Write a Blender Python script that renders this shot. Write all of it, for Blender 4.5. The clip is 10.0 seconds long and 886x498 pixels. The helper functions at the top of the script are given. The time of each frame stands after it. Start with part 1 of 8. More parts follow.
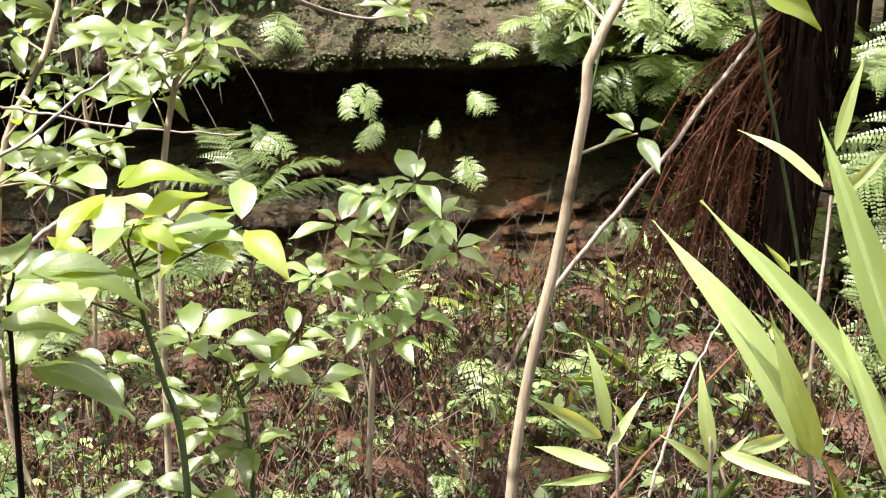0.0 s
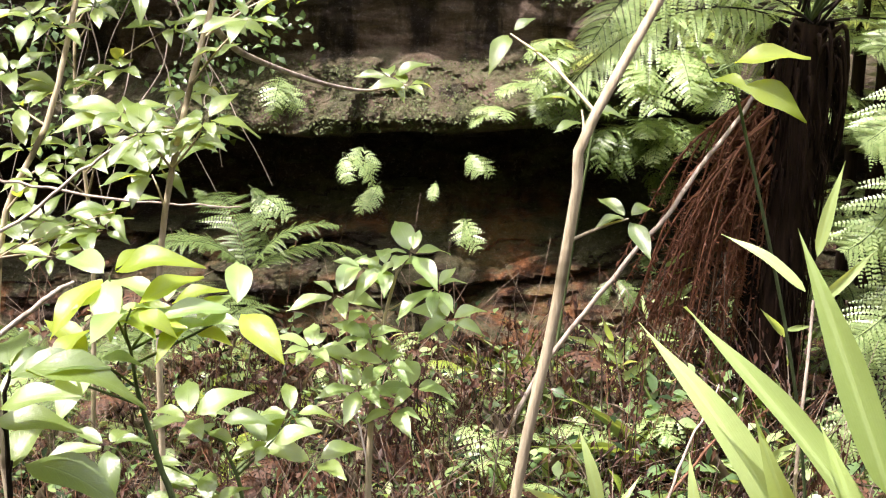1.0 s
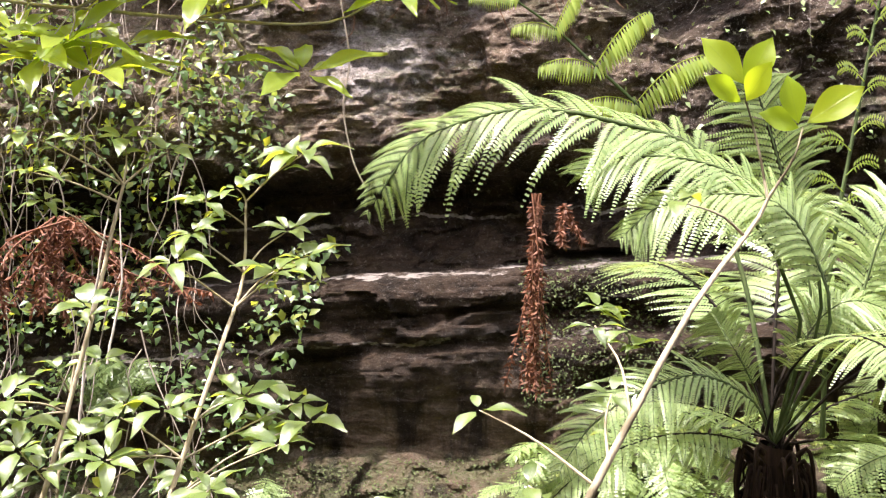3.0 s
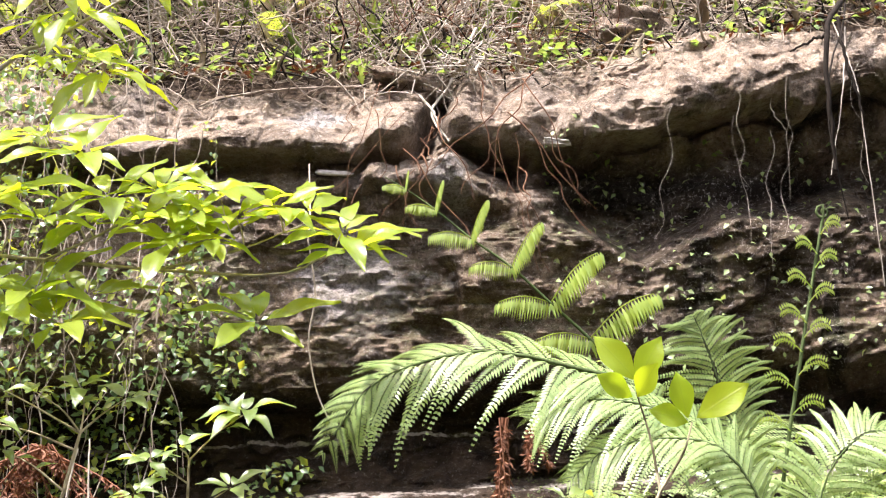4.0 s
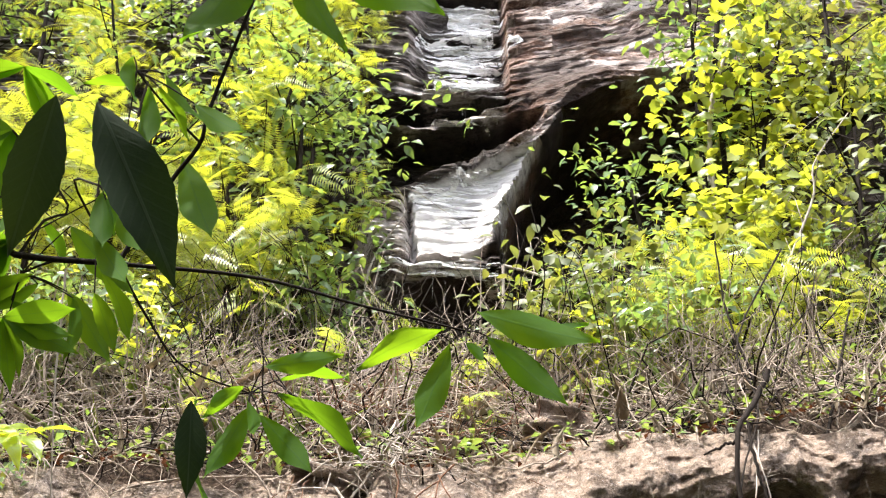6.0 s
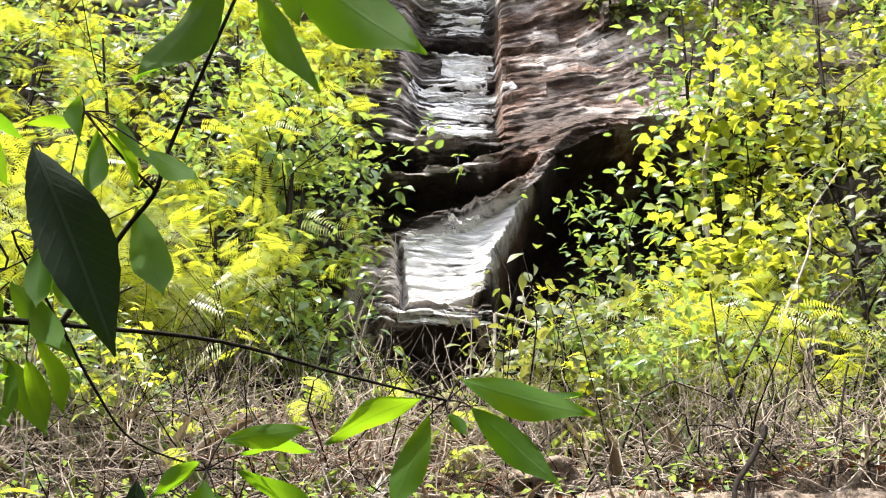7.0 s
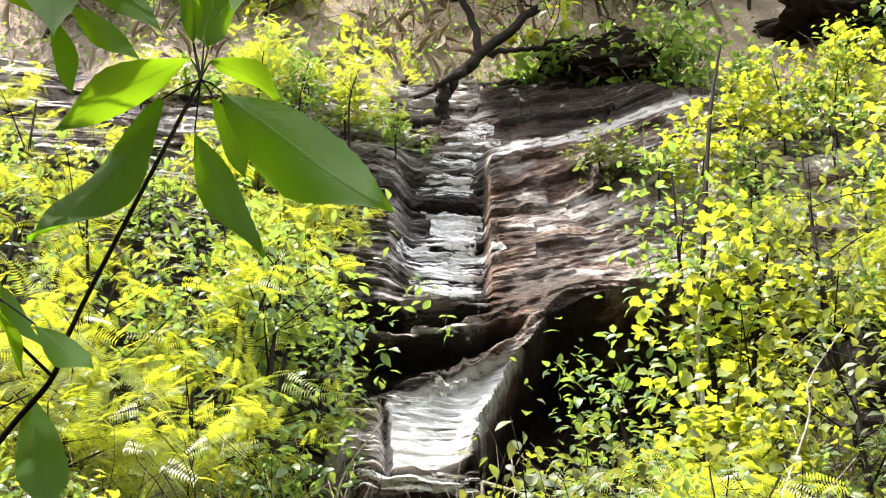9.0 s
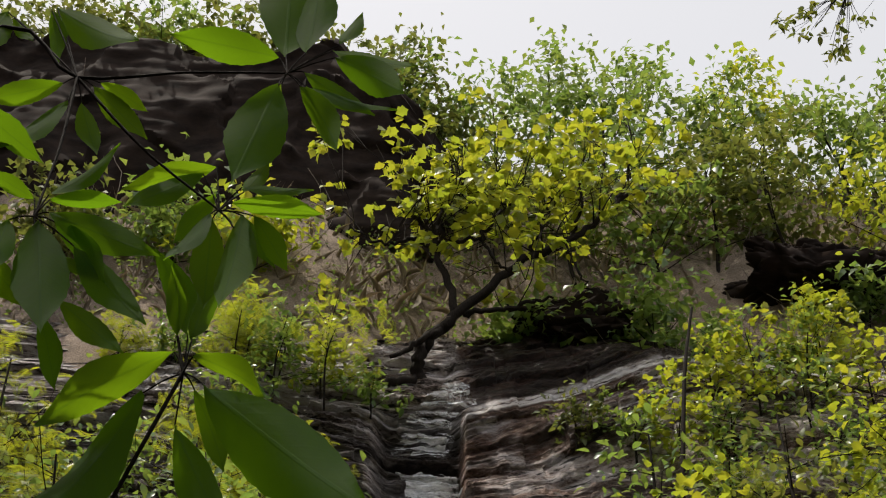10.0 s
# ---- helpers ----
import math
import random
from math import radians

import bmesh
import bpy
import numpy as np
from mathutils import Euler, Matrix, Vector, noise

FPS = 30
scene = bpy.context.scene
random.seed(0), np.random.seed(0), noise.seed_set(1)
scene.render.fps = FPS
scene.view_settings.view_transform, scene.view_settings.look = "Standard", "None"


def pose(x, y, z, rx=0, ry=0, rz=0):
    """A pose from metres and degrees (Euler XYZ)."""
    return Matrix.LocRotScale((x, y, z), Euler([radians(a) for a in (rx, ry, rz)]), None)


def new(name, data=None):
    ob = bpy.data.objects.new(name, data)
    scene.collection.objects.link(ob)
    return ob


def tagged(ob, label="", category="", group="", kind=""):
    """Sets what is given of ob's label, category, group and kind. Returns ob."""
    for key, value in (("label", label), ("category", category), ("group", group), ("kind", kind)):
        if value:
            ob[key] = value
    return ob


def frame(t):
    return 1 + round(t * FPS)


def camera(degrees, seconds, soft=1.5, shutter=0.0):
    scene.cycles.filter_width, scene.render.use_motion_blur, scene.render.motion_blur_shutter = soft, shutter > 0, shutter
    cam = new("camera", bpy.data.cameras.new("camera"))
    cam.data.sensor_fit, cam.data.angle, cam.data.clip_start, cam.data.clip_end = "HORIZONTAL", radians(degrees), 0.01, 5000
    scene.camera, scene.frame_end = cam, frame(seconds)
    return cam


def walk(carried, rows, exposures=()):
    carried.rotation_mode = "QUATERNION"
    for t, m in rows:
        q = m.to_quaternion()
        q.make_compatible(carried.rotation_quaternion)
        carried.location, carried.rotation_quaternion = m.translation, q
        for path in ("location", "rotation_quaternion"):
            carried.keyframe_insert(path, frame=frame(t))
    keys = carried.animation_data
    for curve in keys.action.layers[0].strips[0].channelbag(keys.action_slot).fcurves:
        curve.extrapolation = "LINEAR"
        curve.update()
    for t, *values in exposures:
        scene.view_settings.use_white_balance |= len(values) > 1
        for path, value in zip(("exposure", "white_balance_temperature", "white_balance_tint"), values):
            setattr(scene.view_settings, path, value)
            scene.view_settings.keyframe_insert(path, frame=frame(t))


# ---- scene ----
cam = camera(40.0, 10.0, 1.15)
# seconds, x, y, z, yaw, pitch, roll
ROWS = [
    (0, -0.000, 0.000, 1.600, 0.00, -18.00, 0.00),
    (0.5, 0.006, 0.005, 1.617, 0.02, -17.96, 0.06),
    (1, 0.014, -0.005, 1.665, -0.00, -15.59, 0.19),
    (1.5, 0.028, -0.011, 1.726, -0.07, -12.05, 0.55),
    (2, 0.054, -0.009, 1.778, -0.10, -7.55, 0.79),
    (2.5, 0.093, -0.040, 1.869, 0.07, -3.87, 0.71),
    (3, 0.176, -0.104, 2.015, 0.62, 0.33, 0.29),
    (3.5, 0.281, -0.189, 2.156, 1.10, 4.71, 0.27),
    (4, 0.437, -0.279, 2.284, 1.34, 8.47, 0.24),
    (4.5, 0.579, -0.356, 2.416, 1.66, 13.99, 0.11),
    (5, 0.687, -0.382, 2.510, 2.04, 17.94, -0.13),
    (5.5, 0.766, -0.395, 2.583, 1.17, 21.40, -0.44),
    (6, 0.810, -0.405, 2.625, -0.21, 24.33, -0.80),
    (6.5, 0.826, -0.342, 2.671, -0.94, 25.86, -1.00),
    (7, 0.830, -0.233, 2.733, -0.76, 26.47, -1.19),
    (7.5, 0.833, -0.118, 2.795, -0.64, 27.30, -1.34),
    (8, 0.842, 0.076, 2.923, -1.19, 29.14, -1.42),
    (8.5, 0.847, 0.085, 2.931, -1.29, 30.62, -1.57),
    (9, 0.854, 0.074, 2.950, -1.52, 33.94, -1.48),
    (9.5, 0.850, 0.053, 2.968, -1.98, 40.35, -1.25),
    (10, 0.844, 0.029, 2.983, -2.57, 45.97, -0.93),
]
EXPOSURES = [(0.0, 1.38, 6500, 18), (2.0, 1.5, 6500, 20), (3.5, 1.45, 6500, 17), (4.5, 1.5, 6500, 13), (6.0, 1.3, 6500, 11), (8.0, 1.3, 6600, 6), (9.0, 1.3, 6700, 5), (9.5, 0.66, 7200, 2), (10.0, -0.66, 6900, 8)]
walk(cam, [(t, pose(x, y, z, 90 + pitch, roll, yaw)) for t, x, y, z, yaw, pitch, roll in ROWS], EXPOSURES)

# ---- light: high sun from the side, open sky ----
SUN_EL, SUN_AZ = 71.0, -112.0
world = bpy.data.worlds.new("sky")
scene.world = world
world.use_nodes = True
wn = world.node_tree.nodes
sky = wn.new("ShaderNodeTexSky")
sky.sky_type, sky.sun_disc = "NISHITA", False
sky.sun_elevation, sky.sun_rotation = radians(SUN_EL), radians(SUN_AZ)
sky.dust_density, sky.air_density = 5.0, 1.0
world.node_tree.links.new(sky.outputs[0], wn["Background"].inputs[0])
wn["Background"].inputs[1].default_value = 0.12
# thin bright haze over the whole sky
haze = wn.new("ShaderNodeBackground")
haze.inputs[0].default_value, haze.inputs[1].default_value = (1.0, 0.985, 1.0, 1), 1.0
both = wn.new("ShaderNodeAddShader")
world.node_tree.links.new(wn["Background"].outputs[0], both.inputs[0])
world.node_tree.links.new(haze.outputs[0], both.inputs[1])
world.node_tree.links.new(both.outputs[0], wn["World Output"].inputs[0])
sun = new("sun", bpy.data.lights.new("sun", "SUN"))
sun.data.energy, sun.data.angle, sun.data.color = 5.0, radians(0.6), (1.0, 0.95, 0.89)
to_sun = Vector((math.sin(radians(SUN_AZ)) * math.cos(radians(SUN_EL)), math.cos(radians(SUN_AZ)) * math.cos(radians(SUN_EL)), math.sin(radians(SUN_EL))))
sun.rotation_euler = to_sun.to_track_quat("Z", "Y").to_euler()
sun.location = to_sun * 60

rng = np.random.default_rng(7)
R = random.Random(11)


# ---- materials ----
class Nodes:
    """A small helper round one node material."""

    def __init__(self, name):
        self.mat = bpy.data.materials.new(name)
        self.mat.use_nodes = True
        self.t = self.mat.node_tree
        self.bsdf = self.t.nodes["Principled BSDF"]
        self.out = self.t.nodes["Material Output"]

    def add(self, kind, **sockets):
        n = self.t.nodes.new(kind)
        for k, v in sockets.items():
            self.put(n.inputs[k.replace("_", " ")], v)
        return n

    def put(self, socket, v):
        if isinstance(v, bpy.types.NodeSocket):
            self.t.links.new(v, socket)
        else:
            socket.default_value = v

    def coords(self, scale=(1, 1, 1)):
        c = self.add("ShaderNodeTexCoord")
        m = self.add("ShaderNodeMapping", Vector=c.outputs["Object"])
        m.inputs["Scale"].default_value = scale
        return m.outputs[0]

    def noise(self, scale, detail=5.0, rough=0.6, stretch=(1, 1, 1), warp=0.0):
        n = self.add("ShaderNodeTexNoise", Vector=self.coords(stretch), Scale=scale, Detail=detail, Roughness=rough, Distortion=warp)
        return n.outputs["Fac"]

    def ramp(self, fac, stops):
        r = self.add("ShaderNodeValToRGB", Fac=fac)
        e = r.color_ramp.elements
        while len(e) < len(stops):
            e.new(0.5)
        for k, (p, c) in zip(e, stops):
            k.position, k.color = p, (*c, 1) if len(c) == 3 else c
        return r.outputs[0]

    def step(self, fac, a, b, lo=0.0, hi=1.0):
        r = self.add("ShaderNodeMapRange", Value=fac)
        for i, v in zip((1, 2, 3, 4), (a, b, lo, hi)):
            r.inputs[i].default_value = v
        r.interpolation_type = "SMOOTHSTEP"
        return r.outputs[0]

    def mix(self, fac, a, b, how="MIX"):
        n = self.t.nodes.new("ShaderNodeMix")
        n.data_type, n.blend_type = "RGBA", how
        self.put(n.inputs[0], fac)
        for s, v in ((n.inputs[6], a), (n.inputs[7], b)):
            self.put(s, v if isinstance(v, bpy.types.NodeSocket) else (*v, 1))
        return n.outputs[2]

    def math(self, op, a, b):
        n = self.t.nodes.new("ShaderNodeMath")
        n.operation = op
        self.put(n.inputs[0], a)
        self.put(n.inputs[1], b)
        return n.outputs[0]

    def bump(self, height, strength=0.5, distance=0.02, after=None):
        b = self.add("ShaderNodeBump", Height=height, Strength=strength, Distance=distance)
        if after is not None:
            self.put(b.inputs["Normal"], after)
        return b.outputs[0]

    def finish(self, colour, rough, normal=None, spec=0.4):
        self.put(self.bsdf.inputs["Base Color"], colour)
        self.put(self.bsdf.inputs["Roughness"], rough)
        self.bsdf.inputs["Specular IOR Level"].default_value = spec
        if normal is not None:
            self.put(self.bsdf.inputs["Normal"], normal)
        return self.mat


def leaf_material(name, dark, light, through_colour, share=0.5, rough=0.4, islands=True, parallel=False, spec=0.5):
    n = Nodes(name)
    if islands:
        rnd = n.add("ShaderNodeNewGeometry").outputs["Random Per Island"]
    else:
        rnd = n.add("ShaderNodeObjectInfo").outputs["Random"]
    mottle = n.noise(38.0, 3.0)
    fac = n.math("ADD", n.math("MULTIPLY", rnd, 0.7), n.math("MULTIPLY", mottle, 0.45))
    base = n.ramp(fac, [(0.1, dark), (0.85, light)])
    trans = n.mix(n.math("MULTIPLY", rnd, 0.55), through_colour, tuple(c * k for c, k in zip(through_colour, (1.45, 0.95, 0.8))))
    if islands:
        relief = n.bump(n.noise(160.0, 2.0), 0.25, 0.002)
    else:
        xyz = n.add("ShaderNodeSeparateXYZ", Vector=n.coords()).outputs
        off = n.math("ABSOLUTE", xyz[0], 0.0)
        rib = n.step(off, 0.011, 0.005)
        side = n.math("SINE", n.math("ADD", n.math("MULTIPLY", xyz[1], 75.0), n.math("MULTIPLY", off, -95.0)), 0.0)
        if parallel:
            side = n.math("SINE", n.math("MULTIPLY", off, 700.0), 0.0)
        vein = n.math("MAXIMUM", n.math("MULTIPLY", rib, 0.7), n.math("MULTIPLY", n.step(side, 0.6, 0.98), 0.14))
        base = n.mix(n.math("MULTIPLY", vein, 0.5), base, tuple(min(1, c * 1.5 + 0.03) for c in light))
        trans = n.mix(n.math("MULTIPLY", vein, 0.45), trans, tuple(c * 0.45 for c in through_colour))
        trans = n.mix(n.step(n.noise(5.0, 4.0), 0.55, 0.8, 0.0, 0.3), trans, tuple(c * 0.5 for c in through_colour))
        relief = n.bump(n.math("ADD", vein, n.math("MULTIPLY", mottle, 0.6)), 0.35, 0.004)
    n.finish(base, rough, relief, spec)
    tr = n.add("ShaderNodeBsdfTranslucent", Color=trans)
    mx = n.add("ShaderNodeMixShader", Fac=share)
    n.t.links.new(n.bsdf.outputs[0], mx.inputs[1])
    n.t.links.new(tr.outputs[0], mx.inputs[2])
    n.t.links.new(mx.outputs[0], n.out.inputs[0])
    return n.mat


def bark_material(name, dark, light, stretch=(1, 1, 0.15), scale=60.0, rough=0.85, rings=False):
    n = Nodes(name)
    g = n.noise(scale, 6.0, 0.65, stretch)
    patch = n.noise(4.0, 3.0)
    c = n.ramp(g, [(0.3, dark), (0.7, light)])
    c = n.mix(n.step(patch, 0.45, 0.7, 0.0, 0.6), c, tuple(x * 0.55 for x in light))
    if rings:
        c = n.mix(n.step(n.noise(9.0, 2.0, 0.4, (0.1, 0.1, 1)), 0.58, 0.66), c, tuple(x * 0.45 for x in dark))
    return n.finish(c, rough, n.bump(g, 0.7, 0.01), 0.12)


def stone_lower():
    n = Nodes("layered sandstone, damp")
    pos = n.add("ShaderNodeSeparateXYZ", Vector=n.coords()).outputs
    lamina = n.noise(5.0, 9.0, 0.68, (0.4, 0.7, 2.2), 0.9)
    patch = n.noise(0.9, 6.0, 0.6, (1, 1, 1.3), 0.4)
    grain = n.noise(70.0, 5.0, 0.7)
    fine = n.noise(16.0, 8.0, 0.7)
    c = n.ramp(lamina, [(0.3, (0.018, 0.013, 0.009)), (0.45, (0.085, 0.056, 0.036)), (0.58, (0.16, 0.11, 0.078)), (0.76, (0.29, 0.22, 0.17))])
    pitted = n.noise(5.5, 12.0, 0.8, (1, 1, 1.25), 0.3)
    speck = n.noise(42.0, 8.0, 0.8)
    c = n.mix(n.step(pos[2], 2.2, 2.8, 0.25, 0.85), c, n.ramp(pitted, [(0.34, (0.035, 0.024, 0.016)), (0.43, (0.17, 0.115, 0.08)), (0.52, (0.34, 0.25, 0.185)), (0.64, (0.52, 0.42, 0.34))]))
    # iron staining near the foot of the face
    iron = n.math("MULTIPLY", n.step(pos[2], 0.2, -0.15), n.step(n.noise(2.2, 5.0, 0.6, (0.6, 1, 2.5)), 0.42, 0.6))
    c = n.mix(n.math("MULTIPLY", iron, 0.85), c, n.ramp(fine, [(0.3, (0.1, 0.03, 0.012)), (0.7, (0.42, 0.17, 0.06))]))
    # black algae runs
    runs = n.noise(2.6, 7.0, 0.62, (1.6, 1, 0.22), 0.3)
    c = n.mix(n.math("MULTIPLY", n.step(runs, 0.47, 0.62), n.math("MAXIMUM", n.step(pos[2], 2.9, 2.3, 0.3, 0.9), n.step(pos[0], 0.9, 1.6, 0.0, 0.95))), c, (0.012, 0.009, 0.008))
    c = n.mix(n.step(patch, 0.56, 0.7, 0.0, 0.65), c, (0.025, 0.019, 0.014))
    wet = n.math("MULTIPLY", n.math("MULTIPLY", n.step(pos[2], 2.75, 2.4), n.step(pos[2], 0.95, 1.45)), n.step(n.noise(1.3, 7.0, 0.65, (0.8, 1, 1.6)), 0.2, 0.34, 0.0, 0.97))
    wet = n.math("MAXIMUM", wet, n.math("MULTIPLY", n.math("MULTIPLY", n.step(pos[0], 0.95, 1.5), n.step(n.math("SUBTRACT", pos[2], n.math("MULTIPLY", n.math("MAXIMUM", n.math("SUBTRACT", pos[0], 1.0), 0.0), 0.1)), 4.1, 4.0)), n.step(n.noise(1.0, 7.0, 0.65, (1, 1, 1.2)), 0.42, 0.58, 0.0, 0.8)))
    c = n.mix(wet, c, n.ramp(pitted, [(0.4, (0.012, 0.008, 0.006)), (0.6, (0.07, 0.046, 0.031))]))
    # shade of the recess under the lower ledge, painted dark; iron patches stay
    recess_shade = n.math("MULTIPLY", n.step(pos[2], 0.5, 0.44), n.step(n.noise(1.6, 7.0, 0.65, (0.6, 1, 2.6)), 0.22, 0.38, 0.0, 0.95))
    recess_shade = n.math("MULTIPLY", recess_shade, n.math("SUBTRACT", 1.0, n.math("MULTIPLY", iron, 0.9)))
    c = n.mix(recess_shade, c, n.ramp(pitted, [(0.4, (0.008, 0.0055, 0.004)), (0.62, (0.045, 0.028, 0.017))]))
    # slot under the rising lip: black algae with its shade painted in
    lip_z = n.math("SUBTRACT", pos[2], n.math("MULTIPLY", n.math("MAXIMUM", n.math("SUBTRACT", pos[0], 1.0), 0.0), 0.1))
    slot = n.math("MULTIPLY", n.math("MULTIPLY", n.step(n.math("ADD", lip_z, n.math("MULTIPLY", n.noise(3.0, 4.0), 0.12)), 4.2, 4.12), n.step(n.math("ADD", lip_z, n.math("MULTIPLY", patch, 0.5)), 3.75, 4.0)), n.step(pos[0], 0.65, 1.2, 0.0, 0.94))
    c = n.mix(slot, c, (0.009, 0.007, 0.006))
    # pale mineral crust and sunlit edges painted along the wet lips
    level = n.math("ADD", n.math("SUBTRACT", pos[2], n.math("MULTIPLY", pos[0], 0.05)), n.math("ADD", n.math("MULTIPLY", n.noise(2.5, 5.0), 0.16), n.math("MULTIPLY", n.noise(11.0, 4.0), 0.05)))
    for height in (2.015, 1.625, 2.345):
        near = n.step(n.math("ABSOLUTE", n.math("SUBTRACT", level, height), 0.0), 0.014, 0.006)
        c = n.mix(n.math("MULTIPLY", near, n.step(n.noise(4.0, 6.0, 0.7), 0.44, 0.55, 0.0, 0.75)), c, (0.55, 0.49, 0.45))
    # pale weathered cap with lichen
    cap = n.math("MULTIPLY", n.step(pos[2], 3.85, 4.15), n.step(runs, 0.75, 0.45))
    c = n.mix(n.math("MULTIPLY", cap, 0.85), c, n.ramp(fine, [(0.3, (0.2, 0.14, 0.1)), (0.46, (0.46, 0.35, 0.265)), (0.66, (0.64, 0.53, 0.44))]))
    c = n.mix(n.math("MULTIPLY", n.step(n.noise(1.4, 8.0, 0.74, (1, 1, 1.5)), 0.5, 0.6), n.step(pos[2], 3.9, 4.2, 0.0, 0.75)), c, (0.09, 0.068, 0.052))
    pale = n.math("MULTIPLY", n.step(n.noise(1.5, 6.0, 0.65, (1.3, 1, 0.5)), 0.5, 0.64), n.math("MULTIPLY", n.step(pos[0], 1.5, 0.7, 0.1, 1.0), n.step(pos[2], 2.3, 3.0)))
    c = n.mix(n.math("MULTIPLY", pale, 0.5), c, n.ramp(fine, [(0.3, (0.22, 0.185, 0.16)), (0.65, (0.48, 0.42, 0.39))]))
    for cx, cz, wx_, wz_ in ((0.32, 3.78, 0.2, 0.3), (-0.6, 4.28, 0.28, 0.14), (-0.3, 3.2, 0.45, 0.4)):
        dx = n.math("MULTIPLY", n.math("ABSOLUTE", n.math("SUBTRACT", pos[0], cx), 0.0), 1.0 / wx_)
        dz = n.math("MULTIPLY", n.math("ABSOLUTE", n.math("SUBTRACT", pos[2], cz), 0.0), 1.0 / wz_)
        near = n.math("ADD", n.math("ADD", dx, dz), n.math("MULTIPLY", n.math("SUBTRACT", pitted, 0.5), 5.0))
        c = n.mix(n.step(near, 1.3, 0.4, 0.0, 0.7), c, n.ramp(speck, [(0.35, (0.2, 0.18, 0.17)), (0.6, (0.66, 0.62, 0.62))]))
    # moss on ledges and in patches
    nor = n.add("ShaderNodeSeparateXYZ", Vector=n.add("ShaderNodeNewGeometry").outputs["Normal"]).outputs
    moss = n.math("MULTIPLY", n.step(n.noise(3.0, 6.0, 0.7), 0.4, 0.55), n.step(nor[2], 0.15, 0.6))
    low = n.math("MULTIPLY", n.step(pos[2], 0.42, 0.5), n.step(pos[2], 0.95, 0.7))
    moss = n.math("MAXIMUM", n.math("MULTIPLY", n.math("MULTIPLY", moss, 0.6), n.step(pos[2], 4.2, 3.4)), n.math("MULTIPLY", low, n.step(n.noise(4.0, 7.0, 0.75), 0.42, 0.6)))
    c = n.mix(n.math("MULTIPLY", n.math("MULTIPLY", moss, n.math("SUBTRACT", 1.0, wet)), 0.9), c, n.ramp(grain, [(0.3, (0.03, 0.035, 0.012)), (0.7, (0.2, 0.21, 0.1))]))
    c = n.mix(n.step(grain, 0.35, 0.7, 0.0, 0.3), c, (0.02, 0.017, 0.014))
    high = n.step(pos[2], 2.3, 2.8, 0.25, 1.0)
    c = n.mix(n.math("MULTIPLY", high, n.step(speck, 0.46, 0.38, 0.0, 0.6)), c, (0.04, 0.031, 0.025))
    c = n.mix(n.math("MULTIPLY", high, n.step(speck, 0.54, 0.64, 0.0, 0.6)), c, (0.66, 0.6, 0.56))
    rough = n.step(n.noise(1.7, 4.0, 0.6, (0.7, 1, 2.0)), 0.4, 0.62, 0.5, 0.9)
    pits = n.add("ShaderNodeTexVoronoi", Vector=n.coords((1, 1, 1.6)), Scale=11.0).outputs["Distance"]
    pit_mask = n.step(pos[2], 4.1, 3.7)
    c = n.mix(n.math("MULTIPLY", pit_mask, n.step(n.math("ADD", pits, n.math("MULTIPLY", fine, 0.35)), 0.36, 0.22, 0.0, 0.35)), c, (0.016, 0.013, 0.011))
    b = n.bump(n.math("ADD", n.math("ADD", n.math("MULTIPLY", lamina, 0.7), fine), n.math("ADD", pitted, n.math("MULTIPLY", pits, n.step(pos[2], 4.1, 3.7, 0.0, 0.8)))), 1.0, 0.06)
    return n.finish(c, rough, n.bump(grain, 0.6, 0.01, b), 0.14)


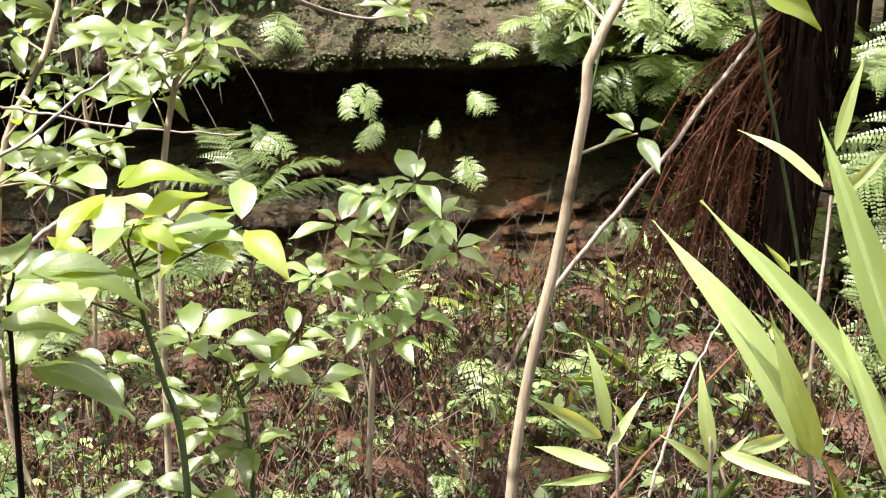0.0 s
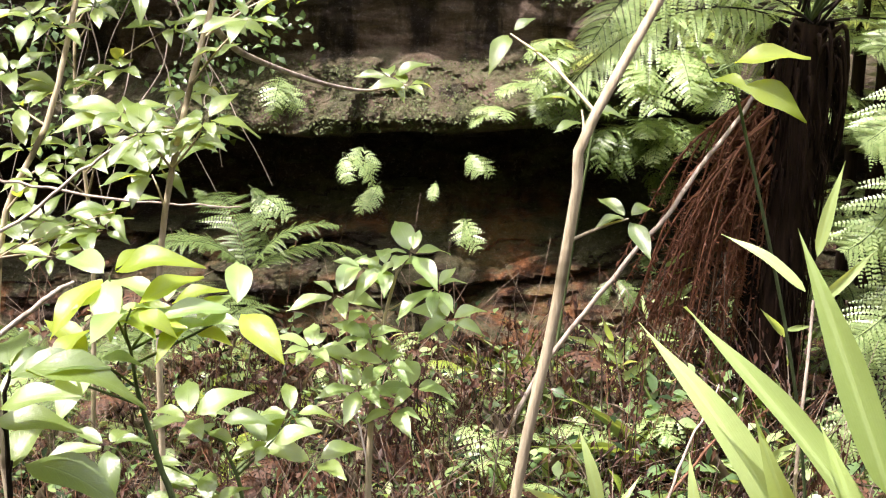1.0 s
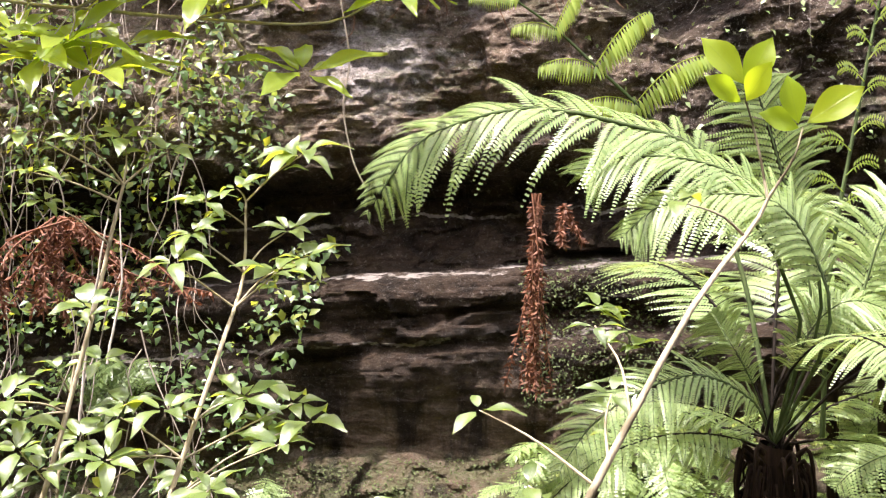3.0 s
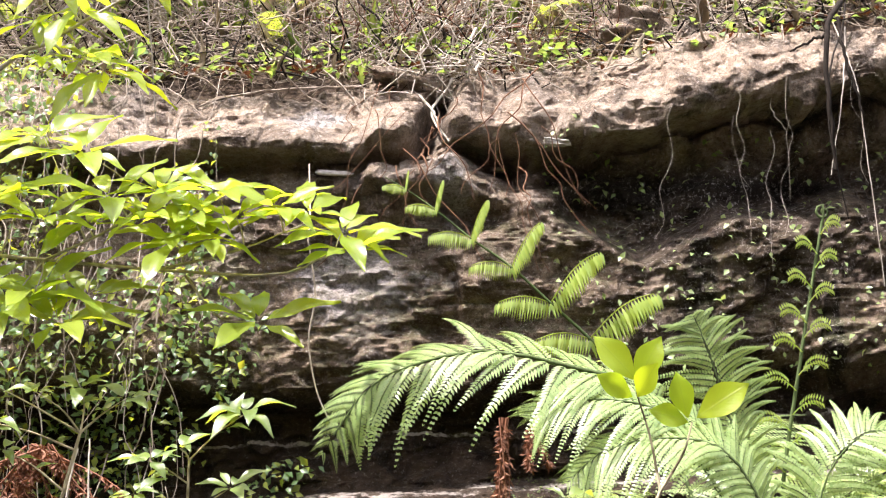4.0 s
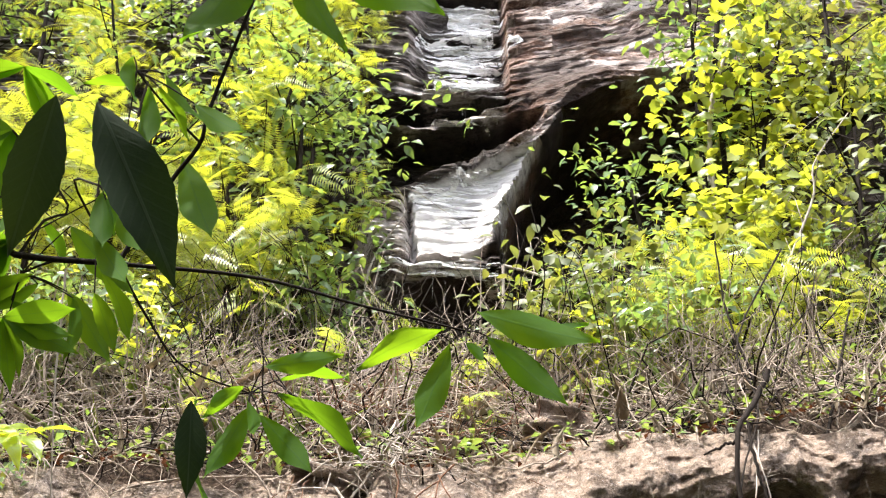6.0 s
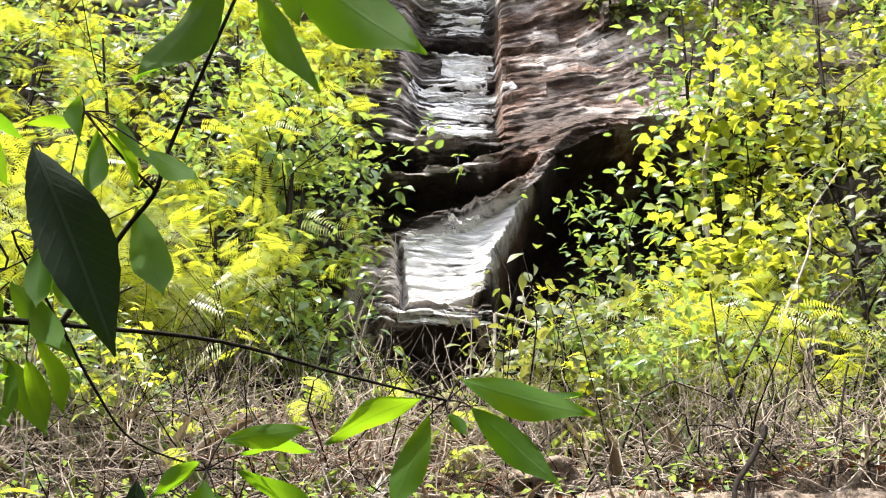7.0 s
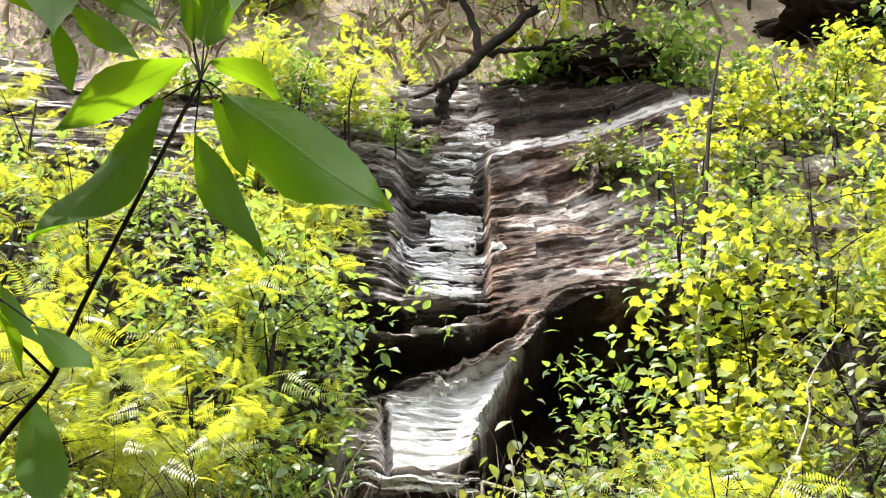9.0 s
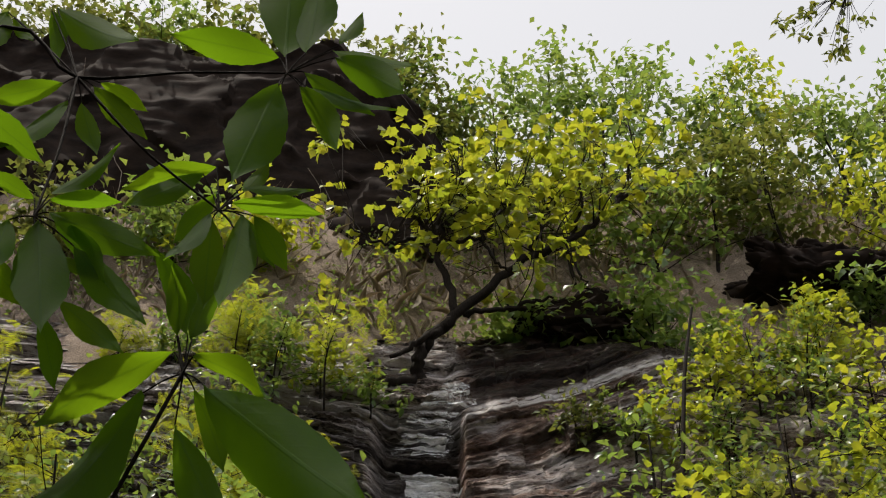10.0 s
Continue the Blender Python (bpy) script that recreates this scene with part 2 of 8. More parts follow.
def stone_upper():
    n = Nodes("wet layered sandstone of the waterfall")
    pos = n.add("ShaderNodeSeparateXYZ", Vector=n.coords()).outputs
    # beds dip towards the water from both sides
    steep = n.step(pos[2], 14.0, 16.5, 0.3, 0.57)
    rise_r = n.math("MULTIPLY", n.math("MINIMUM", n.math("MAXIMUM", n.math("SUBTRACT", pos[0], 1.4), 0.0), 4.2), steep)
    rise_l = n.math("MULTIPLY", n.math("MAXIMUM", n.math("SUBTRACT", 0.4, pos[0]), 0.0), 0.1)
    bed = n.math("SUBTRACT", n.math("SUBTRACT", pos[2], rise_r), rise_l)

    def along(scale, detail, rough, fx, fz, warp):
        v = n.add("ShaderNodeCombineXYZ", X=n.math("MULTIPLY", pos[0], fx), Y=n.math("MULTIPLY", pos[1], fx), Z=n.math("MULTIPLY", bed, fz)).outputs[0]
        return n.add("ShaderNodeTexNoise", Vector=v, Scale=scale, Detail=detail, Roughness=rough, Distortion=warp).outputs["Fac"]

    lamina = along(1.7, 10.0, 0.7, 0.3, 3.2, 0.6)
    crack = along(3.4, 7.0, 0.66, 0.3, 2.8, 0.5)
    fine = n.noise(13.0, 9.0, 0.76, (0.7, 1, 1.5))
    patch = n.noise(0.6, 5.0, 0.6, (1, 1, 1.3))
    c = n.ramp(n.math("ADD", n.math("MULTIPLY", lamina, 0.7), n.math("MULTIPLY", fine, 0.3)), [(0.405, (0.012, 0.01, 0.009)), (0.44, (0.12, 0.09, 0.075)), (0.48, (0.45, 0.38, 0.35)), (0.55, (0.78, 0.73, 0.72))])
    # rusty slabs beside the water, paler mauve-grey beyond
    rust = n.math("MULTIPLY", n.math("MULTIPLY", n.step(pos[0], 1.6, 1.72), n.step(pos[0], 5.0, 2.6, 0.45, 1.0)), n.step(patch, 0.42, 0.54, 0.25, 0.9))
    c = n.mix(rust, c, n.ramp(fine, [(0.32, (0.04, 0.016, 0.01)), (0.5, (0.19, 0.095, 0.06)), (0.68, (0.42, 0.29, 0.23))]))
    c = n.mix(n.math("MULTIPLY", n.step(pos[0], 1.7, 2.2), n.step(n.noise(1.1, 6.0, 0.65, (0.5, 1, 2.0)), 0.5, 0.6, 0.0, 0.85)), c, n.ramp(fine, [(0.3, (0.3, 0.26, 0.25)), (0.65, (0.72, 0.66, 0.65))]))
    c = n.mix(n.step(crack, 0.43, 0.39, 0.0, 0.95), c, (0.012, 0.01, 0.009))
    c = n.mix(n.step(fine, 0.56, 0.72, 0.0, 0.5), c, (0.05, 0.038, 0.03))
    stain = n.math("MULTIPLY", n.step(pos[0], 1.7, 2.0), n.step(along(0.8, 6.0, 0.66, 0.6, 1.5, 0.5), 0.48, 0.56, 0.0, 0.85))
    c = n.mix(stain, c, n.ramp(fine, [(0.35, (0.012, 0.008, 0.006)), (0.7, (0.09, 0.045, 0.03))]))
    chute = n.math("MULTIPLY", n.math("MULTIPLY", n.step(pos[0], 0.1, 0.4), n.step(pos[0], 1.74, 1.62)), n.math("MULTIPLY", n.step(pos[2], 12.2, 12.5), n.step(pos[2], 16.4, 15.8)))
    c = n.mix(n.math("MULTIPLY", chute, n.step(crack, 0.62, 0.5, 0.25, 0.85)), c, n.ramp(fine, [(0.35, (0.012, 0.01, 0.009)), (0.7, (0.1, 0.085, 0.08))]))
    # smooth pale apron with faint level lines
    ridge = n.math("ADD", 1.42, n.math("MULTIPLY", n.math("SUBTRACT", pos[2], 9.9), 0.44))
    below = n.step(n.math("SUBTRACT", pos[2], n.math("ADD", n.math("MULTIPLY", pos[0], 0.52), 10.33)), 0.05, -0.03)
    apron = n.math("MULTIPLY", n.math("MULTIPLY", below, n.step(pos[2], 9.4, 9.5)), n.math("MULTIPLY", n.step(n.math("SUBTRACT", pos[0], ridge), 0.06, 0.0), n.step(pos[0], 0.3, 0.36)))
    lines = n.noise(3.0, 8.0, 0.7, (0.35, 1, 5.0), 0.2)
    smooth_stone = n.ramp(lines, [(0.37, (0.1, 0.095, 0.095)), (0.45, (0.46, 0.45, 0.45)), (0.58, (0.68, 0.67, 0.68))])
    c = n.mix(n.math("MULTIPLY", apron, 0.95), c, smooth_stone)
    # black shale strips and cap rock above the rising beds; hollow shade painted in
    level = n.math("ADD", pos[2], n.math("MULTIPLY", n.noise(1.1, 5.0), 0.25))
    # lip hollow and alcoves: wet black rock with shade painted in
    shale_shade = n.step(n.math("SUBTRACT", level, n.math("MULTIPLY", n.math("MAXIMUM", n.math("SUBTRACT", pos[0], 0.3), 0.0), 0.22)), 9.1, 9.04)
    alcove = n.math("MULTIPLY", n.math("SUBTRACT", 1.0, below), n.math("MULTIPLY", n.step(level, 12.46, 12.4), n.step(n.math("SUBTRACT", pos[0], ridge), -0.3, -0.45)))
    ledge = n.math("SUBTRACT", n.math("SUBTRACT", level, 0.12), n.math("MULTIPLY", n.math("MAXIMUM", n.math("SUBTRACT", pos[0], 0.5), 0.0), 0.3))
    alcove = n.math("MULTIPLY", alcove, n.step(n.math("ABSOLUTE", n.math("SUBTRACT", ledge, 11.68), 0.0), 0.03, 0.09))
    shale_shade = n.math("MAXIMUM", shale_shade, alcove)
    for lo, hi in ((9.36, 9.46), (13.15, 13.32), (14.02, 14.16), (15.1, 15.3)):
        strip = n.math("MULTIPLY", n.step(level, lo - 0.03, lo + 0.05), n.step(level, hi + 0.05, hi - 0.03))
        shale_shade = n.math("MAXIMUM", shale_shade, n.math("MULTIPLY", strip, n.step(pos[0], 1.72, 1.62)))
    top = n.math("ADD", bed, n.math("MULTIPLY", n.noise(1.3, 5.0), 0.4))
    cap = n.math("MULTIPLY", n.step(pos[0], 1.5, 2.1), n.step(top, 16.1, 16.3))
    shale_shade = n.math("MAXIMUM", shale_shade, n.math("MULTIPLY", cap, n.step(n.math("ADD", lamina, n.math("MULTIPLY", patch, 0.3)), 0.86, 0.74)))
    band = n.math("MULTIPLY", n.step(bed, 15.58, 15.66), n.step(top, 16.22, 16.1))
    c = n.mix(n.math("MULTIPLY", n.math("MULTIPLY", band, n.step(pos[0], 1.4, 1.8)), n.step(crack, 0.42, 0.5, 0.0, 0.9)), c, (0.74, 0.7, 0.69))
    brown = n.math("MULTIPLY", n.step(bed, 14.7, 15.1), n.step(bed, 15.66, 15.55))
    c = n.mix(n.math("MULTIPLY", n.math("MULTIPLY", brown, n.step(pos[0], 1.6, 1.9)), n.step(lamina, 0.58, 0.48, 0.15, 0.8)), c, n.ramp(fine, [(0.35, (0.03, 0.017, 0.012)), (0.65, (0.2, 0.115, 0.08))]))
    # dark rock and undercut shade painted beyond the ridge; wet black left bank
    recess_shade = n.math("MULTIPLY", n.step(n.math("SUBTRACT", n.math("SUBTRACT", pos[0], ridge), n.math("MULTIPLY", n.noise(1.6, 5.0), 0.2)), -0.06, 0.04), n.step(n.math("SUBTRACT", pos[2], n.math("MULTIPLY", rise_r, 0.6)), 12.3, 11.9))
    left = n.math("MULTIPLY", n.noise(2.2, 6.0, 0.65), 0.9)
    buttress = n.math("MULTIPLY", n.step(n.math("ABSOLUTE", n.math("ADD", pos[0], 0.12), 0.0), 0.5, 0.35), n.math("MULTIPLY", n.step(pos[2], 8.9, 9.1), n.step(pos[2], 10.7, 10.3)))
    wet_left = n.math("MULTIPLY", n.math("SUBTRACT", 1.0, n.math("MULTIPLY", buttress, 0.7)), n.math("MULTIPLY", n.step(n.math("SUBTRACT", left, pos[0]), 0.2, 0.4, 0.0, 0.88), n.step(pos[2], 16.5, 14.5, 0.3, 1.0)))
    shale_shade = n.math("MAXIMUM", n.math("MAXIMUM", shale_shade, wet_left), recess_shade)
    c = n.mix(n.math("MULTIPLY", shale_shade, 0.94), c, n.ramp(fine, [(0.35, (0.008, 0.007, 0.006)), (0.75, (0.05, 0.03, 0.022))]))
    # rusty stain under the cap
    c = n.mix(n.math("MULTIPLY", n.math("MULTIPLY", cap, n.step(lamina, 0.5, 0.6)), 0.55), c, n.ramp(fine, [(0.35, (0.012, 0.006, 0.004)), (0.7, (0.1, 0.035, 0.02))]))
    rough = n.step(n.noise(0.7, 3.0), 0.4, 0.6, 0.35, 0.75)
    b = n.bump(n.math("ADD", n.math("MULTIPLY", crack, 1.2), n.math("ADD", lamina, n.math("MULTIPLY", fine, 0.7))), n.step(apron, 0.0, 1.0, 1.0, 0.25), 0.1)
    return n.finish(c, rough, b, 0.2)


def soil(name, dark, mid, light):
    n = Nodes(name)
    g, f = n.noise(2.0, 6.0), n.noise(30.0, 8.0, 0.75)
    c = n.ramp(f, [(0.3, dark), (0.52, mid), (0.75, light)])
    c = n.mix(n.step(g, 0.45, 0.65, 0.0, 0.7), c, tuple(x * 0.5 for x in mid))
    return n.finish(c, 0.92, n.bump(f, 0.9, 0.05), 0.2)


def water_material(name, lo, hi):
    n = Nodes(name)
    f = n.noise(4.0, 9.0, 0.72, (0.5, 1, 3.2), 0.3)
    c = n.ramp(f, [(0.34, (0.5, 0.51, 0.52)), (0.5, (0.9, 0.9, 0.91))])
    mat = n.finish(c, 0.2, n.bump(f, 0.9, 0.06), 0.6)
    n.put(n.bsdf.inputs["Alpha"], n.step(n.noise(3.2, 9.0, 0.72, (0.32, 1, 4.4), 0.4), lo, hi))
    return mat


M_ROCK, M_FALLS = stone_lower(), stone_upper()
M_SOIL = soil("leaf litter and soil", (0.005, 0.0035, 0.0025), (0.018, 0.011, 0.007), (0.085, 0.055, 0.032))
M_HILL = soil("dry litter on the hillside", (0.018, 0.012, 0.009), (0.075, 0.05, 0.034), (0.24, 0.18, 0.13))
M_SAND = soil("pale sandy slope", (0.1, 0.072, 0.052), (0.36, 0.28, 0.22), (0.62, 0.53, 0.45))
M_WATER, M_FOAM = water_material("thin white water film", 0.5, 0.56), water_material("dense white water", 0.4, 0.5)
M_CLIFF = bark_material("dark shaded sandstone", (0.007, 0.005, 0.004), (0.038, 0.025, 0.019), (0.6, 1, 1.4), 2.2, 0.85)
M_SAP = leaf_material("broad green leaf", (0.06, 0.105, 0.025), (0.16, 0.23, 0.06), (0.36, 0.48, 0.04), 0.42, 0.33, False, False, 1.0)
M_SAPP = leaf_material("broad pale green leaf", (0.14, 0.22, 0.07), (0.3, 0.42, 0.15), (0.42, 0.6, 0.1), 0.44, 0.33, False, False, 1.0)
M_SAPL = leaf_material("broad yellow-green leaf", (0.14, 0.2, 0.03), (0.28, 0.36, 0.06), (0.56, 0.72, 0.03), 0.57, 0.26, False, False, 0.5)
M_LANCE = leaf_material("lance leaf, dark green", (0.02, 0.055, 0.006), (0.045, 0.115, 0.012), (0.165, 0.35, 0.01), 0.6, 0.7, False, False, 0.1)
M_YELLOW = leaf_material("bright yellow young leaf", (0.22, 0.33, 0.02), (0.36, 0.48, 0.04), (0.54, 0.78, 0.03), 0.62, 0.3, False)
# leaf colour darkened to hold the shade of hanging leaves; also blackened litter
M_DARKLEAF = leaf_material("very dark green for shaded leaves and black litter", (0.006, 0.014, 0.005), (0.014, 0.03, 0.009), (0.03, 0.06, 0.01), 0.15, 0.6, False, False, 0.1)
M_BLADE = leaf_material("bamboo blade", (0.24, 0.34, 0.11), (0.4, 0.52, 0.21), (0.58, 0.74, 0.13), 0.47, 0.33, False, True)
M_FERN = leaf_material("fern green", (0.15, 0.23, 0.08), (0.33, 0.44, 0.19), (0.44, 0.58, 0.15), 0.42, 0.32)
# darker fern green: deep green ferns, and ledge ferns with shade put in colour
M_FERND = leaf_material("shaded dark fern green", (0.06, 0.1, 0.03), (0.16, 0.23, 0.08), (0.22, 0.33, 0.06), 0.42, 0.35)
M_FERNY = leaf_material("young fern yellow-green", (0.16, 0.23, 0.05), (0.28, 0.36, 0.08), (0.5, 0.65, 0.08), 0.5, 0.4)
M_DEAD = leaf_material("dead fern russet", (0.016, 0.007, 0.003), (0.1, 0.042, 0.017), (0.12, 0.042, 0.012), 0.22, 0.7)
M_SKIRT = leaf_material("dead fern skirt, red-brown", (0.045, 0.016, 0.009), (0.25, 0.1, 0.05), (0.16, 0.06, 0.025), 0.22, 0.7)
M_WITHER = leaf_material("withered leaf, blackish brown", (0.012, 0.005, 0.003), (0.065, 0.022, 0.01), (0.05, 0.018, 0.008), 0.15, 0.7)
M_RUST = leaf_material("fallen leaf, orange brown", (0.16, 0.07, 0.025), (0.4, 0.2, 0.08), (0.3, 0.13, 0.03), 0.25, 0.6)
M_STRAW = leaf_material("dry straw", (0.13, 0.1, 0.06), (0.34, 0.28, 0.19), (0.24, 0.19, 0.11), 0.25, 0.7)
M_BUSHY = leaf_material("yellow-green bush leaf", (0.13, 0.18, 0.04), (0.29, 0.34, 0.09), (0.46, 0.56, 0.04), 0.5, 0.34)
M_BUSHG = leaf_material("mid-green bush leaf", (0.05, 0.1, 0.04), (0.15, 0.24, 0.1), (0.27, 0.42, 0.07), 0.44, 0.28)
M_BUSHO = leaf_material("olive bush leaf", (0.05, 0.075, 0.025), (0.13, 0.16, 0.06), (0.22, 0.28, 0.05), 0.42, 0.5)
M_MOSS = leaf_material("damp moss", (0.035, 0.05, 0.016), (0.13, 0.16, 0.06), (0.1, 0.14, 0.03), 0.25, 0.8)
M_GRASS = leaf_material("green grass", (0.07, 0.13, 0.03), (0.18, 0.25, 0.07), (0.3, 0.42, 0.06), 0.42, 0.5)
M_STEM = bark_material("pale sapling bark", (0.3, 0.25, 0.15), (0.58, 0.5, 0.36), rings=True)
M_STEMG = bark_material("green shoot", (0.05, 0.08, 0.03), (0.13, 0.17, 0.07))
M_DARK = bark_material("dark bark", (0.006, 0.005, 0.004), (0.032, 0.024, 0.019))
M_TFERN = bark_material("fibrous tree fern trunk", (0.006, 0.004, 0.003), (0.034, 0.02, 0.014), (1, 1, 0.1), 45.0)
M_TWIG = bark_material("grey dry twig", (0.17, 0.13, 0.1), (0.5, 0.43, 0.36), (1, 1, 0.4), 30.0)
M_TWIGD = bark_material("brown dry twig", (0.06, 0.04, 0.027), (0.26, 0.2, 0.15), (1, 1, 0.4), 30.0)
M_RED = bark_material("reddish twig", (0.08, 0.035, 0.02), (0.24, 0.13, 0.08), (1, 1, 0.4), 30.0)
M_PALE = bark_material("pale limb", (0.25, 0.21, 0.17), (0.55, 0.5, 0.44), (1, 1, 0.3), 20.0)


# ---- mesh tools ----
def lattice(seed):
    return np.random.default_rng(seed).random((64, 64, 64)).astype(np.float32)


LAT = lattice(3)


def vnoise(x, y, z):
    x, y, z = np.broadcast_arrays(np.asarray(x, float), y, z)
    i, j, k = np.floor(x).astype(int), np.floor(y).astype(int), np.floor(z).astype(int)
    u, v, w = x - i, y - j, z - k
    u, v, w = u * u * (3 - 2 * u), v * v * (3 - 2 * v), w * w * (3 - 2 * w)
    r = 0
    for a, fa in ((0, 1 - u), (1, u)):
        for b, fb in ((0, 1 - v), (1, v)):
            for c, fc in ((0, 1 - w), (1, w)):
                r = r + LAT[(i + a) % 64, (j + b) % 64, (k + c) % 64] * fa * fb * fc
    return r * 2 - 1


def fbm(x, y, z, octaves=4, gain=0.5):
    r, a, f = 0, 1.0, 1.0
    for o in range(octaves):
        r = r + a * vnoise(x * f + 17.3 * o, y * f + 5.1 * o, z * f + 9.7 * o)
        a, f = a * gain, f * 2.03
    return r


def strata(s, x, h, seed):
    """Uneven beds of rock: how far each bed stands out, from -1 to 1, with rounded noses."""
    q = s / h + 0.9 * fbm(x * 0.35, s * 0.15, seed, 2) + 0.25 * vnoise(x * 2.2, s * 1.5, seed + 3.0)
    k = np.floor(q)
    f = q - k
    own = vnoise(x * 0.45 + k * 7.3, k * 3.1 + 0.5, seed + 0.5) * 1.3
    return own + 0.35 * (1 - (2 * f - 1) ** 4)


def sstep(x, a, b):
    t = np.clip((x - a) / (b - a), 0, 1)
    return t * t * (3 - 2 * t)


class Geo:
    """Gathers vertices and faces, then becomes one mesh."""

    def __init__(self):
        self.v, self.f3, self.f4, self.n = [], [], [], 0

    def add(self, v, faces):
        v = np.asarray(v, float).reshape(-1, 3)
        faces = np.asarray(faces, int)
        (self.f3 if faces.shape[1] == 3 else self.f4).append(faces + self.n)
        self.v.append(v)
        self.n += len(v)

    def spread(self, tpl, mats, locs):
        """Copies of a template (vertices, faces) by many 3 x 3 matrices and places."""
        tv, tf = tpl
        mats, locs = np.asarray(mats), np.asarray(locs)
        v = np.einsum("nij,vj->nvi", mats, tv) + locs[:, None, :]
        f = tf[None] + (np.arange(len(locs)) * len(tv))[:, None, None]
        self.add(v.reshape(-1, 3), f.reshape(-1, tf.shape[1]))

    def tube(self, pts, radii, n=6):
        pts = np.asarray(pts, float)
        m = len(pts)
        radii = np.broadcast_to(np.asarray(radii, float), (m,)) if np.ndim(radii) == 0 or len(radii) == m else np.interp(np.linspace(0, 1, m), np.linspace(0, 1, len(radii)), radii)
        tan = np.gradient(pts, axis=0)
        tan /= np.linalg.norm(tan, axis=1)[:, None] + 1e-9
        ref = np.array([0.3, 0.9, 0.2]) if abs(tan[0][2]) > 0.8 else np.array([0, 0.1, 1.0])
        side = np.cross(tan, ref)
        side /= np.linalg.norm(side, axis=1)[:, None] + 1e-9
        up = np.cross(side, tan)
        a = np.linspace(0, 2 * np.pi, n, endpoint=False)
        ring = pts[:, None] + radii[:, None, None] * (side[:, None] * np.cos(a)[None, :, None] + up[:, None] * np.sin(a)[None, :, None])
        i, k = np.meshgrid(np.arange(m - 1), np.arange(n), indexing="ij")
        f = np.stack([i * n + k, i * n + (k + 1) % n, (i + 1) * n + (k + 1) % n, (i + 1) * n + k], -1).reshape(-1, 4)
        base = self.n
        self.add(ring.reshape(-1, 3), f)
        if n == 4:
            self.f4.append(np.array([[base + (m - 1) * n + q for q in range(4)]]))

    def mesh(self, name, smooth=True, crease=0):
        me = bpy.data.meshes.new(name)
        v = np.concatenate(self.v)
        me.vertices.add(len(v))
        me.vertices.foreach_set("co", v.astype(np.float32).ravel())
        parts = [np.concatenate(f) for f in (self.f3, self.f4) if f]
        loops = np.concatenate([p.ravel() for p in parts])
        sizes = np.concatenate([np.full(len(p), p.shape[1]) for p in parts])
        me.loops.add(len(loops))
        me.loops.foreach_set("vertex_index", loops.astype(np.int32))
        me.polygons.add(len(sizes))
        me.polygons.foreach_set("loop_start", np.concatenate([[0], np.cumsum(sizes)[:-1]]).astype(np.int32))
        me.polygons.foreach_set("use_smooth", np.full(len(sizes), smooth))
        me.update(calc_edges=True)
        if crease:
            me.set_sharp_from_angle(angle=radians(crease))
        return me


def thing(name, at, label, category, group="", kind=""):
    ob = new(name)
    ob.location = at
    ob.empty_display_size = 0.05
    return tagged(ob, label, category, group, kind)


def part(name, geo, material, parent, label=""):
    me = geo.mesh(name) if isinstance(geo, Geo) else geo
    if not me.materials:
        me.materials.append(material)
    ob = new(name, me)
    ob.parent = parent
    if parent.type == "EMPTY":
        ob.matrix_parent_inverse = Matrix.Translation(-parent.location)
    return tagged(ob, label)


def single(name, geo, material, label, category, kind="", group="", crease=0):
    me = geo.mesh(name, True, crease)
    me.materials.append(material)
    return tagged(new(name, me), label, category, group, kind)


def unit(v):
    v = np.asarray(v, float)
    return v / (np.linalg.norm(v, axis=-1, keepdims=True) + 1e-9)


def basis(direction, normal, length, width=None):
    """Matrices whose y runs along the leaf and z is its upper side."""
    d = unit(direction)
    x = unit(np.cross(d, normal))
    z = np.cross(x, d)
    length = np.asarray(length, float)
    width = length if width is None else np.asarray(width, float)
    s = lambda a: np.broadcast_to(a, d.shape[:-1])[..., None]
    return np.stack([x * s(width), d * s(length), z * s(length)], -1)


def curve(points, n=16):
    """A smooth line through points."""
    p = np.asarray(points, float)
    if len(p) == 2:
        return p[0] + (p[1] - p[0]) * np.linspace(0, 1, n)[:, None]
    p = np.vstack([2 * p[0] - p[1], p, 2 * p[-1] - p[-2]])
    out = []
    segs = len(p) - 3
    for u in np.linspace(0, segs - 1e-6, n):
        i = int(u)
        t = u - i
        a, b, c, d = p[i:i + 4]
        out.append(0.5 * (2 * b + (c - a) * t + (2 * a - 5 * b + 4 * c - d) * t * t + (3 * b - a - 3 * c + d) * t ** 3))
    return np.array(out)


def leaf_template(seg=8, width=0.4, shape=0.5, fold=0.2, droop=0.25, teeth=0.0, wave=0.02, across=2):
    """A unit leaf: y from 0 to 1, a midrib, folded sides and a drooping tip. shape: where it is widest."""
    v = []
    for i in range(seg + 1):
        s = i / seg
        w = width * 0.5 * (math.sin(math.pi * s ** (math.log(0.5) / math.log(shape))) ** (0.8 if s < shape else 1.2) if 0 < i < seg else 0.012)
        if teeth and i % 2:
            w *= 1 - teeth
        y = s * (1 - 0.1 * droop * s)
        z = 0.3 * droop * s - droop * s * s
        for k in range(-across, across + 1):
            q = k / across
            v.append((q * w, y, z + fold * w * (abs(q) ** 1.3) + wave * math.sin(9 * s + 2.5 * q) * abs(q)))
    m = 2 * across + 1
    f = [(i * m + k, i * m + k + 1, (i + 1) * m + k + 1, (i + 1) * m + k) for i in range(seg) for k in range(m - 1)]
    return np.array(v), np.array(f)


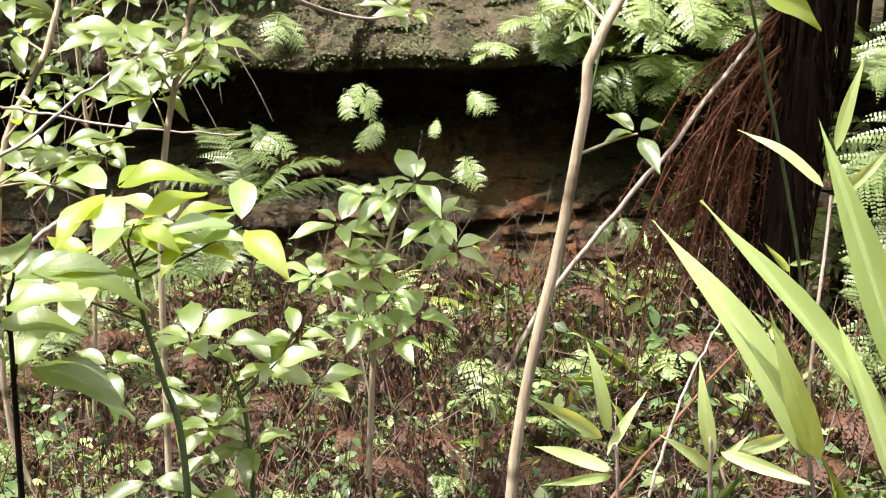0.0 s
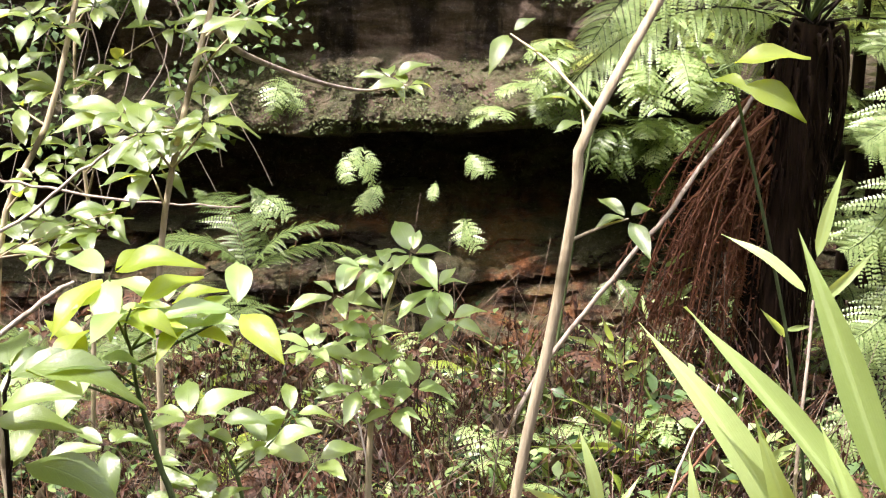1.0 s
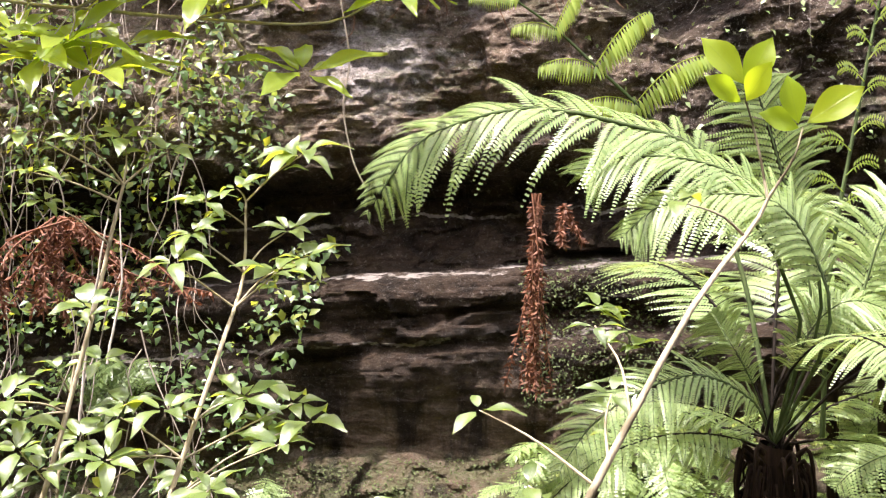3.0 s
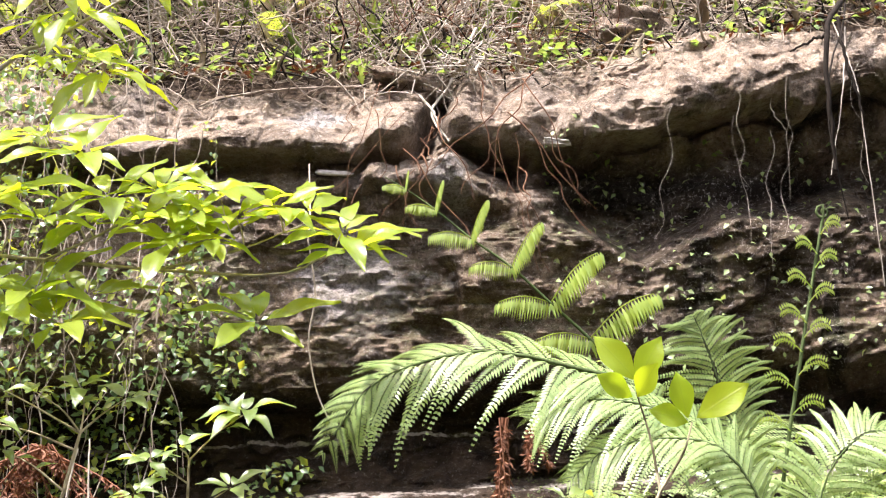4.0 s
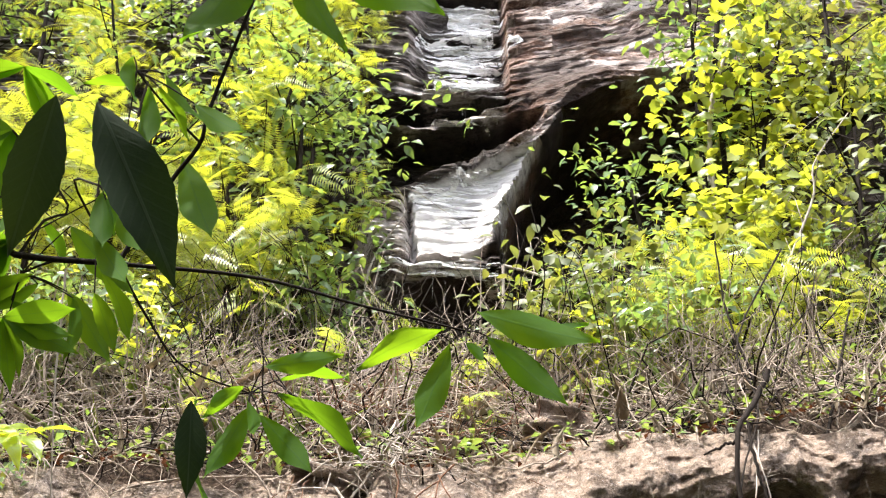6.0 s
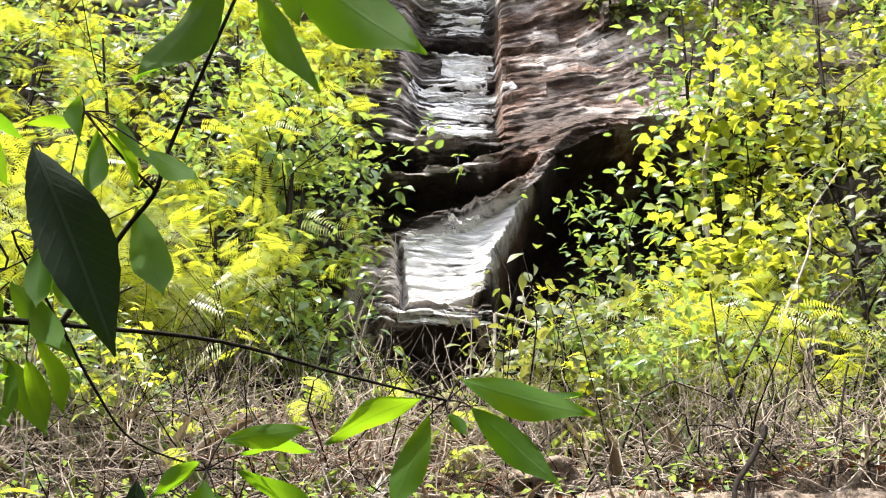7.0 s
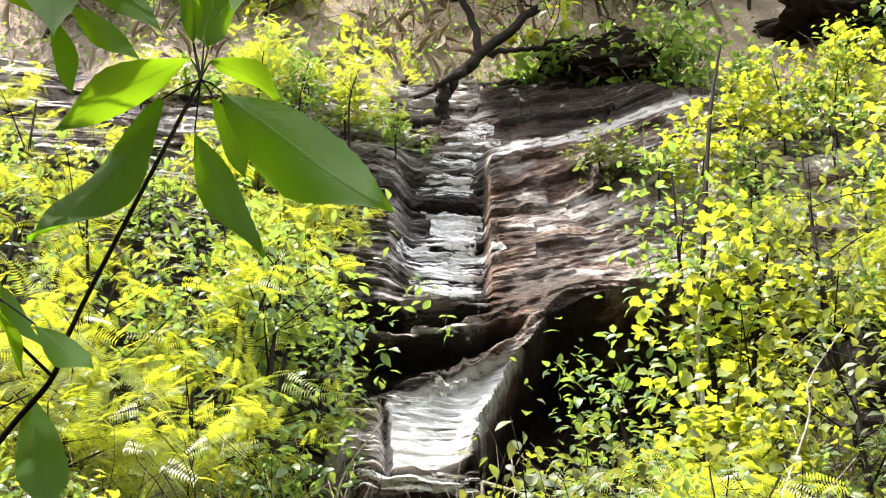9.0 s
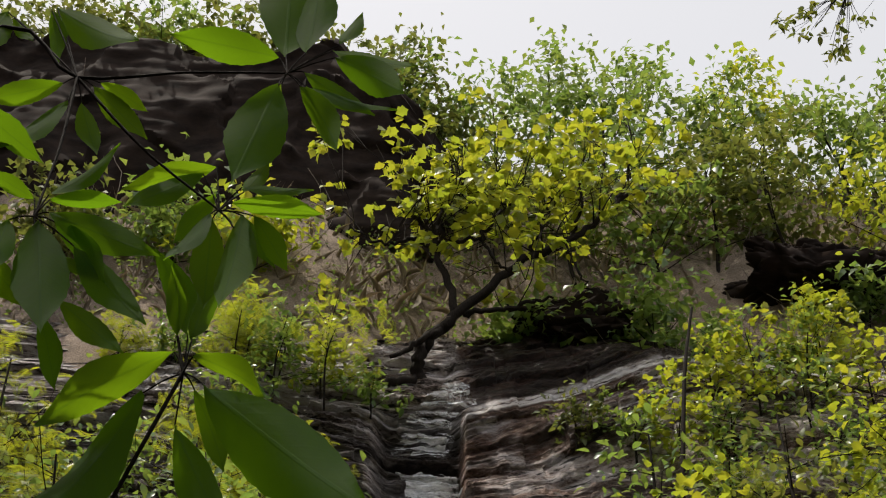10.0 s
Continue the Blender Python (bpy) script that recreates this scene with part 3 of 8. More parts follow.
def leaf_small(width=0.45, fold=0.15, droop=0.12):
    """A small leaf of four triangles."""
    v = np.array([(0, 0, 0), (-width / 2, 0.45, fold * width), (0, 0.5, 0), (width / 2, 0.45, fold * width), (0, 1, -droop)])
    return v, np.array([(0, 2, 1), (0, 3, 2), (1, 2, 4), (2, 3, 4)])


def pinna_template(seg=3, width=0.3, droop=0.1):
    v = np.array([(0, 0, 0), (-width / 2, 0.35, 0.02), (width / 2, 0.35, 0.02), (0, 1, -droop)])
    return v, np.array([(0, 2, 1), (1, 2, 3)])


TPL_SMALL, TPL_WIDE, TPL_THIN = leaf_small(), leaf_small(0.62, 0.2, 0.18), leaf_small(0.22, 0.1, 0.15)
TPL_PIN = pinna_template()


def compound_template(pairs=11, width=0.34):
    """A feathery compound leaf: leaflets along a drooping rib."""
    v, f = [], []
    for i in range(pairs):
        u = 0.15 + 0.85 * i / (pairs - 1)
        ln = width * (1.1 - 0.55 * u)
        for sd in (-1, 1):
            n = len(v)
            z = -0.28 * u * u
            v += [(0, u, z), (sd * ln * 0.45, u - 0.01, z + 0.015), (sd * ln * 0.5, u + 0.042, z + 0.015), (sd * ln, u + 0.06, z - 0.06)]
            f += [(n, n + 1, n + 2), (n + 1, n + 3, n + 2)]
    return np.array(v), np.array(f)


TPL_FEATHER = compound_template(12, 0.5)
TPL_LOBED = leaf_template(6, 0.9, 0.5, 0.25, 0.2, 0.3, across=1)
TPL_OVAL = leaf_template(5, 0.48, 0.46, 0.22, 0.25, across=1)


def frond_geo(length, npin=22, width=0.3, nsub=12, rise=60, fall=-35, sub=0.3, droop=0.25, bare=0.14, lean=62, bend=0.0, curl=0.0, along=None, facing=None):
    """A twice-divided frond from the origin along +y that rises and arches over. Returns leaflets and stalk."""
    leaf, stalk = Geo(), Geo()
    m = 48
    s = np.linspace(0, 1, m)
    el = np.radians(rise + (fall - rise) * s ** 1.15)
    step = length / (m - 1)
    ax = np.concatenate([[0], np.cumsum(np.cos(el[:-1]) * step)])
    az = np.concatenate([[0], np.cumsum(np.sin(el[:-1]) * step)])
    path = np.stack([bend * s * s * length, ax, az], -1)
    if along is not None:
        path = curve(along, m)
        length = float(np.linalg.norm(np.diff(path, axis=0), axis=1).sum())
    stalk.tube(path[::3], [min(0.006 * length, 0.008), 0.0035 * length, 0.0012 * length], 5)
    tang = unit(np.gradient(path, axis=0))
    gap = (1 - bare) * length / npin
    for i in range(npin):
        u = bare + (0.985 - bare) * i / (npin - 1)
        k = u * (m - 1)
        p = np.array([np.interp(k, np.arange(m), path[:, c]) for c in range(3)])
        t = tang[min(m - 1, int(k))]
        w = width * length * (math.sin(math.pi * min(1, ((u - bare) / (1 - bare)) * 0.86 + 0.14)) ** 0.75) * rng.uniform(0.9, 1.08)
        across = np.array([1.0, 0, 0]) if facing is None else unit(np.cross(t, np.array(facing, float)))
        nor = unit(np.cross(across, t))
        for side in (-1, 1):
            d = unit(side * across * math.sin(radians(lean)) + t * math.cos(radians(lean)) + rng.normal(0, 0.1, 3))
            q = np.linspace(0.04, 1, nsub)
            dz = -droop * q ** 2 * w * rng.uniform(0.7, 1.4)
            if curl:
                base = p + d * (np.sin(q * curl) / curl * w)[:, None] + nor * ((1 - np.cos(q * curl)) / curl * -w)[:, None]
            else:
                base = p + d * (q * w)[:, None] + np.array([0, 0, 1.0]) * dz[:, None]
            cr = np.cross(nor, d)
            pt = unit(np.gradient(base, axis=0))
            pn = unit(np.cross(pt, np.broadcast_to(cr, pt.shape)))
            pn = pn * np.sign(pn @ nor + 1e-6)[:, None]
            ln = np.minimum(sub * w, 0.82 * gap) * (1 - 0.94 * q ** 1.7) * rng.uniform(0.85, 1.15, nsub) + 0.008 * w
            for sd in (-1, 1):
                dd = unit(cr * sd * 0.85 + pt * 0.6 - pn * 0.12)
                mats = basis(dd, pn, ln, np.full(nsub, (3.0 if nsub > 9 else 4.4 if nsub > 5 else 7.5) * w / nsub))
                leaf.spread(TPL_PIN, mats, base)
            stalk.tube(base[:: max(1, nsub // 3)], 0.0007 * length, 3)
    return leaf, stalk


def turned(geo, m):
    """The geometry moved by a Matrix."""
    a = np.array(m)
    out = Geo()
    out.v = [np.concatenate(geo.v) @ a[:3, :3].T + a[:3, 3]]
    out.f3, out.f4, out.n = geo.f3, geo.f4, geo.n
    return out


def joined(geo, other):
    for f in (other.f3, other.f4):
        for q in f:
            (geo.f3 if q.shape[1] == 3 else geo.f4).append(q + geo.n)
    geo.v.append(np.concatenate(other.v))
    geo.n += other.n


# ---- ground, rock and hill ----
def ground_z(x, y):
    # ground steepens out of view behind and at the sides, added to block skylight
    bank = np.interp(y, [-900, -60, -16, -9, -5, -2.2, -1, 0.5, 2.0, 3.4, 4.4, 7.5, 40], [30, 24, 18, 11, 4.5, 0.7, 0.08, -0.02, -0.3, -0.72, -0.9, -0.85, -0.9])
    bank = bank + np.clip(1.3 * (np.abs(x - 0.5) - 6.5), 0, 20) * sstep(y, 8.5, 6.0) * sstep(y, -16, -4)
    bank = bank + 0.42 * np.exp(-(((x - 0.9) / 0.9) ** 2 + ((y - 4.7) / 0.8) ** 2))
    near = np.exp(-((x / 12) ** 2 + ((y - 4) / 12) ** 2))
    return bank + near * 0.09 * fbm(x * 1.3, y * 1.3, 0.5, 4)


def grid_mesh(name, px, py, pz, material, label, category):
    a, b = px.shape
    i, j = np.meshgrid(np.arange(a - 1), np.arange(b - 1), indexing="ij")
    f = np.stack([i * b + j, (i + 1) * b + j, (i + 1) * b + j + 1, i * b + j + 1], -1).reshape(-1, 4)
    g = Geo()
    g.add(np.stack([px, py, pz], -1).reshape(-1, 3), f)
    return single(name, g, material, label, category, "structure", "", 38)


def graded(points):
    return np.concatenate([np.linspace(a, b, n, endpoint=False) for (a, b, n) in points] + [[points[-1][1]]])


gx = graded([(-900, -40, 12), (-40, -5, 30), (-5, 6, 150), (6, 40, 30), (40, 900, 12)])
gy = graded([(-900, -30, 10), (-30, 0, 30), (0, 9, 130), (9, 40, 10), (40, 900, 8)])
GX, GY = np.meshgrid(gx, gy, indexing="ij")
grid_mesh("ground", GX, GY, ground_z(GX, GY), M_SOIL, "damp litter-strewn ground of the gully floor", "ground")

FACE_Z = [-1.6, -0.75, -0.6, -0.3, -0.12, 0.02, 0.08, 0.44, 0.49, 0.62, 0.74, 0.86, 1.1, 1.46, 1.52, 1.66, 1.84, 1.9, 1.95, 2.45, 2.58, 2.75, 3.1, 3.88, 3.98, 4.05, 4.07, 4.2, 4.5, 4.68, 4.8, 4.9]
FACE_Y = [6.4, 6.45, 6.6, 6.8, 7.12, 7.32, 7.42, 7.42, 6.78, 6.74, 6.86, 7.05, 7.0, 6.94, 7.06, 7.08, 7.02, 7.05, 7.36, 7.48, 7.2, 7.08, 7.1, 7.26, 7.3, 7.3, 7.2, 7.18, 7.52, 7.78, 8.25, 9.6]


def face_y(x, z):
    rise = (0.1 + 0.07 * sstep(z, 4.15, 4.6)) * np.clip(x - 1.0, 0, 4) * sstep(z, 2.4, 3.9) + 0.05 * x * (1 - sstep(z, 2.4, 3.9))
    s = z - rise + 0.07 * fbm(x * 0.7, z * 0.25, 2.2, 3) - 0.05 * sstep(z, 3.6, 3.9)
    s = s + sstep(z, 3.7, 4.2) * (0.07 * fbm(x * 0.9, 3.0, 5.2, 4, 0.6) + 0.1 * sstep(x, 0.35, 0.1) + 0.05 * fbm(x * 3.1, z * 2.0, 7.7, 3))
    # the lip is broken into plates
    plate = np.floor(x / 0.3 + 0.8 * vnoise(x * 1.1, 2.0, 4.4))
    s = s + sstep(z, 3.6, 3.9) * (0.07 * vnoise(plate * 3.7, 1.5, 2.5) + 0.03 * vnoise(np.floor(x / 0.11) * 2.3, 4.5, 6.5))
    y = np.interp(s, FACE_Z, FACE_Y)
    soft = np.interp(s + 0.05, FACE_Z, FACE_Y) * 0.5 + np.interp(s - 0.04, FACE_Z, FACE_Y) * 0.5
    y = 0.65 * y + 0.35 * soft
    y = y + 0.16 * fbm(x * 0.45, z * 0.3, 7.0, 3) + 0.05 * fbm(x * 2.2, z * 2.8, 1.0, 4)
    lam = fbm(x * 0.8, s * 9.0, 4.0, 4, 0.6)
    rough = 0.16 + 0.84 * np.maximum(sstep(s, 0.15, -0.1), 0.35 * sstep(np.abs(s - 1.75), 0.3, 0.12))
    y = y - 0.04 * rough * np.clip(lam, -0.6, 1) + 0.014 * fbm(x * 9, z * 12, 3.0, 3)
    y = y - 0.075 * rough * strata(s, x, 0.17, 3.0) - 0.03 * rough * strata(s, x, 0.065, 8.0)
    # undercut below the lip: shallow pockets, then a deep black slot where the lip rises
    right = sstep(x, 0.6, 1.5)
    pocket = sstep(fbm(x * 1.6, 1.0, 9.5, 2), -0.05, 0.2)
    floor_s = 3.9 - 0.42 * right + 0.12 * fbm(x * 1.5, 2.0, 3.5, 3)
    y = y + (0.04 + 0.2 * pocket * (1 - right) + 0.36 * right) * sstep(s, floor_s - 0.12, floor_s + 0.1) * sstep(s, 4.07, 4.04)
    # cleft in the cap, and scattered breaks
    y = y + 0.45 * np.exp(-((x - 0.22 - 0.3 * (z - 4.35)) / 0.07) ** 2) * sstep(s, 4.0, 4.1) * (1 - 0.4 * sstep(s, 4.5, 4.7))
    slab = sstep(s, 0.85, 0.95) * sstep(s, 1.56, 1.48) * sstep(x, -1.2, -0.8) * sstep(x, 0.8, 0.55)
    body = (1 - 0.75 * sstep(s, 2.6, 2.8)) * (1 - 0.9 * slab)
    y = y - 0.12 * sstep(fbm(x * 0.9, s * 1.6, 11.0, 2), 0.1, 0.2) * (1 - sstep(s, 4.0, 4.05)) * (1 - slab)
    y = y - body * (0.06 * sstep(fbm(x * 2.4, s * 4.5, 21.0, 2), 0.12, 0.2) + 0.035 * sstep(fbm(x * 5.0, s * 9.0, 31.0, 2), 0.1, 0.18))
    y = y + 0.05 * fbm(x * 1.7, z * 2.0, 41.0, 4, 0.6) * sstep(s, 4.0, 4.1)
    # spalled flakes with sharp edges over the upper face
    upper = sstep(s, 2.3, 2.6) * (1 - 0.35 * sstep(s, 4.05, 4.15))
    for f, d, k in ((1.6, 0.05, 51.0), (3.4, 0.03, 61.0), (7.0, 0.014, 71.0)):
        q = 2.5 * fbm(x * f, s * f * 1.7, k, 3, 0.6)
        y = y - upper * d * (np.floor(q) + sstep(q - np.floor(q), 0.0, 0.25)) * 0.6
    return y


wx, wz = graded([(-14, -3.2, 60), (-3.2, 4.2, 400), (4.2, 16, 60)]), graded([(-1.6, -0.8, 12), (-0.8, 4.9, 370)])
WX, WZ = np.meshgrid(wx, wz, indexing="ij")
WY = face_y(WX, WZ)
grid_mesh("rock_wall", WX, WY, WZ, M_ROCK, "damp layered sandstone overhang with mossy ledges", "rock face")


def hill_z(x, y):
    z = np.interp(y, [7.9, 8.3, 9.0, 12.0, 14.2, 16, 30], [4.5, 4.95, 5.4, 6.75, 7.7, 7.9, 9.0])
    return z + 0.2 * fbm(x * 0.5, y * 0.5, 3.3, 3) * sstep(y, 7.9, 9.5) + 0.06 * fbm(x * 2.1, y * 2.1, 1.3, 3) + 0.25 * np.clip(np.abs(x - 1) - 3.5, 0, 10) * sstep(y, 9, 13) + 0.2 * np.clip(x - 1.1, 0, 2.5) * (1 - sstep(y, 8, 10))


hx, hy = graded([(-80, -9, 30), (-9, 11, 200), (11, 80, 30)]), graded([(7.9, 15.5, 110), (15.5, 18.5, 8)])
HX, HY = np.meshgrid(hx, hy, indexing="ij")
grid_mesh("hillside", HX, HY, hill_z(HX, HY), M_HILL, "steep litter-covered slope above the ledge", "slope")

FALL_Z = [7.4, 8.2, 8.95, 9.05, 9.3, 10.0, 11.2, 11.75, 11.85, 12.3, 12.4, 13.4, 14.4, 15.2, 15.9, 16.6, 17.6, 18.6, 19.6, 20.4]
FALL_Y = [14.4, 14.7, 14.75, 14.72, 14.85, 14.98, 15.2, 15.22, 15.3, 15.4, 15.4, 15.85, 16.2, 16.42, 16.45, 16.8, 17.2, 17.7, 18.6, 20.2]


def saw(q, wall=0.1):
    """Bed profile: each bed steps out over the one below, then leans back towards its top."""
    f = q - np.floor(q)
    return np.where(f < wall, 1 - f / wall, (f - wall) / (1 - wall))


def ridge_x(z):
    """The sloping ridge that bounds the apron of the fall."""
    return np.interp(z, [8.6, 9.2, 9.9, 10.75, 11.37, 12.09, 12.39, 12.7], [1.7, 1.5, 1.42, 1.79, 2.08, 2.52, 3.01, 3.7])


def apron_top(x):
    return 10.33 + 0.52 * x


def falls_y(x, z):
    x, z = np.asarray(x, float), np.asarray(z, float)
    r = np.clip(x - 1.4, 0, 4.2)
    wob = 0.09 * fbm(x * 1.3, z * 0.2, 8.0, 3)
    ridge = ridge_x(z) + 0.09 * fbm(x * 0.4, z * 1.9, 6.0, 3)
    over = x - ridge
    band = sstep(over, -1.0, -0.35) * sstep(z, 10.6, 11.1) * sstep(z, 12.9, 12.4)
    slope = np.interp(z, [9, 11, 12.5, 14.5, 16, 18], [0.12, 0.25, 0.28, 0.34, 0.56, 0.6])
    s = z - slope * r - 0.85 * band * (x - 2.0) - 0.1 * np.clip(0.4 - x, 0, 6) + 0.12 * fbm(x * 0.5, z * 0.2, 5.5, 3)
    joint = np.floor(x / 0.7 + 0.5 * vnoise(x * 0.6, np.floor(s / 1.1) * 2.7, 1.5) + 0.37 * np.floor(s / 1.1))
    s = s + 0.1 * vnoise(joint * 3.1, np.floor(s / 1.1) * 1.3 + 0.5, 6.5) * (1 - band)
    y = np.interp(z, FALL_Z, FALL_Y)
    # smooth scooped apron between the left buttress and the ridge
    apron = sstep(x, 0.28, 0.4) * sstep(over, 0.05, -0.05) * sstep(z - apron_top(x), 0.03, -0.05) * sstep(z, 9.42, 9.52)
    scoop = 14.82 + 0.3 * (z - 9.5) + 0.2 * np.clip(1 - np.abs(over + 0.55) / 0.9, 0, 1) - 0.1 * sstep(over, -0.3, -0.05)
    k1, k2 = s / 0.62 + 0.7 * fbm(x * 0.3, s * 0.3, 5.0, 2), s / 0.2 + 0.8 * fbm(x * 0.5, s * 0.8, 9.0, 2)
    a1 = 0.19 * np.clip(0.75 + 0.9 * vnoise(x * 0.4 + np.floor(k1) * 3.7, np.floor(k1) * 1.3 + 0.5, 2.5), 0.1, 1.3)
    a2 = 0.13 * np.clip(0.6 + 1.2 * vnoise(x * 0.8 + np.floor(k2) * 5.1, np.floor(k2) * 2.3 + 0.5, 7.5), 0.0, 1.4)
    k3 = s / 0.085 + 0.8 * fbm(x * 0.9, s * 1.5, 3.0, 2)
    a3 = 0.06 * np.clip(0.5 + 1.4 * vnoise(x * 1.6 + np.floor(k3) * 4.3, np.floor(k3) * 1.7 + 0.5, 5.5), 0.0, 1.5)
    calm = 1 - 0.72 * sstep(x, 1.7, 2.2)
    y = y + calm * a3 * (saw(k3, 0.3) - 0.5) + (0.4 + 0.6 * calm) * a1 * (saw(k1, 0.12) - 0.5) + calm * a2 * (saw(k2, 0.2) - 0.5)
    y = y + 0.22 * fbm(x * 0.25, z * 0.25, 9.0, 3) - 0.06 * fbm(x * 1.7, s * 2.5, 3.0, 3)
    # the chute lies back between its left bank and a squared edge of rock
    y = y + 0.5 * sstep(x, 0.1, 0.5) * sstep(x, 1.78, 1.66) * sstep(z, 12.3, 13.2) * sstep(z, 16.4, 15.4)
    col = np.floor(x / 0.8 + 0.6 * vnoise(x * 0.5, np.floor(k1) * 2.7, 1.5))
    chute = np.exp(-((x - 1.0) / 0.9) ** 2)
    y = y + (0.1 * vnoise(col * 3.3, np.floor(k1) * 1.9 + 0.5, 4.5) + 0.09 * vnoise(joint * 5.3, np.floor(s / 1.1) * 1.9 + 0.5, 8.5)) * (1 - 0.6 * chute) * (1 - band)
    y = y * (1 - apron) + (scoop + 0.012 * fbm(x * 1.2, z * 9.0, 2.0, 3) + 0.03 * fbm(x * 1.5, z * 1.5, 4.0, 2)) * apron
    # left buttress with a dark gap beside the apron
    gap = np.exp(-((x - 0.3 - 0.12 * (9.9 - z)) / 0.05) ** 2) * sstep(z, 9.1, 9.4) * sstep(z, 10.6, 10.3)
    y = y + 0.35 * gap - 0.15 * sstep(np.abs(x + 0.12), 0.45, 0.25) * sstep(z, 8.9, 9.2) * sstep(z, 10.7, 10.2)
    bank = np.interp(z, [8.8, 9.06, 10.4, 11.2, 11.6], [0.2, 0.1, -0.5, -0.75, -1.2]) + 0.08 * fbm(x * 0.5, z * 1.7, 12.0, 3)
    y = y + 1.1 * sstep(bank - x, 0.0, 0.3) * sstep(z, 8.5, 8.8) * sstep(z, 11.9, 11.5) * sstep(x, -3.2, -2.4)
    # dark hollows: below the lowest lip, and two alcoves over the apron
    lip = 8.86 + 0.22 * np.clip(x - 0.3, 0, 2) + wob * 0.5
    y = y + 5.0 * sstep(np.abs(x - 0.6), 1.5, 1.1) * sstep(z, lip + 0.05, lip - 0.05) * sstep(z, 6.9, 7.1)
    inner = sstep(x, -0.45, -0.15) * sstep(over, -0.2, -0.45)
    low_top = 11.6 + 0.3 * np.clip(x - 0.5, 0, 2) + wob * 0.5
    y = y + 0.9 * inner * sstep(z - apron_top(x), 0.2, 0.28) * sstep(z, low_top, low_top - 0.08)
    y = y + 1.3 * inner * sstep(x, 1.75, 1.6) * sstep(z, low_top + 0.14, low_top + 0.22) * sstep(z + wob, 12.36, 12.28)
    y = y + 0.3 * sstep(np.abs(x - 0.8), 0.9, 0.6) * sstep(z - lip, 0.5, 0.44) * sstep(z - lip, 0.3, 0.36)
    y = y + 0.5 * sstep(np.abs(x - 1.0), 0.8, 0.4) * sstep(z + wob, 15.25, 15.15) * sstep(z + wob, 14.9, 15.0)
    # black undercut beyond the ridge
    under = sstep(over, 0.0, 0.25) * sstep(z, 12.9, 12.3) * sstep(over, 5.0, 3.4)
    return y + 2.8 * under + 0.03 * fbm(x * 6, s * 10, 3.0, 3) * (1 - apron)


fx, fz = graded([(-60, -5, 60), (-5, 8, 300), (8, 60, 60)]), graded([(7.0, 8.6, 16), (8.6, 16.4, 400), (16.4, 20.4, 110)])
FX, FZ = np.meshgrid(fx, fz, indexing="ij")
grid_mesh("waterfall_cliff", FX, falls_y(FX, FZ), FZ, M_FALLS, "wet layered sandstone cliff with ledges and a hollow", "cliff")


def top_z(x, y):
    right = np.interp(y, [17.2, 17.4, 18.4, 19.0, 19.6, 21, 22.5, 24, 60, 900], [16.5, 16.8, 18.2, 20.4, 22.6, 26.3, 29.3, 30.5, 33, 36])
    left = np.interp(y, [17.2, 17.4, 18.4, 19.4, 19.9, 20.25, 20.9, 24, 60, 900], [17.0, 17.6, 20.2, 23.2, 24.3, 28.8, 30.0, 31, 33, 36])
    k = sstep(x + 0.6 * fbm(x * 0.4, y * 0.1, 2.0, 2), 1.2, -0.3)
    near = sstep(y, 60, 30)
    left = left - 0.6 * sstep(y, 20.2, 20.6) * sstep(y, 24, 21)
    return right * (1 - k) + left * k + near * (0.5 * fbm(x * 0.35, y * 0.35, 6.0, 4) + 0.15 * fbm(x * 1.6, y * 1.6, 2.0, 3))


tx, ty = graded([(-900, -40, 10), (-40, -12, 30), (-12, 16, 190), (16, 40, 30), (40, 900, 10)]), graded([(17.2, 24, 165), (24, 60, 16), (60, 900, 8)])
TX, TY = np.meshgrid(tx, ty, indexing="ij")
grid_mesh("upper_slope", TX, TY + 0.25 * fbm(TX * 0.6, TY * 0.3, 4.0, 3) * sstep(TY, 60, 24), top_z(TX, TY), M_SAND, "dry upper slope and dark cliff below the skyline", "slope")


ux, uz = graded([(-16, 2.4, 150)]), graded([(23.2, 31.4, 100)])
UX, UZ = np.meshgrid(ux, uz, indexing="ij")
UY = 19.75 - 0.09 * (UZ - 24) + 0.5 * fbm(UX * 0.35, UZ * 0.3, 2.0, 4) - 0.1 * np.clip(fbm(UX * 0.3, UZ * 1.6, 6.0, 4), -0.5, 1) - 0.25 * sstep(fbm(UX * 0.6, UZ * 0.5, 16.0, 3), 0.0, 0.15) + 1.6 * sstep(UX, 0.6, 2.2) + 1.2 * sstep(UZ + 0.12 * UX, 29.6, 30.4)
UZ = UZ - 0.42 * (UZ - 23.2) * sstep(UX + 0.8 * fbm(UX * 0.7, UX * 0.1, 3.0, 3), -2.2, 2.4) + 0.35 * fbm(UX * 0.6, UZ * 0.1, 5.0, 3) * sstep(UZ, 27, 30)
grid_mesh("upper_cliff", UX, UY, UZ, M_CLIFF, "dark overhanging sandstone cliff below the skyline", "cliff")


# ---- plants: shared leaves ----
def shared(name, tpl, material):
    g = Geo()
    g.add(*tpl)
    me = g.mesh(name)
    me.materials.append(material)
    return me


BROAD = [leaf_template(9, w, s, f, d, 0.0, 0.03) for w, s, f, d in ((0.42, 0.46, 0.25, 0.35), (0.46, 0.43, 0.15, 0.5), (0.37, 0.48, 0.35, 0.25), (0.4, 0.45, 0.3, 0.62))]
LEAF_G = [shared("leaf", t, M_SAP) for t in BROAD]
LEAF_P = [shared("leaf", t, M_SAPP) for t in BROAD]
LEAF_Y = [shared("leaf", t, M_SAPL) for t in BROAD]
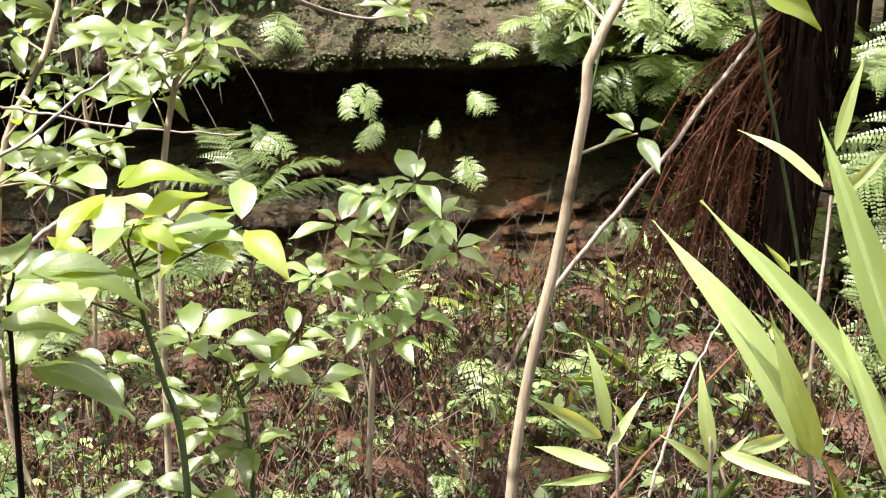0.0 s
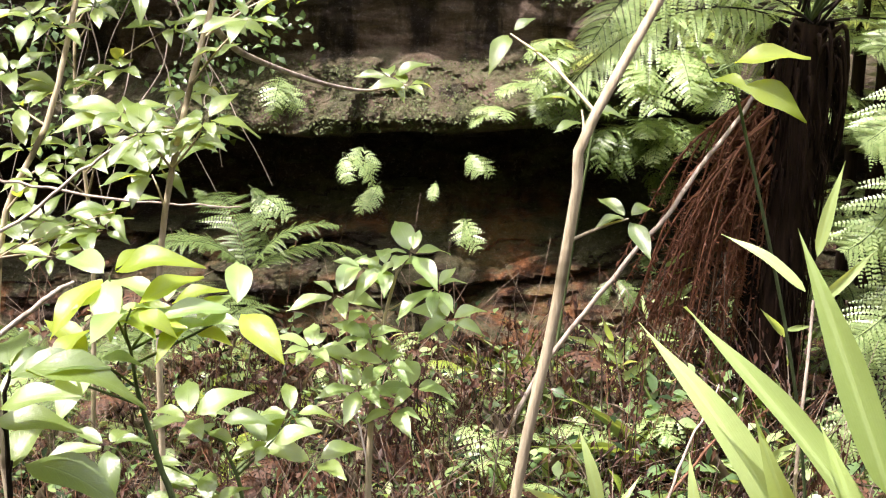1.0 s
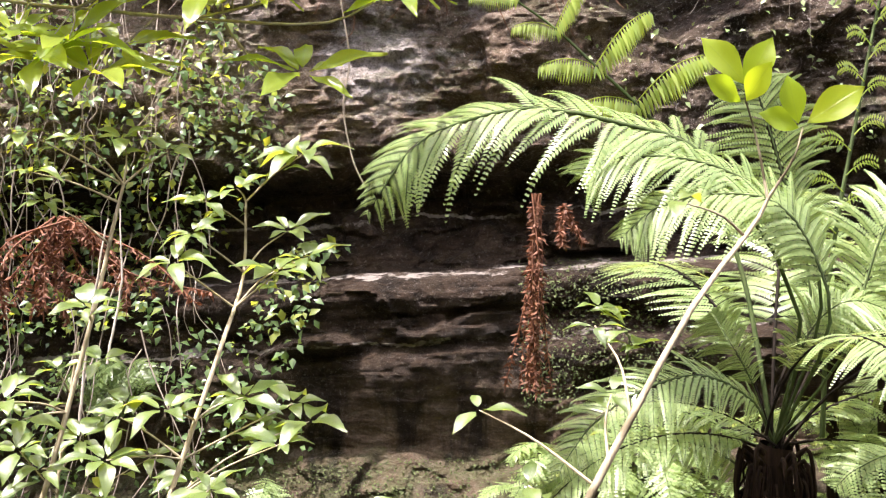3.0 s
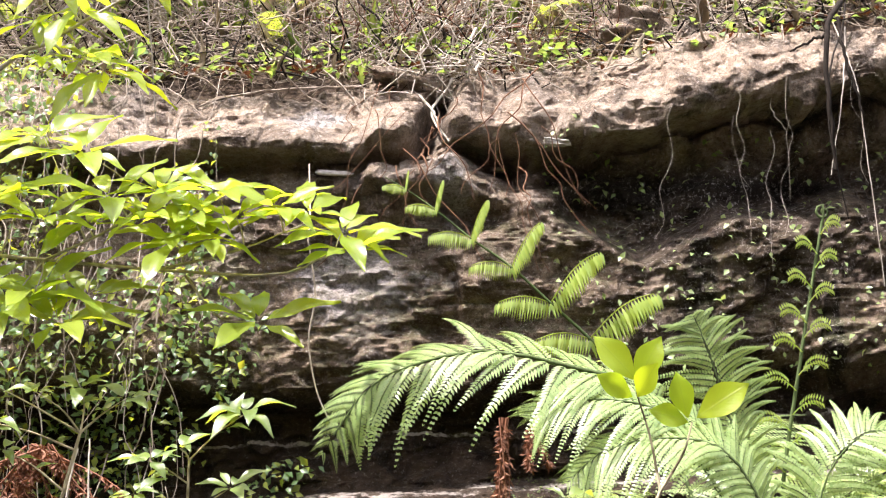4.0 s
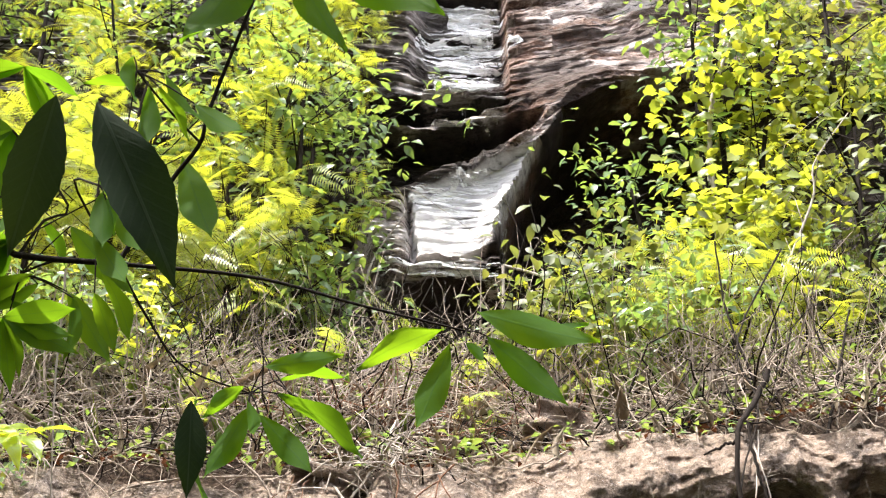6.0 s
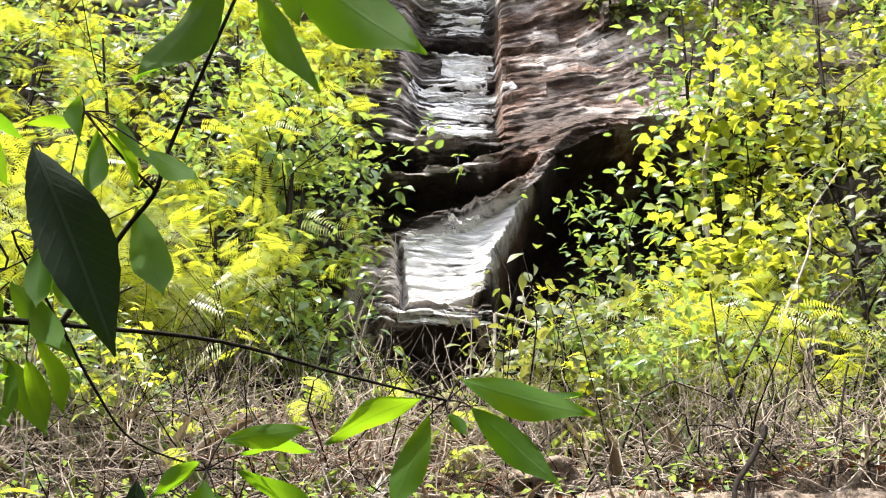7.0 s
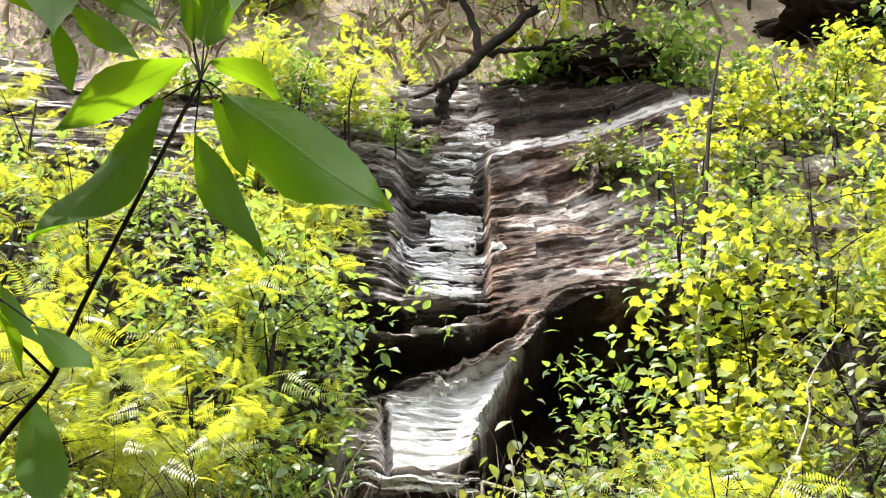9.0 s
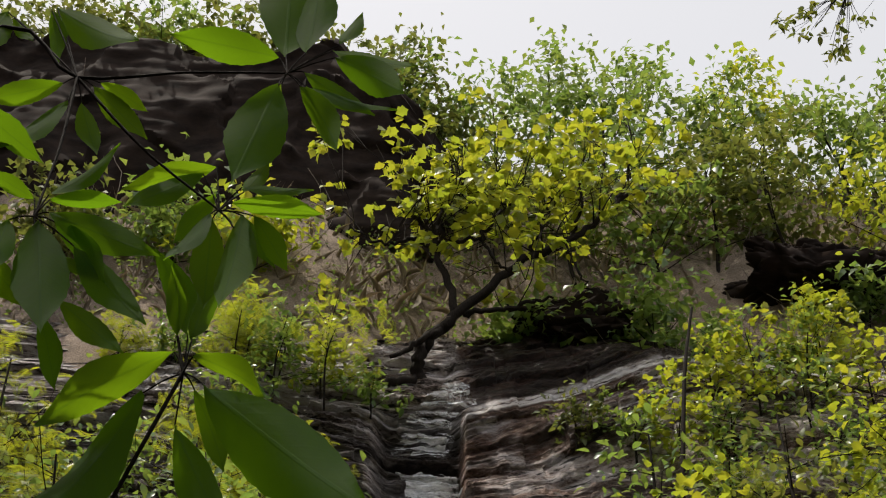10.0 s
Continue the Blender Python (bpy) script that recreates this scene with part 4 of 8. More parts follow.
LEAF_N = [shared("leaf", leaf_template(9, w, sh, f, d, 0.0, 0.03), M_SAPL) for w, sh, f, d in ((0.3, 0.5, 0.25, 0.25), (0.34, 0.48, 0.15, 0.35), (0.27, 0.52, 0.35, 0.15))]
LEAF_W = [shared("leaf", leaf_template(9, 0.52, 0.56, 0.2, 0.15), M_YELLOW)]
LANCE = [leaf_template(18, w, s, f, d, 0.05, 0.015) for w, s, f, d in ((0.3, 0.5, 0.2, 0.12), (0.27, 0.46, 0.35, 0.25), (0.32, 0.5, 0.12, 0.05))]
LEAF_L = [shared("leaf", t, M_LANCE) for t in LANCE]
LEAF_BIG = [shared("leaf", leaf_template(20, w, s, f, d, 0.04, 0.03), M_LANCE) for w, s, f, d in ((0.27, 0.5, 0.3, 0.14), (0.3, 0.47, 0.4, 0.2), (0.28, 0.54, 0.2, 0.28))]
LEAF_SHADED = shared("leaf", leaf_template(18, 0.33, 0.5, 0.3, 0.1, 0.05, 0.02), M_DARKLEAF)
BLADES = [leaf_template(12, w, 0.36, f, d, 0.0, 0.01) for w, f, d in ((0.13, 0.4, 0.1), (0.15, 0.25, 0.3))]
LEAF_B = [shared("blade", t, M_BLADE) for t in BLADES]


def leaf_object(mesh, parent, at, direction, normal, length, name="leaf"):
    m = basis(np.array([direction], float), np.array([normal], float), length)[0]
    mat = Matrix([[*m[0], at[0]], [*m[1], at[1]], [*m[2], at[2]], [0, 0, 0, 1]])
    ob = new(name, mesh)
    ob.parent = parent
    ob.matrix_parent_inverse = Matrix.Translation(-parent.location)
    ob.matrix_basis = mat
    return ob


def whorl(parent, meshes, at, n, length, lean=0.3, face=(0, -0.35, 1.0), spread=1.0, droop=0.0):
    """Leaves set round the end of a shoot; lean is how far they point up."""
    a0 = R.uniform(0, 6.28)
    nz = unit(np.array(face, float))
    ax = unit(np.cross(nz, np.array([0.2, 1.0, 0.1])))
    ay = np.cross(nz, ax)
    for i in range(n):
        a = a0 + 6.283 * i / n + R.uniform(-0.35, 0.35)
        d = (ax * math.cos(a) + ay * math.sin(a)) * spread + nz * (lean + R.uniform(-0.42, 0.25)) - np.array([0, 0, droop])
        nor = nz * 1.0 - d * 0.3 + np.array([R.uniform(-0.25, 0.25), R.uniform(-0.25, 0.25), 0])
        d = unit(d)
        leaf_object(R.choice(meshes), parent, np.array(at) + d * length * 0.12, d, nor, length * R.uniform(0.55, 1.15))


def shoot(geo, a, b, r0, r1, sag=0.05, n=8):
    a, b = np.array(a, float), np.array(b, float)
    mid = (a + b) / 2 + np.array([R.uniform(-0.1, 0.1), R.uniform(-0.1, 0.1), sag]) * np.linalg.norm(b - a)
    geo.tube(curve([a, mid, b], n), [r0, (r0 + r1) / 2, r1], 5)


def sapling(name, trunk, radii, tips, label, stem_mat, leaf_meshes, size, count=5, group="", droop=0.0, face=(0, -0.35, 1.0)):
    """A young tree: one stem, side shoots to the given tips, a whorl of leaves at each tip."""
    base = np.array(trunk[0])
    th = thing(name, tuple(base), label, "sapling", group)
    g = Geo()
    line = curve(trunk, 26)
    g.tube(line, radii, 9)
    st = part("stem", g, stem_mat, th)
    for tip in tips:
        tip = np.array(tip, float)
        dz = line[:, 2] - (tip[2] - 0.55 * np.linalg.norm((line - tip)[:, :2], axis=1).min() - 0.03)
        k = int(np.argmin(np.abs(dz)))
        if np.linalg.norm(line[k] - tip) > 0.02:
            sg = Geo()
            shoot(sg, line[k], tip, radii[-1] * 0.7 + 0.001, 0.0018)
            part("side_shoot", sg, stem_mat, st)
        whorl(th, leaf_meshes, tip, count + R.randint(-1, 1), size * R.uniform(0.8, 1.15), droop=droop, face=face)
        for q in range(R.randint(0, 2)):
            u = R.uniform(0.35, 0.8)
            p = line[k] * (1 - u) + tip * u
            d = np.array([R.uniform(-1, 1), R.uniform(-1, 0.6), R.uniform(0, 0.5)])
            leaf_object(R.choice(leaf_meshes), th, p, d, (0, -0.3, 1), size * R.uniform(0.6, 0.9))
    return th


# saplings between the camera and the rock
tall = sapling("sapling", [(0.1, 2.08, -0.3), (0.13, 2.10, 0.41), (0.17, 2.10, 0.72), (0.21, 2.10, 0.92), (0.25, 2.10, 1.19), (0.26, 2.10, 1.28), (0.40, 2.15, 1.53), (0.48, 2.20, 1.66), (0.64, 2.30, 1.91), (0.84, 2.62, 2.08), (0.88, 2.65, 2.14)],
        [0.0115, 0.0105, 0.0095, 0.0068, 0.004], [(0.22, 2.30, 1.71), (0.31, 2.20, 1.58), (0.26, 2.15, 1.32), (0.14, 2.30, 1.44), (0.48, 2.30, 1.74), (0.46, 2.40, 1.87), (0.65, 2.50, 2.13), (0.35, 2.15, 1.12)],
        "slender pale-barked sapling with sparse broad leaves", M_STEM, LEAF_G, 0.085, 3)
thin_shoot = sapling("sapling", [(0.66, 2.1, -0.3), (0.67, 2.0, 0.6), (0.486, 1.92, 1.356), (0.432, 1.9, 1.413)], [0.0035, 0.003, 0.002], [], "thin shoot with large lit leaves", M_STEMG, LEAF_Y, 0.12, 3)
for foot, end, nor in (((0.486, 1.9, 1.399), (0.581, 1.86, 1.37), (0.15, -0.75, 0.65)), ((0.468, 1.9, 1.433), (0.582, 1.9, 1.457), (-0.1, -0.45, 0.9)), ((0.436, 1.9, 1.408), (0.476, 1.84, 1.418), (0.1, -0.5, 0.8)), ((0.424, 1.9, 1.433), (0.443, 1.92, 1.443), (0, -0.8, 0.4))):
    g = Geo()
    shoot(g, (0.432, 1.9, 1.413), foot, 0.0016, 0.0012, 0.0)
    part("side_shoot", g, M_STEMG, thin_shoot)
    d = np.array(end) - np.array(foot)
    leaf_object(R.choice(LEAF_Y), thin_shoot, foot, d, nor, np.linalg.norm(d) * 1.05)
for tip, ends in (((0.83, 2.65, 2.37), [((0.83, 2.65, 2.40), (0.74, 2.64, 2.505)), ((0.83, 2.65, 2.39), (0.885, 2.63, 2.50)), ((0.82, 2.65, 2.36), (0.74, 2.60, 2.41)), ((0.83, 2.64, 2.36), (0.86, 2.56, 2.43))]),
                  ((0.96, 2.65, 2.30), [((0.95, 2.65, 2.31), (0.925, 2.64, 2.415)), ((0.97, 2.65, 2.31), (1.085, 2.62, 2.39)), ((0.95, 2.65, 2.30), (0.86, 2.6, 2.33))])):
    g = Geo()
    shoot(g, (0.88, 2.65, 2.14), tip, 0.004, 0.002)
    part("side_shoot", g, M_STEM, tall)
    for foot, end in ends:
        d = np.array(end) - np.array(foot)
        leaf_object(LEAF_W[0], tall, foot, d, (R.uniform(-0.3, 0.3), -1.0, 0.3), np.linalg.norm(d) * 1.05)
sapling("sapling", [(-0.8, 3.05, -0.62), (-0.78, 3.10, -0.05), (-0.76, 3.10, 0.50), (-0.73, 3.10, 0.84), (-0.66, 3.15, 1.17), (-0.57, 3.30, 1.52), (-0.50, 3.45, 1.79), (-0.49, 3.70, 1.96), (-0.49, 3.75, 2.19)],
        [0.0095, 0.009, 0.008, 0.0065, 0.004],
        [(-0.80, 3.00, 1.15), (-0.72, 2.90, 1.14), (-0.65, 3.20, 1.08), (-0.79, 3.30, 1.00), (-0.74, 3.20, 1.58), (-0.31, 3.50, 1.58), (-0.25, 3.40, 1.54), (-0.32, 3.30, 1.49), (-0.44, 3.40, 1.61), (-0.62, 3.20, 1.60), (-0.59, 3.40, 1.37), (-0.75, 3.10, 1.48), (-0.78, 3.00, 1.18), (-0.71, 3.10, 1.11), (-0.58, 3.00, 1.16), (-0.77, 3.20, 0.98), (-0.48, 3.10, 1.40), (-0.32, 3.80, 2.34), (-0.51, 3.70, 2.23), (-0.36, 3.80, 2.10), (-0.63, 3.60, 2.09), (-0.30, 3.70, 2.01), (-0.61, 3.70, 2.19), (-0.37, 3.60, 1.97), (-0.66, 3.50, 2.00)],
        "slender pale sapling dense with glossy green leaves", M_STEM, LEAF_G, 0.135, 6)
sapling("sapling", [(-0.26, 3.46, -0.75), (-0.24, 3.46, -0.36), (-0.21, 3.46, 0.19), (-0.17, 3.46, 0.46), (-0.12, 3.46, 0.65)], [0.012, 0.011, 0.007, 0.004],
        [(-0.08, 3.40, 0.70), (-0.16, 3.50, 0.63), (-0.23, 3.50, 0.63), (-0.01, 3.45, 0.58), (-0.31, 3.50, 0.54), (-0.21, 3.40, 0.44), (-0.16, 3.40, 0.36), (-0.08, 3.45, 0.26), (-0.24, 3.40, 0.28), (0.03, 3.50, 0.46), (-0.14, 3.40, 0.21), (-0.39, 3.50, 0.37)],
        "small sapling with bright rosettes of leaves", M_STEM, LEAF_P, 0.13, 6)
sapling("shrub", [(-0.52, 2.2, -0.35), (-0.52, 2.20, 0.42), (-0.55, 2.20, 0.61), (-0.58, 2.20, 0.75), (-0.59, 2.20, 0.85)], [0.008, 0.007, 0.005, 0.003],
        [(-0.57, 2.15, 0.95), (-0.65, 2.15, 0.85), (-0.47, 2.20, 0.90), (-0.72, 2.10, 0.85), (-0.62, 2.20, 1.00), (-0.53, 2.25, 0.92), (-0.38, 2.20, 0.93)],
        "green-stemmed shrub with broad pale and yellow-green leaves", M_STEMG, LEAF_P + LEAF_P + LEAF_Y, 0.135, 4)
sapling("shrub", [(-0.45, 2.5, -0.5), (-0.44, 2.50, 0.30), (-0.48, 2.50, 0.52)], [0.008, 0.006, 0.003],
        [(-0.53, 2.40, 0.62), (-0.49, 2.50, 0.57), (-0.38, 2.50, 0.51), (-0.29, 2.60, 0.42), (-0.50, 2.40, 0.41), (-0.44, 2.50, 0.32), (-0.62, 2.30, 0.34), (-0.74, 2.50, 0.51), (-0.34, 2.60, 0.54), (-0.57, 2.50, 0.39)],
        "low green shrub with rounded leaves", M_STEMG, LEAF_G, 0.12, 4)
sapling("shrub", [(-0.72, 1.6, -0.2), (-0.62, 1.55, 0.5), (-0.57, 1.50, 1.05)], [0.008, 0.006, 0.003], [(-0.56, 1.50, 1.08), (-0.57, 1.50, 0.95), (-0.58, 1.45, 1.04)],
        "near shrub with large shaded grey-green leaves", M_DARK, LEAF_G, 0.16, 3)
sapling("sapling", [(-1.35, 3.9, -0.85), (-1.53, 3.90, -0.34), (-1.46, 3.90, 0.61), (-1.28, 4.00, 1.04), (-1.13, 4.20, 1.75), (-1.07, 4.30, 2.12), (-1.03, 4.30, 2.28)], [0.012, 0.01, 0.006],
        [(-1.29, 3.80, 0.84), (-1.35, 3.80, 0.63), (-1.26, 4.00, 0.85), (-1.29, 4.00, 1.47), (-1.36, 4.00, 1.53), (-1.23, 4.00, 1.30), (-1.39, 4.00, 1.04), (-1.34, 4.00, 0.65), (-1.09, 3.80, 0.67), (-1.03, 4.30, 2.45), (-1.17, 4.20, 2.43), (-1.33, 4.20, 2.32), (-1.32, 4.30, 2.22), (-0.89, 4.40, 2.41), (-1.39, 4.30, 2.47), (-1.07, 4.00, 1.85), (-1.23, 3.70, 0.61), (-1.05, 3.80, 0.73), (-1.15, 3.80, 0.67)],
        "leafy green sapling against the rock", M_STEM, LEAF_G, 0.13, 5)
sapling("shrub", [(0.5, 5.6, -0.85), (0.75, 5.7, 0.8), (1.00, 5.80, 1.52), (0.98, 5.80, 1.66)], [0.008, 0.006, 0.003], [(0.95, 5.80, 1.74), (1.03, 5.80, 1.57), (0.87, 5.80, 1.76)],
        "small green shrub beside the tree fern", M_STEMG, LEAF_G, 0.14, 5)

# long yellow-green bough that reaches in from the bank
def bough(name, lines, tips, label, mat, meshes, size, count, droop=0.0, face=(0, -0.5, 1.0)):
    th = thing(name, tuple(lines[0][0]), label, "branch")
    g = Geo()
    all_pts = []
    for k, l in enumerate(lines):
        c = curve(l, 20)
        r = 0.011 if k == 0 else 0.006
        g.tube(c, [r, r * 0.7, r * 0.35], 7)
        all_pts.append(c)
    limb = part("limb", g, mat, th)
    pts = np.concatenate(all_pts)
    for tip in tips:
        tip = np.array(tip)
        k = int(np.argmin(np.linalg.norm(pts - tip, axis=1)))
        sg = Geo()
        shoot(sg, pts[k], tip, 0.004, 0.0018)
        part("twig", sg, mat, limb)
        whorl(th, meshes, tip, count + R.randint(-1, 1), size * R.uniform(0.8, 1.2), droop=droop, face=face)
    return th


bough("leafy_bough", [[(-2.9, 4.3, -0.85), (-2.5, 4.4, 1.6), (-1.83, 4.40, 2.98), (-1.54, 4.50, 2.99), (-0.81, 4.50, 2.92), (-0.32, 4.50, 2.90), (-0.10, 4.50, 3.00)], [(-0.81, 4.50, 2.92), (-0.48, 4.50, 3.00), (-0.23, 4.50, 3.10)], [(-1.27, 4.50, 2.96), (-0.97, 4.50, 3.11), (-0.84, 4.60, 3.31)], [(-0.70, 4.50, 2.90), (-0.56, 4.50, 2.73), (-0.41, 4.50, 2.71)]],
      [(-1.34, 4.40, 3.22), (-1.10, 4.40, 3.38), (-0.98, 4.40, 3.20), (-1.10, 4.50, 3.11), (-0.81, 4.50, 3.24), (-0.85, 4.40, 3.11), (-0.70, 4.50, 3.13), (-0.57, 4.50, 3.24), (-0.50, 4.50, 3.13), (-0.34, 4.50, 3.17), (-0.21, 4.50, 3.15), (-0.08, 4.50, 3.06), (-0.72, 4.40, 3.02), (-1.25, 4.40, 3.11), (-1.47, 4.40, 3.18), (-0.40, 4.50, 2.71), (-0.61, 4.50, 3.04), (-1.29, 4.50, 3.47), (-1.37, 4.40, 2.76), (-1.26, 4.40, 2.83), (-1.17, 4.40, 2.70), (-1.09, 4.50, 2.82), (-1.46, 4.40, 2.85), (-0.03, 4.50, 2.99)],
      "drooping bough crowded with glowing yellow-green leaves", M_PALE, LEAF_N, 0.25, 8)
bough("leafy_bough", [[(-2.4, 3.2, -0.7), (-2.2, 3.2, 2.0), (-1.07, 3.20, 3.25), (-0.81, 3.20, 3.44), (-0.58, 3.20, 3.58)], [(-0.81, 3.20, 3.44), (-0.72, 3.20, 3.35), (-0.65, 3.20, 3.31)]],
      [(-0.56, 3.20, 3.64), (-0.47, 3.20, 3.62), (-0.73, 3.20, 3.55), (-0.79, 3.20, 3.60), (-0.85, 3.20, 3.51), (-0.70, 3.20, 3.39), (-0.65, 3.20, 3.35), (-0.80, 3.10, 3.36), (-0.91, 3.20, 3.74)],
      "outer bough with glowing yellow-green leaves", M_PALE, LEAF_N, 0.19, 6, 0.4)


# lance-leaved branches overhead, close to the camera
LOOK_R, LOOK_U, LOOK_F = np.array([1.0, 0, 0]), np.array([0, -0.53, 0.85]), np.array([0, 0.85, 0.53])


def sprig(parent, at, leaves, px=0.00082):
    """Leaves from one node: angle in the facing plane, length, forward lean, turn about its own axis."""
    for angle, length, away, turn in leaves:
        a = radians(angle)
        d = LOOK_R * math.cos(a) + LOOK_U * math.sin(a) + LOOK_F * away
        side = np.cross(unit(d), LOOK_F)
        nor = LOOK_F * -math.cos(radians(turn)) + side * math.sin(radians(turn))
        leaf_object(R.choice(LEAF_L), parent, at, d, -nor, length * px)


def hanging(n, length):
    return [(R.choice([R.uniform(-165, -15), R.uniform(-130, -50), R.uniform(-35, 15), R.uniform(165, 205)]), length * R.uniform(0.7, 1.15), R.uniform(-0.4, 0.4), R.uniform(-60, 60)) for _ in range(n)]


over = thing("overhanging_branch", (-1.1, 1.45, 0.0), "dark overhanging branch with serrated lance-shaped leaves", "branch")
og = Geo()
FORK = (0.25, 1.50, 3.45)
NODE_A, NODE_B, NODE_C = (0.85, 1.75, 3.43), (0.47, 1.65, 3.27), (0.51, 1.40, 4.12)
og.tube(curve([(-1.1, 1.45, 0.0), (-1.0, 1.42, 1.8), (-0.75, 1.4, 3.1), (-0.07, 1.45, 3.48), (0.09, 1.47, 3.45), FORK], 30), [0.02, 0.017, 0.012, 0.006, 0.005], 8)
og.tube(curve([FORK, (0.47, 1.60, 3.47), (0.66, 1.68, 3.45), NODE_A], 18), [0.004, 0.003, 0.0022], 7)
og.tube(curve([FORK, (0.30, 1.55, 3.37), (0.36, 1.60, 3.30), NODE_B], 14), [0.003, 0.002, 0.0015], 6)
og.tube(curve([FORK, (0.33, 1.48, 3.60), (0.38, 1.45, 3.66), (0.40, 1.43, 3.74), NODE_C], 18), [0.0045, 0.004, 0.0035, 0.003], 7)
NODE_D, NODE_E, NODE_F, NODE_G = (0.58, 1.40, 4.86), (0.22, 1.35, 4.75), (0.26, 1.30, 4.33), (0.51, 1.40, 4.47)
og.tube(curve([(-1.0, 1.42, 1.8), (-0.6, 1.36, 3.6), (-0.01, 1.33, 4.80), NODE_E, (0.40, 1.38, 4.82), NODE_D], 26), [0.006, 0.005, 0.003, 0.0022], 7)
og.tube(curve([NODE_E, (0.25, 1.32, 4.52), NODE_F], 8), [0.003, 0.002], 6)
og.tube(curve([NODE_E, (0.37, 1.37, 4.58), NODE_G, (0.54, 1.40, 4.43)], 12), [0.003, 0.0022, 0.0015], 6)
og.tube(curve([NODE_C, (0.49, 1.40, 4.19)], 6), [0.003, 0.002], 6)
NODE_H, NODE_I, NODE_J = (0.15, 1.50, 3.56), (0.05, 1.45, 3.68), (0.03, 1.40, 3.40)
og.tube(curve([(0.09, 1.47, 3.45), (0.12, 1.48, 3.52), NODE_H, NODE_I], 10), [0.003, 0.002], 6)
og.tube(curve([(-0.07, 1.45, 3.48), (-0.02, 1.42, 3.44), NODE_J], 6), [0.003, 0.002], 6)
def held(parent, node, leaves, kinds=LEAF_L):
    """Leaves on short stalks from one node: foot, tip and turn about the leaf's own length."""
    for foot, tip, turn in leaves:
        foot, tip = np.array(foot), np.array(tip)
        og.tube(curve([node, (np.array(node) + foot) / 2 + np.array([0, 0, 0.004]), foot], 5), [0.0016, 0.0012], 5)
        d = tip - foot
        side = unit(np.cross(d, LOOK_F))
        nor = LOOK_F * -math.cos(radians(turn)) + side * math.sin(radians(turn))
        leaf_object(R.choice(kinds), parent, foot, d, -nor, np.linalg.norm(d))


held(over, NODE_A, [((0.81, 1.74, 3.43), (0.63, 1.70, 3.35), 20), ((0.82, 1.74, 3.40), (0.76, 1.72, 3.21), -10), ((0.89, 1.75, 3.42), (1.04, 1.72, 3.27), 15), ((0.87, 1.75, 3.47), (1.10, 1.70, 3.38), 35), ((0.89, 1.77, 3.47), (1.08, 1.80, 3.43), 70), ((0.85, 1.73, 3.40), (0.89, 1.70, 3.35), 0)], LEAF_BIG)
held(over, NODE_B, [((0.49, 1.65, 3.32), (0.64, 1.62, 3.33), 30), ((0.52, 1.66, 3.30), (0.63, 1.70, 3.34), -45), ((0.46, 1.64, 3.28), (0.39, 1.60, 3.21), 10), ((0.47, 1.64, 3.24), (0.41, 1.62, 3.10), -15), ((0.38, 1.63, 3.25), (0.39, 1.60, 3.04), 68), ((0.47, 1.63, 3.25), (0.50, 1.60, 3.17), 0), ((0.49, 1.64, 3.23), (0.60, 1.62, 3.11), 20), ((0.52, 1.65, 3.27), (0.70, 1.62, 3.17), -25)], LEAF_BIG)
SIDE = (0.09, 1.50, 3.43)
og.tube(curve([(0.17, 1.52, 3.47), (0.13, 1.50, 3.45), SIDE], 6), [0.0025, 0.002], 6)
held(over, SIDE, [((0.11, 1.50, 3.43), (-0.04, 1.48, 3.32), 25), ((0.12, 1.50, 3.41), (0.03, 1.52, 3.36), -30), ((0.08, 1.50, 3.38), (0.18, 1.53, 3.29), 35), ((-0.00, 1.48, 3.33), (0.01, 1.46, 3.19), -10), ((0.01, 1.49, 3.34), (0.06, 1.50, 3.27), 30), ((0.18, 1.51, 3.39), (0.20, 1.50, 3.26), -20), ((0.17, 1.51, 3.40), (0.26, 1.53, 3.27), 20), ((0.11, 1.50, 3.53), (0.17, 1.52, 3.45), -20), ((0.16, 1.50, 3.52), (0.28, 1.53, 3.39), 30), ((0.08, 1.50, 3.36), (0.09, 1.52, 3.31), 10)])
held(over, (-0.04, 1.45, 3.38), [((-0.04, 1.45, 3.36), (-0.12, 1.43, 3.31), 20), ((-0.04, 1.45, 3.38), (-0.16, 1.47, 3.37), -40), ((-0.11, 1.44, 3.33), (-0.02, 1.42, 3.20), 15), ((0.02, 1.46, 3.59), (0.02, 1.44, 3.48), 20), ((0.09, 1.45, 3.62), (0.09, 1.40, 3.43), -15), ((0.34, 1.50, 3.66), (0.42, 1.46, 3.45), 20), ((-0.11, 1.42, 3.58), (-0.15, 1.40, 3.47), 10)], LEAF_BIG)
held(over, NODE_C, [((0.49, 1.40, 4.16), (0.31, 1.36, 3.99), 30), ((0.46, 1.40, 4.08), (0.37, 1.38, 3.76), -20), ((0.51, 1.42, 4.04), (0.62, 1.46, 3.84), 35), ((0.52, 1.45, 4.13), (0.59, 1.50, 4.01), -10), ((0.55, 1.38, 4.08), (0.82, 1.34, 3.82), 12), ((0.53, 1.36, 4.12), (0.67, 1.30, 4.01), -45), ((0.50, 1.42, 4.21), (0.44, 1.45, 4.40), 20), ((0.50, 1.45, 4.23), (0.50, 1.50, 4.43), -30)], LEAF_BIG)
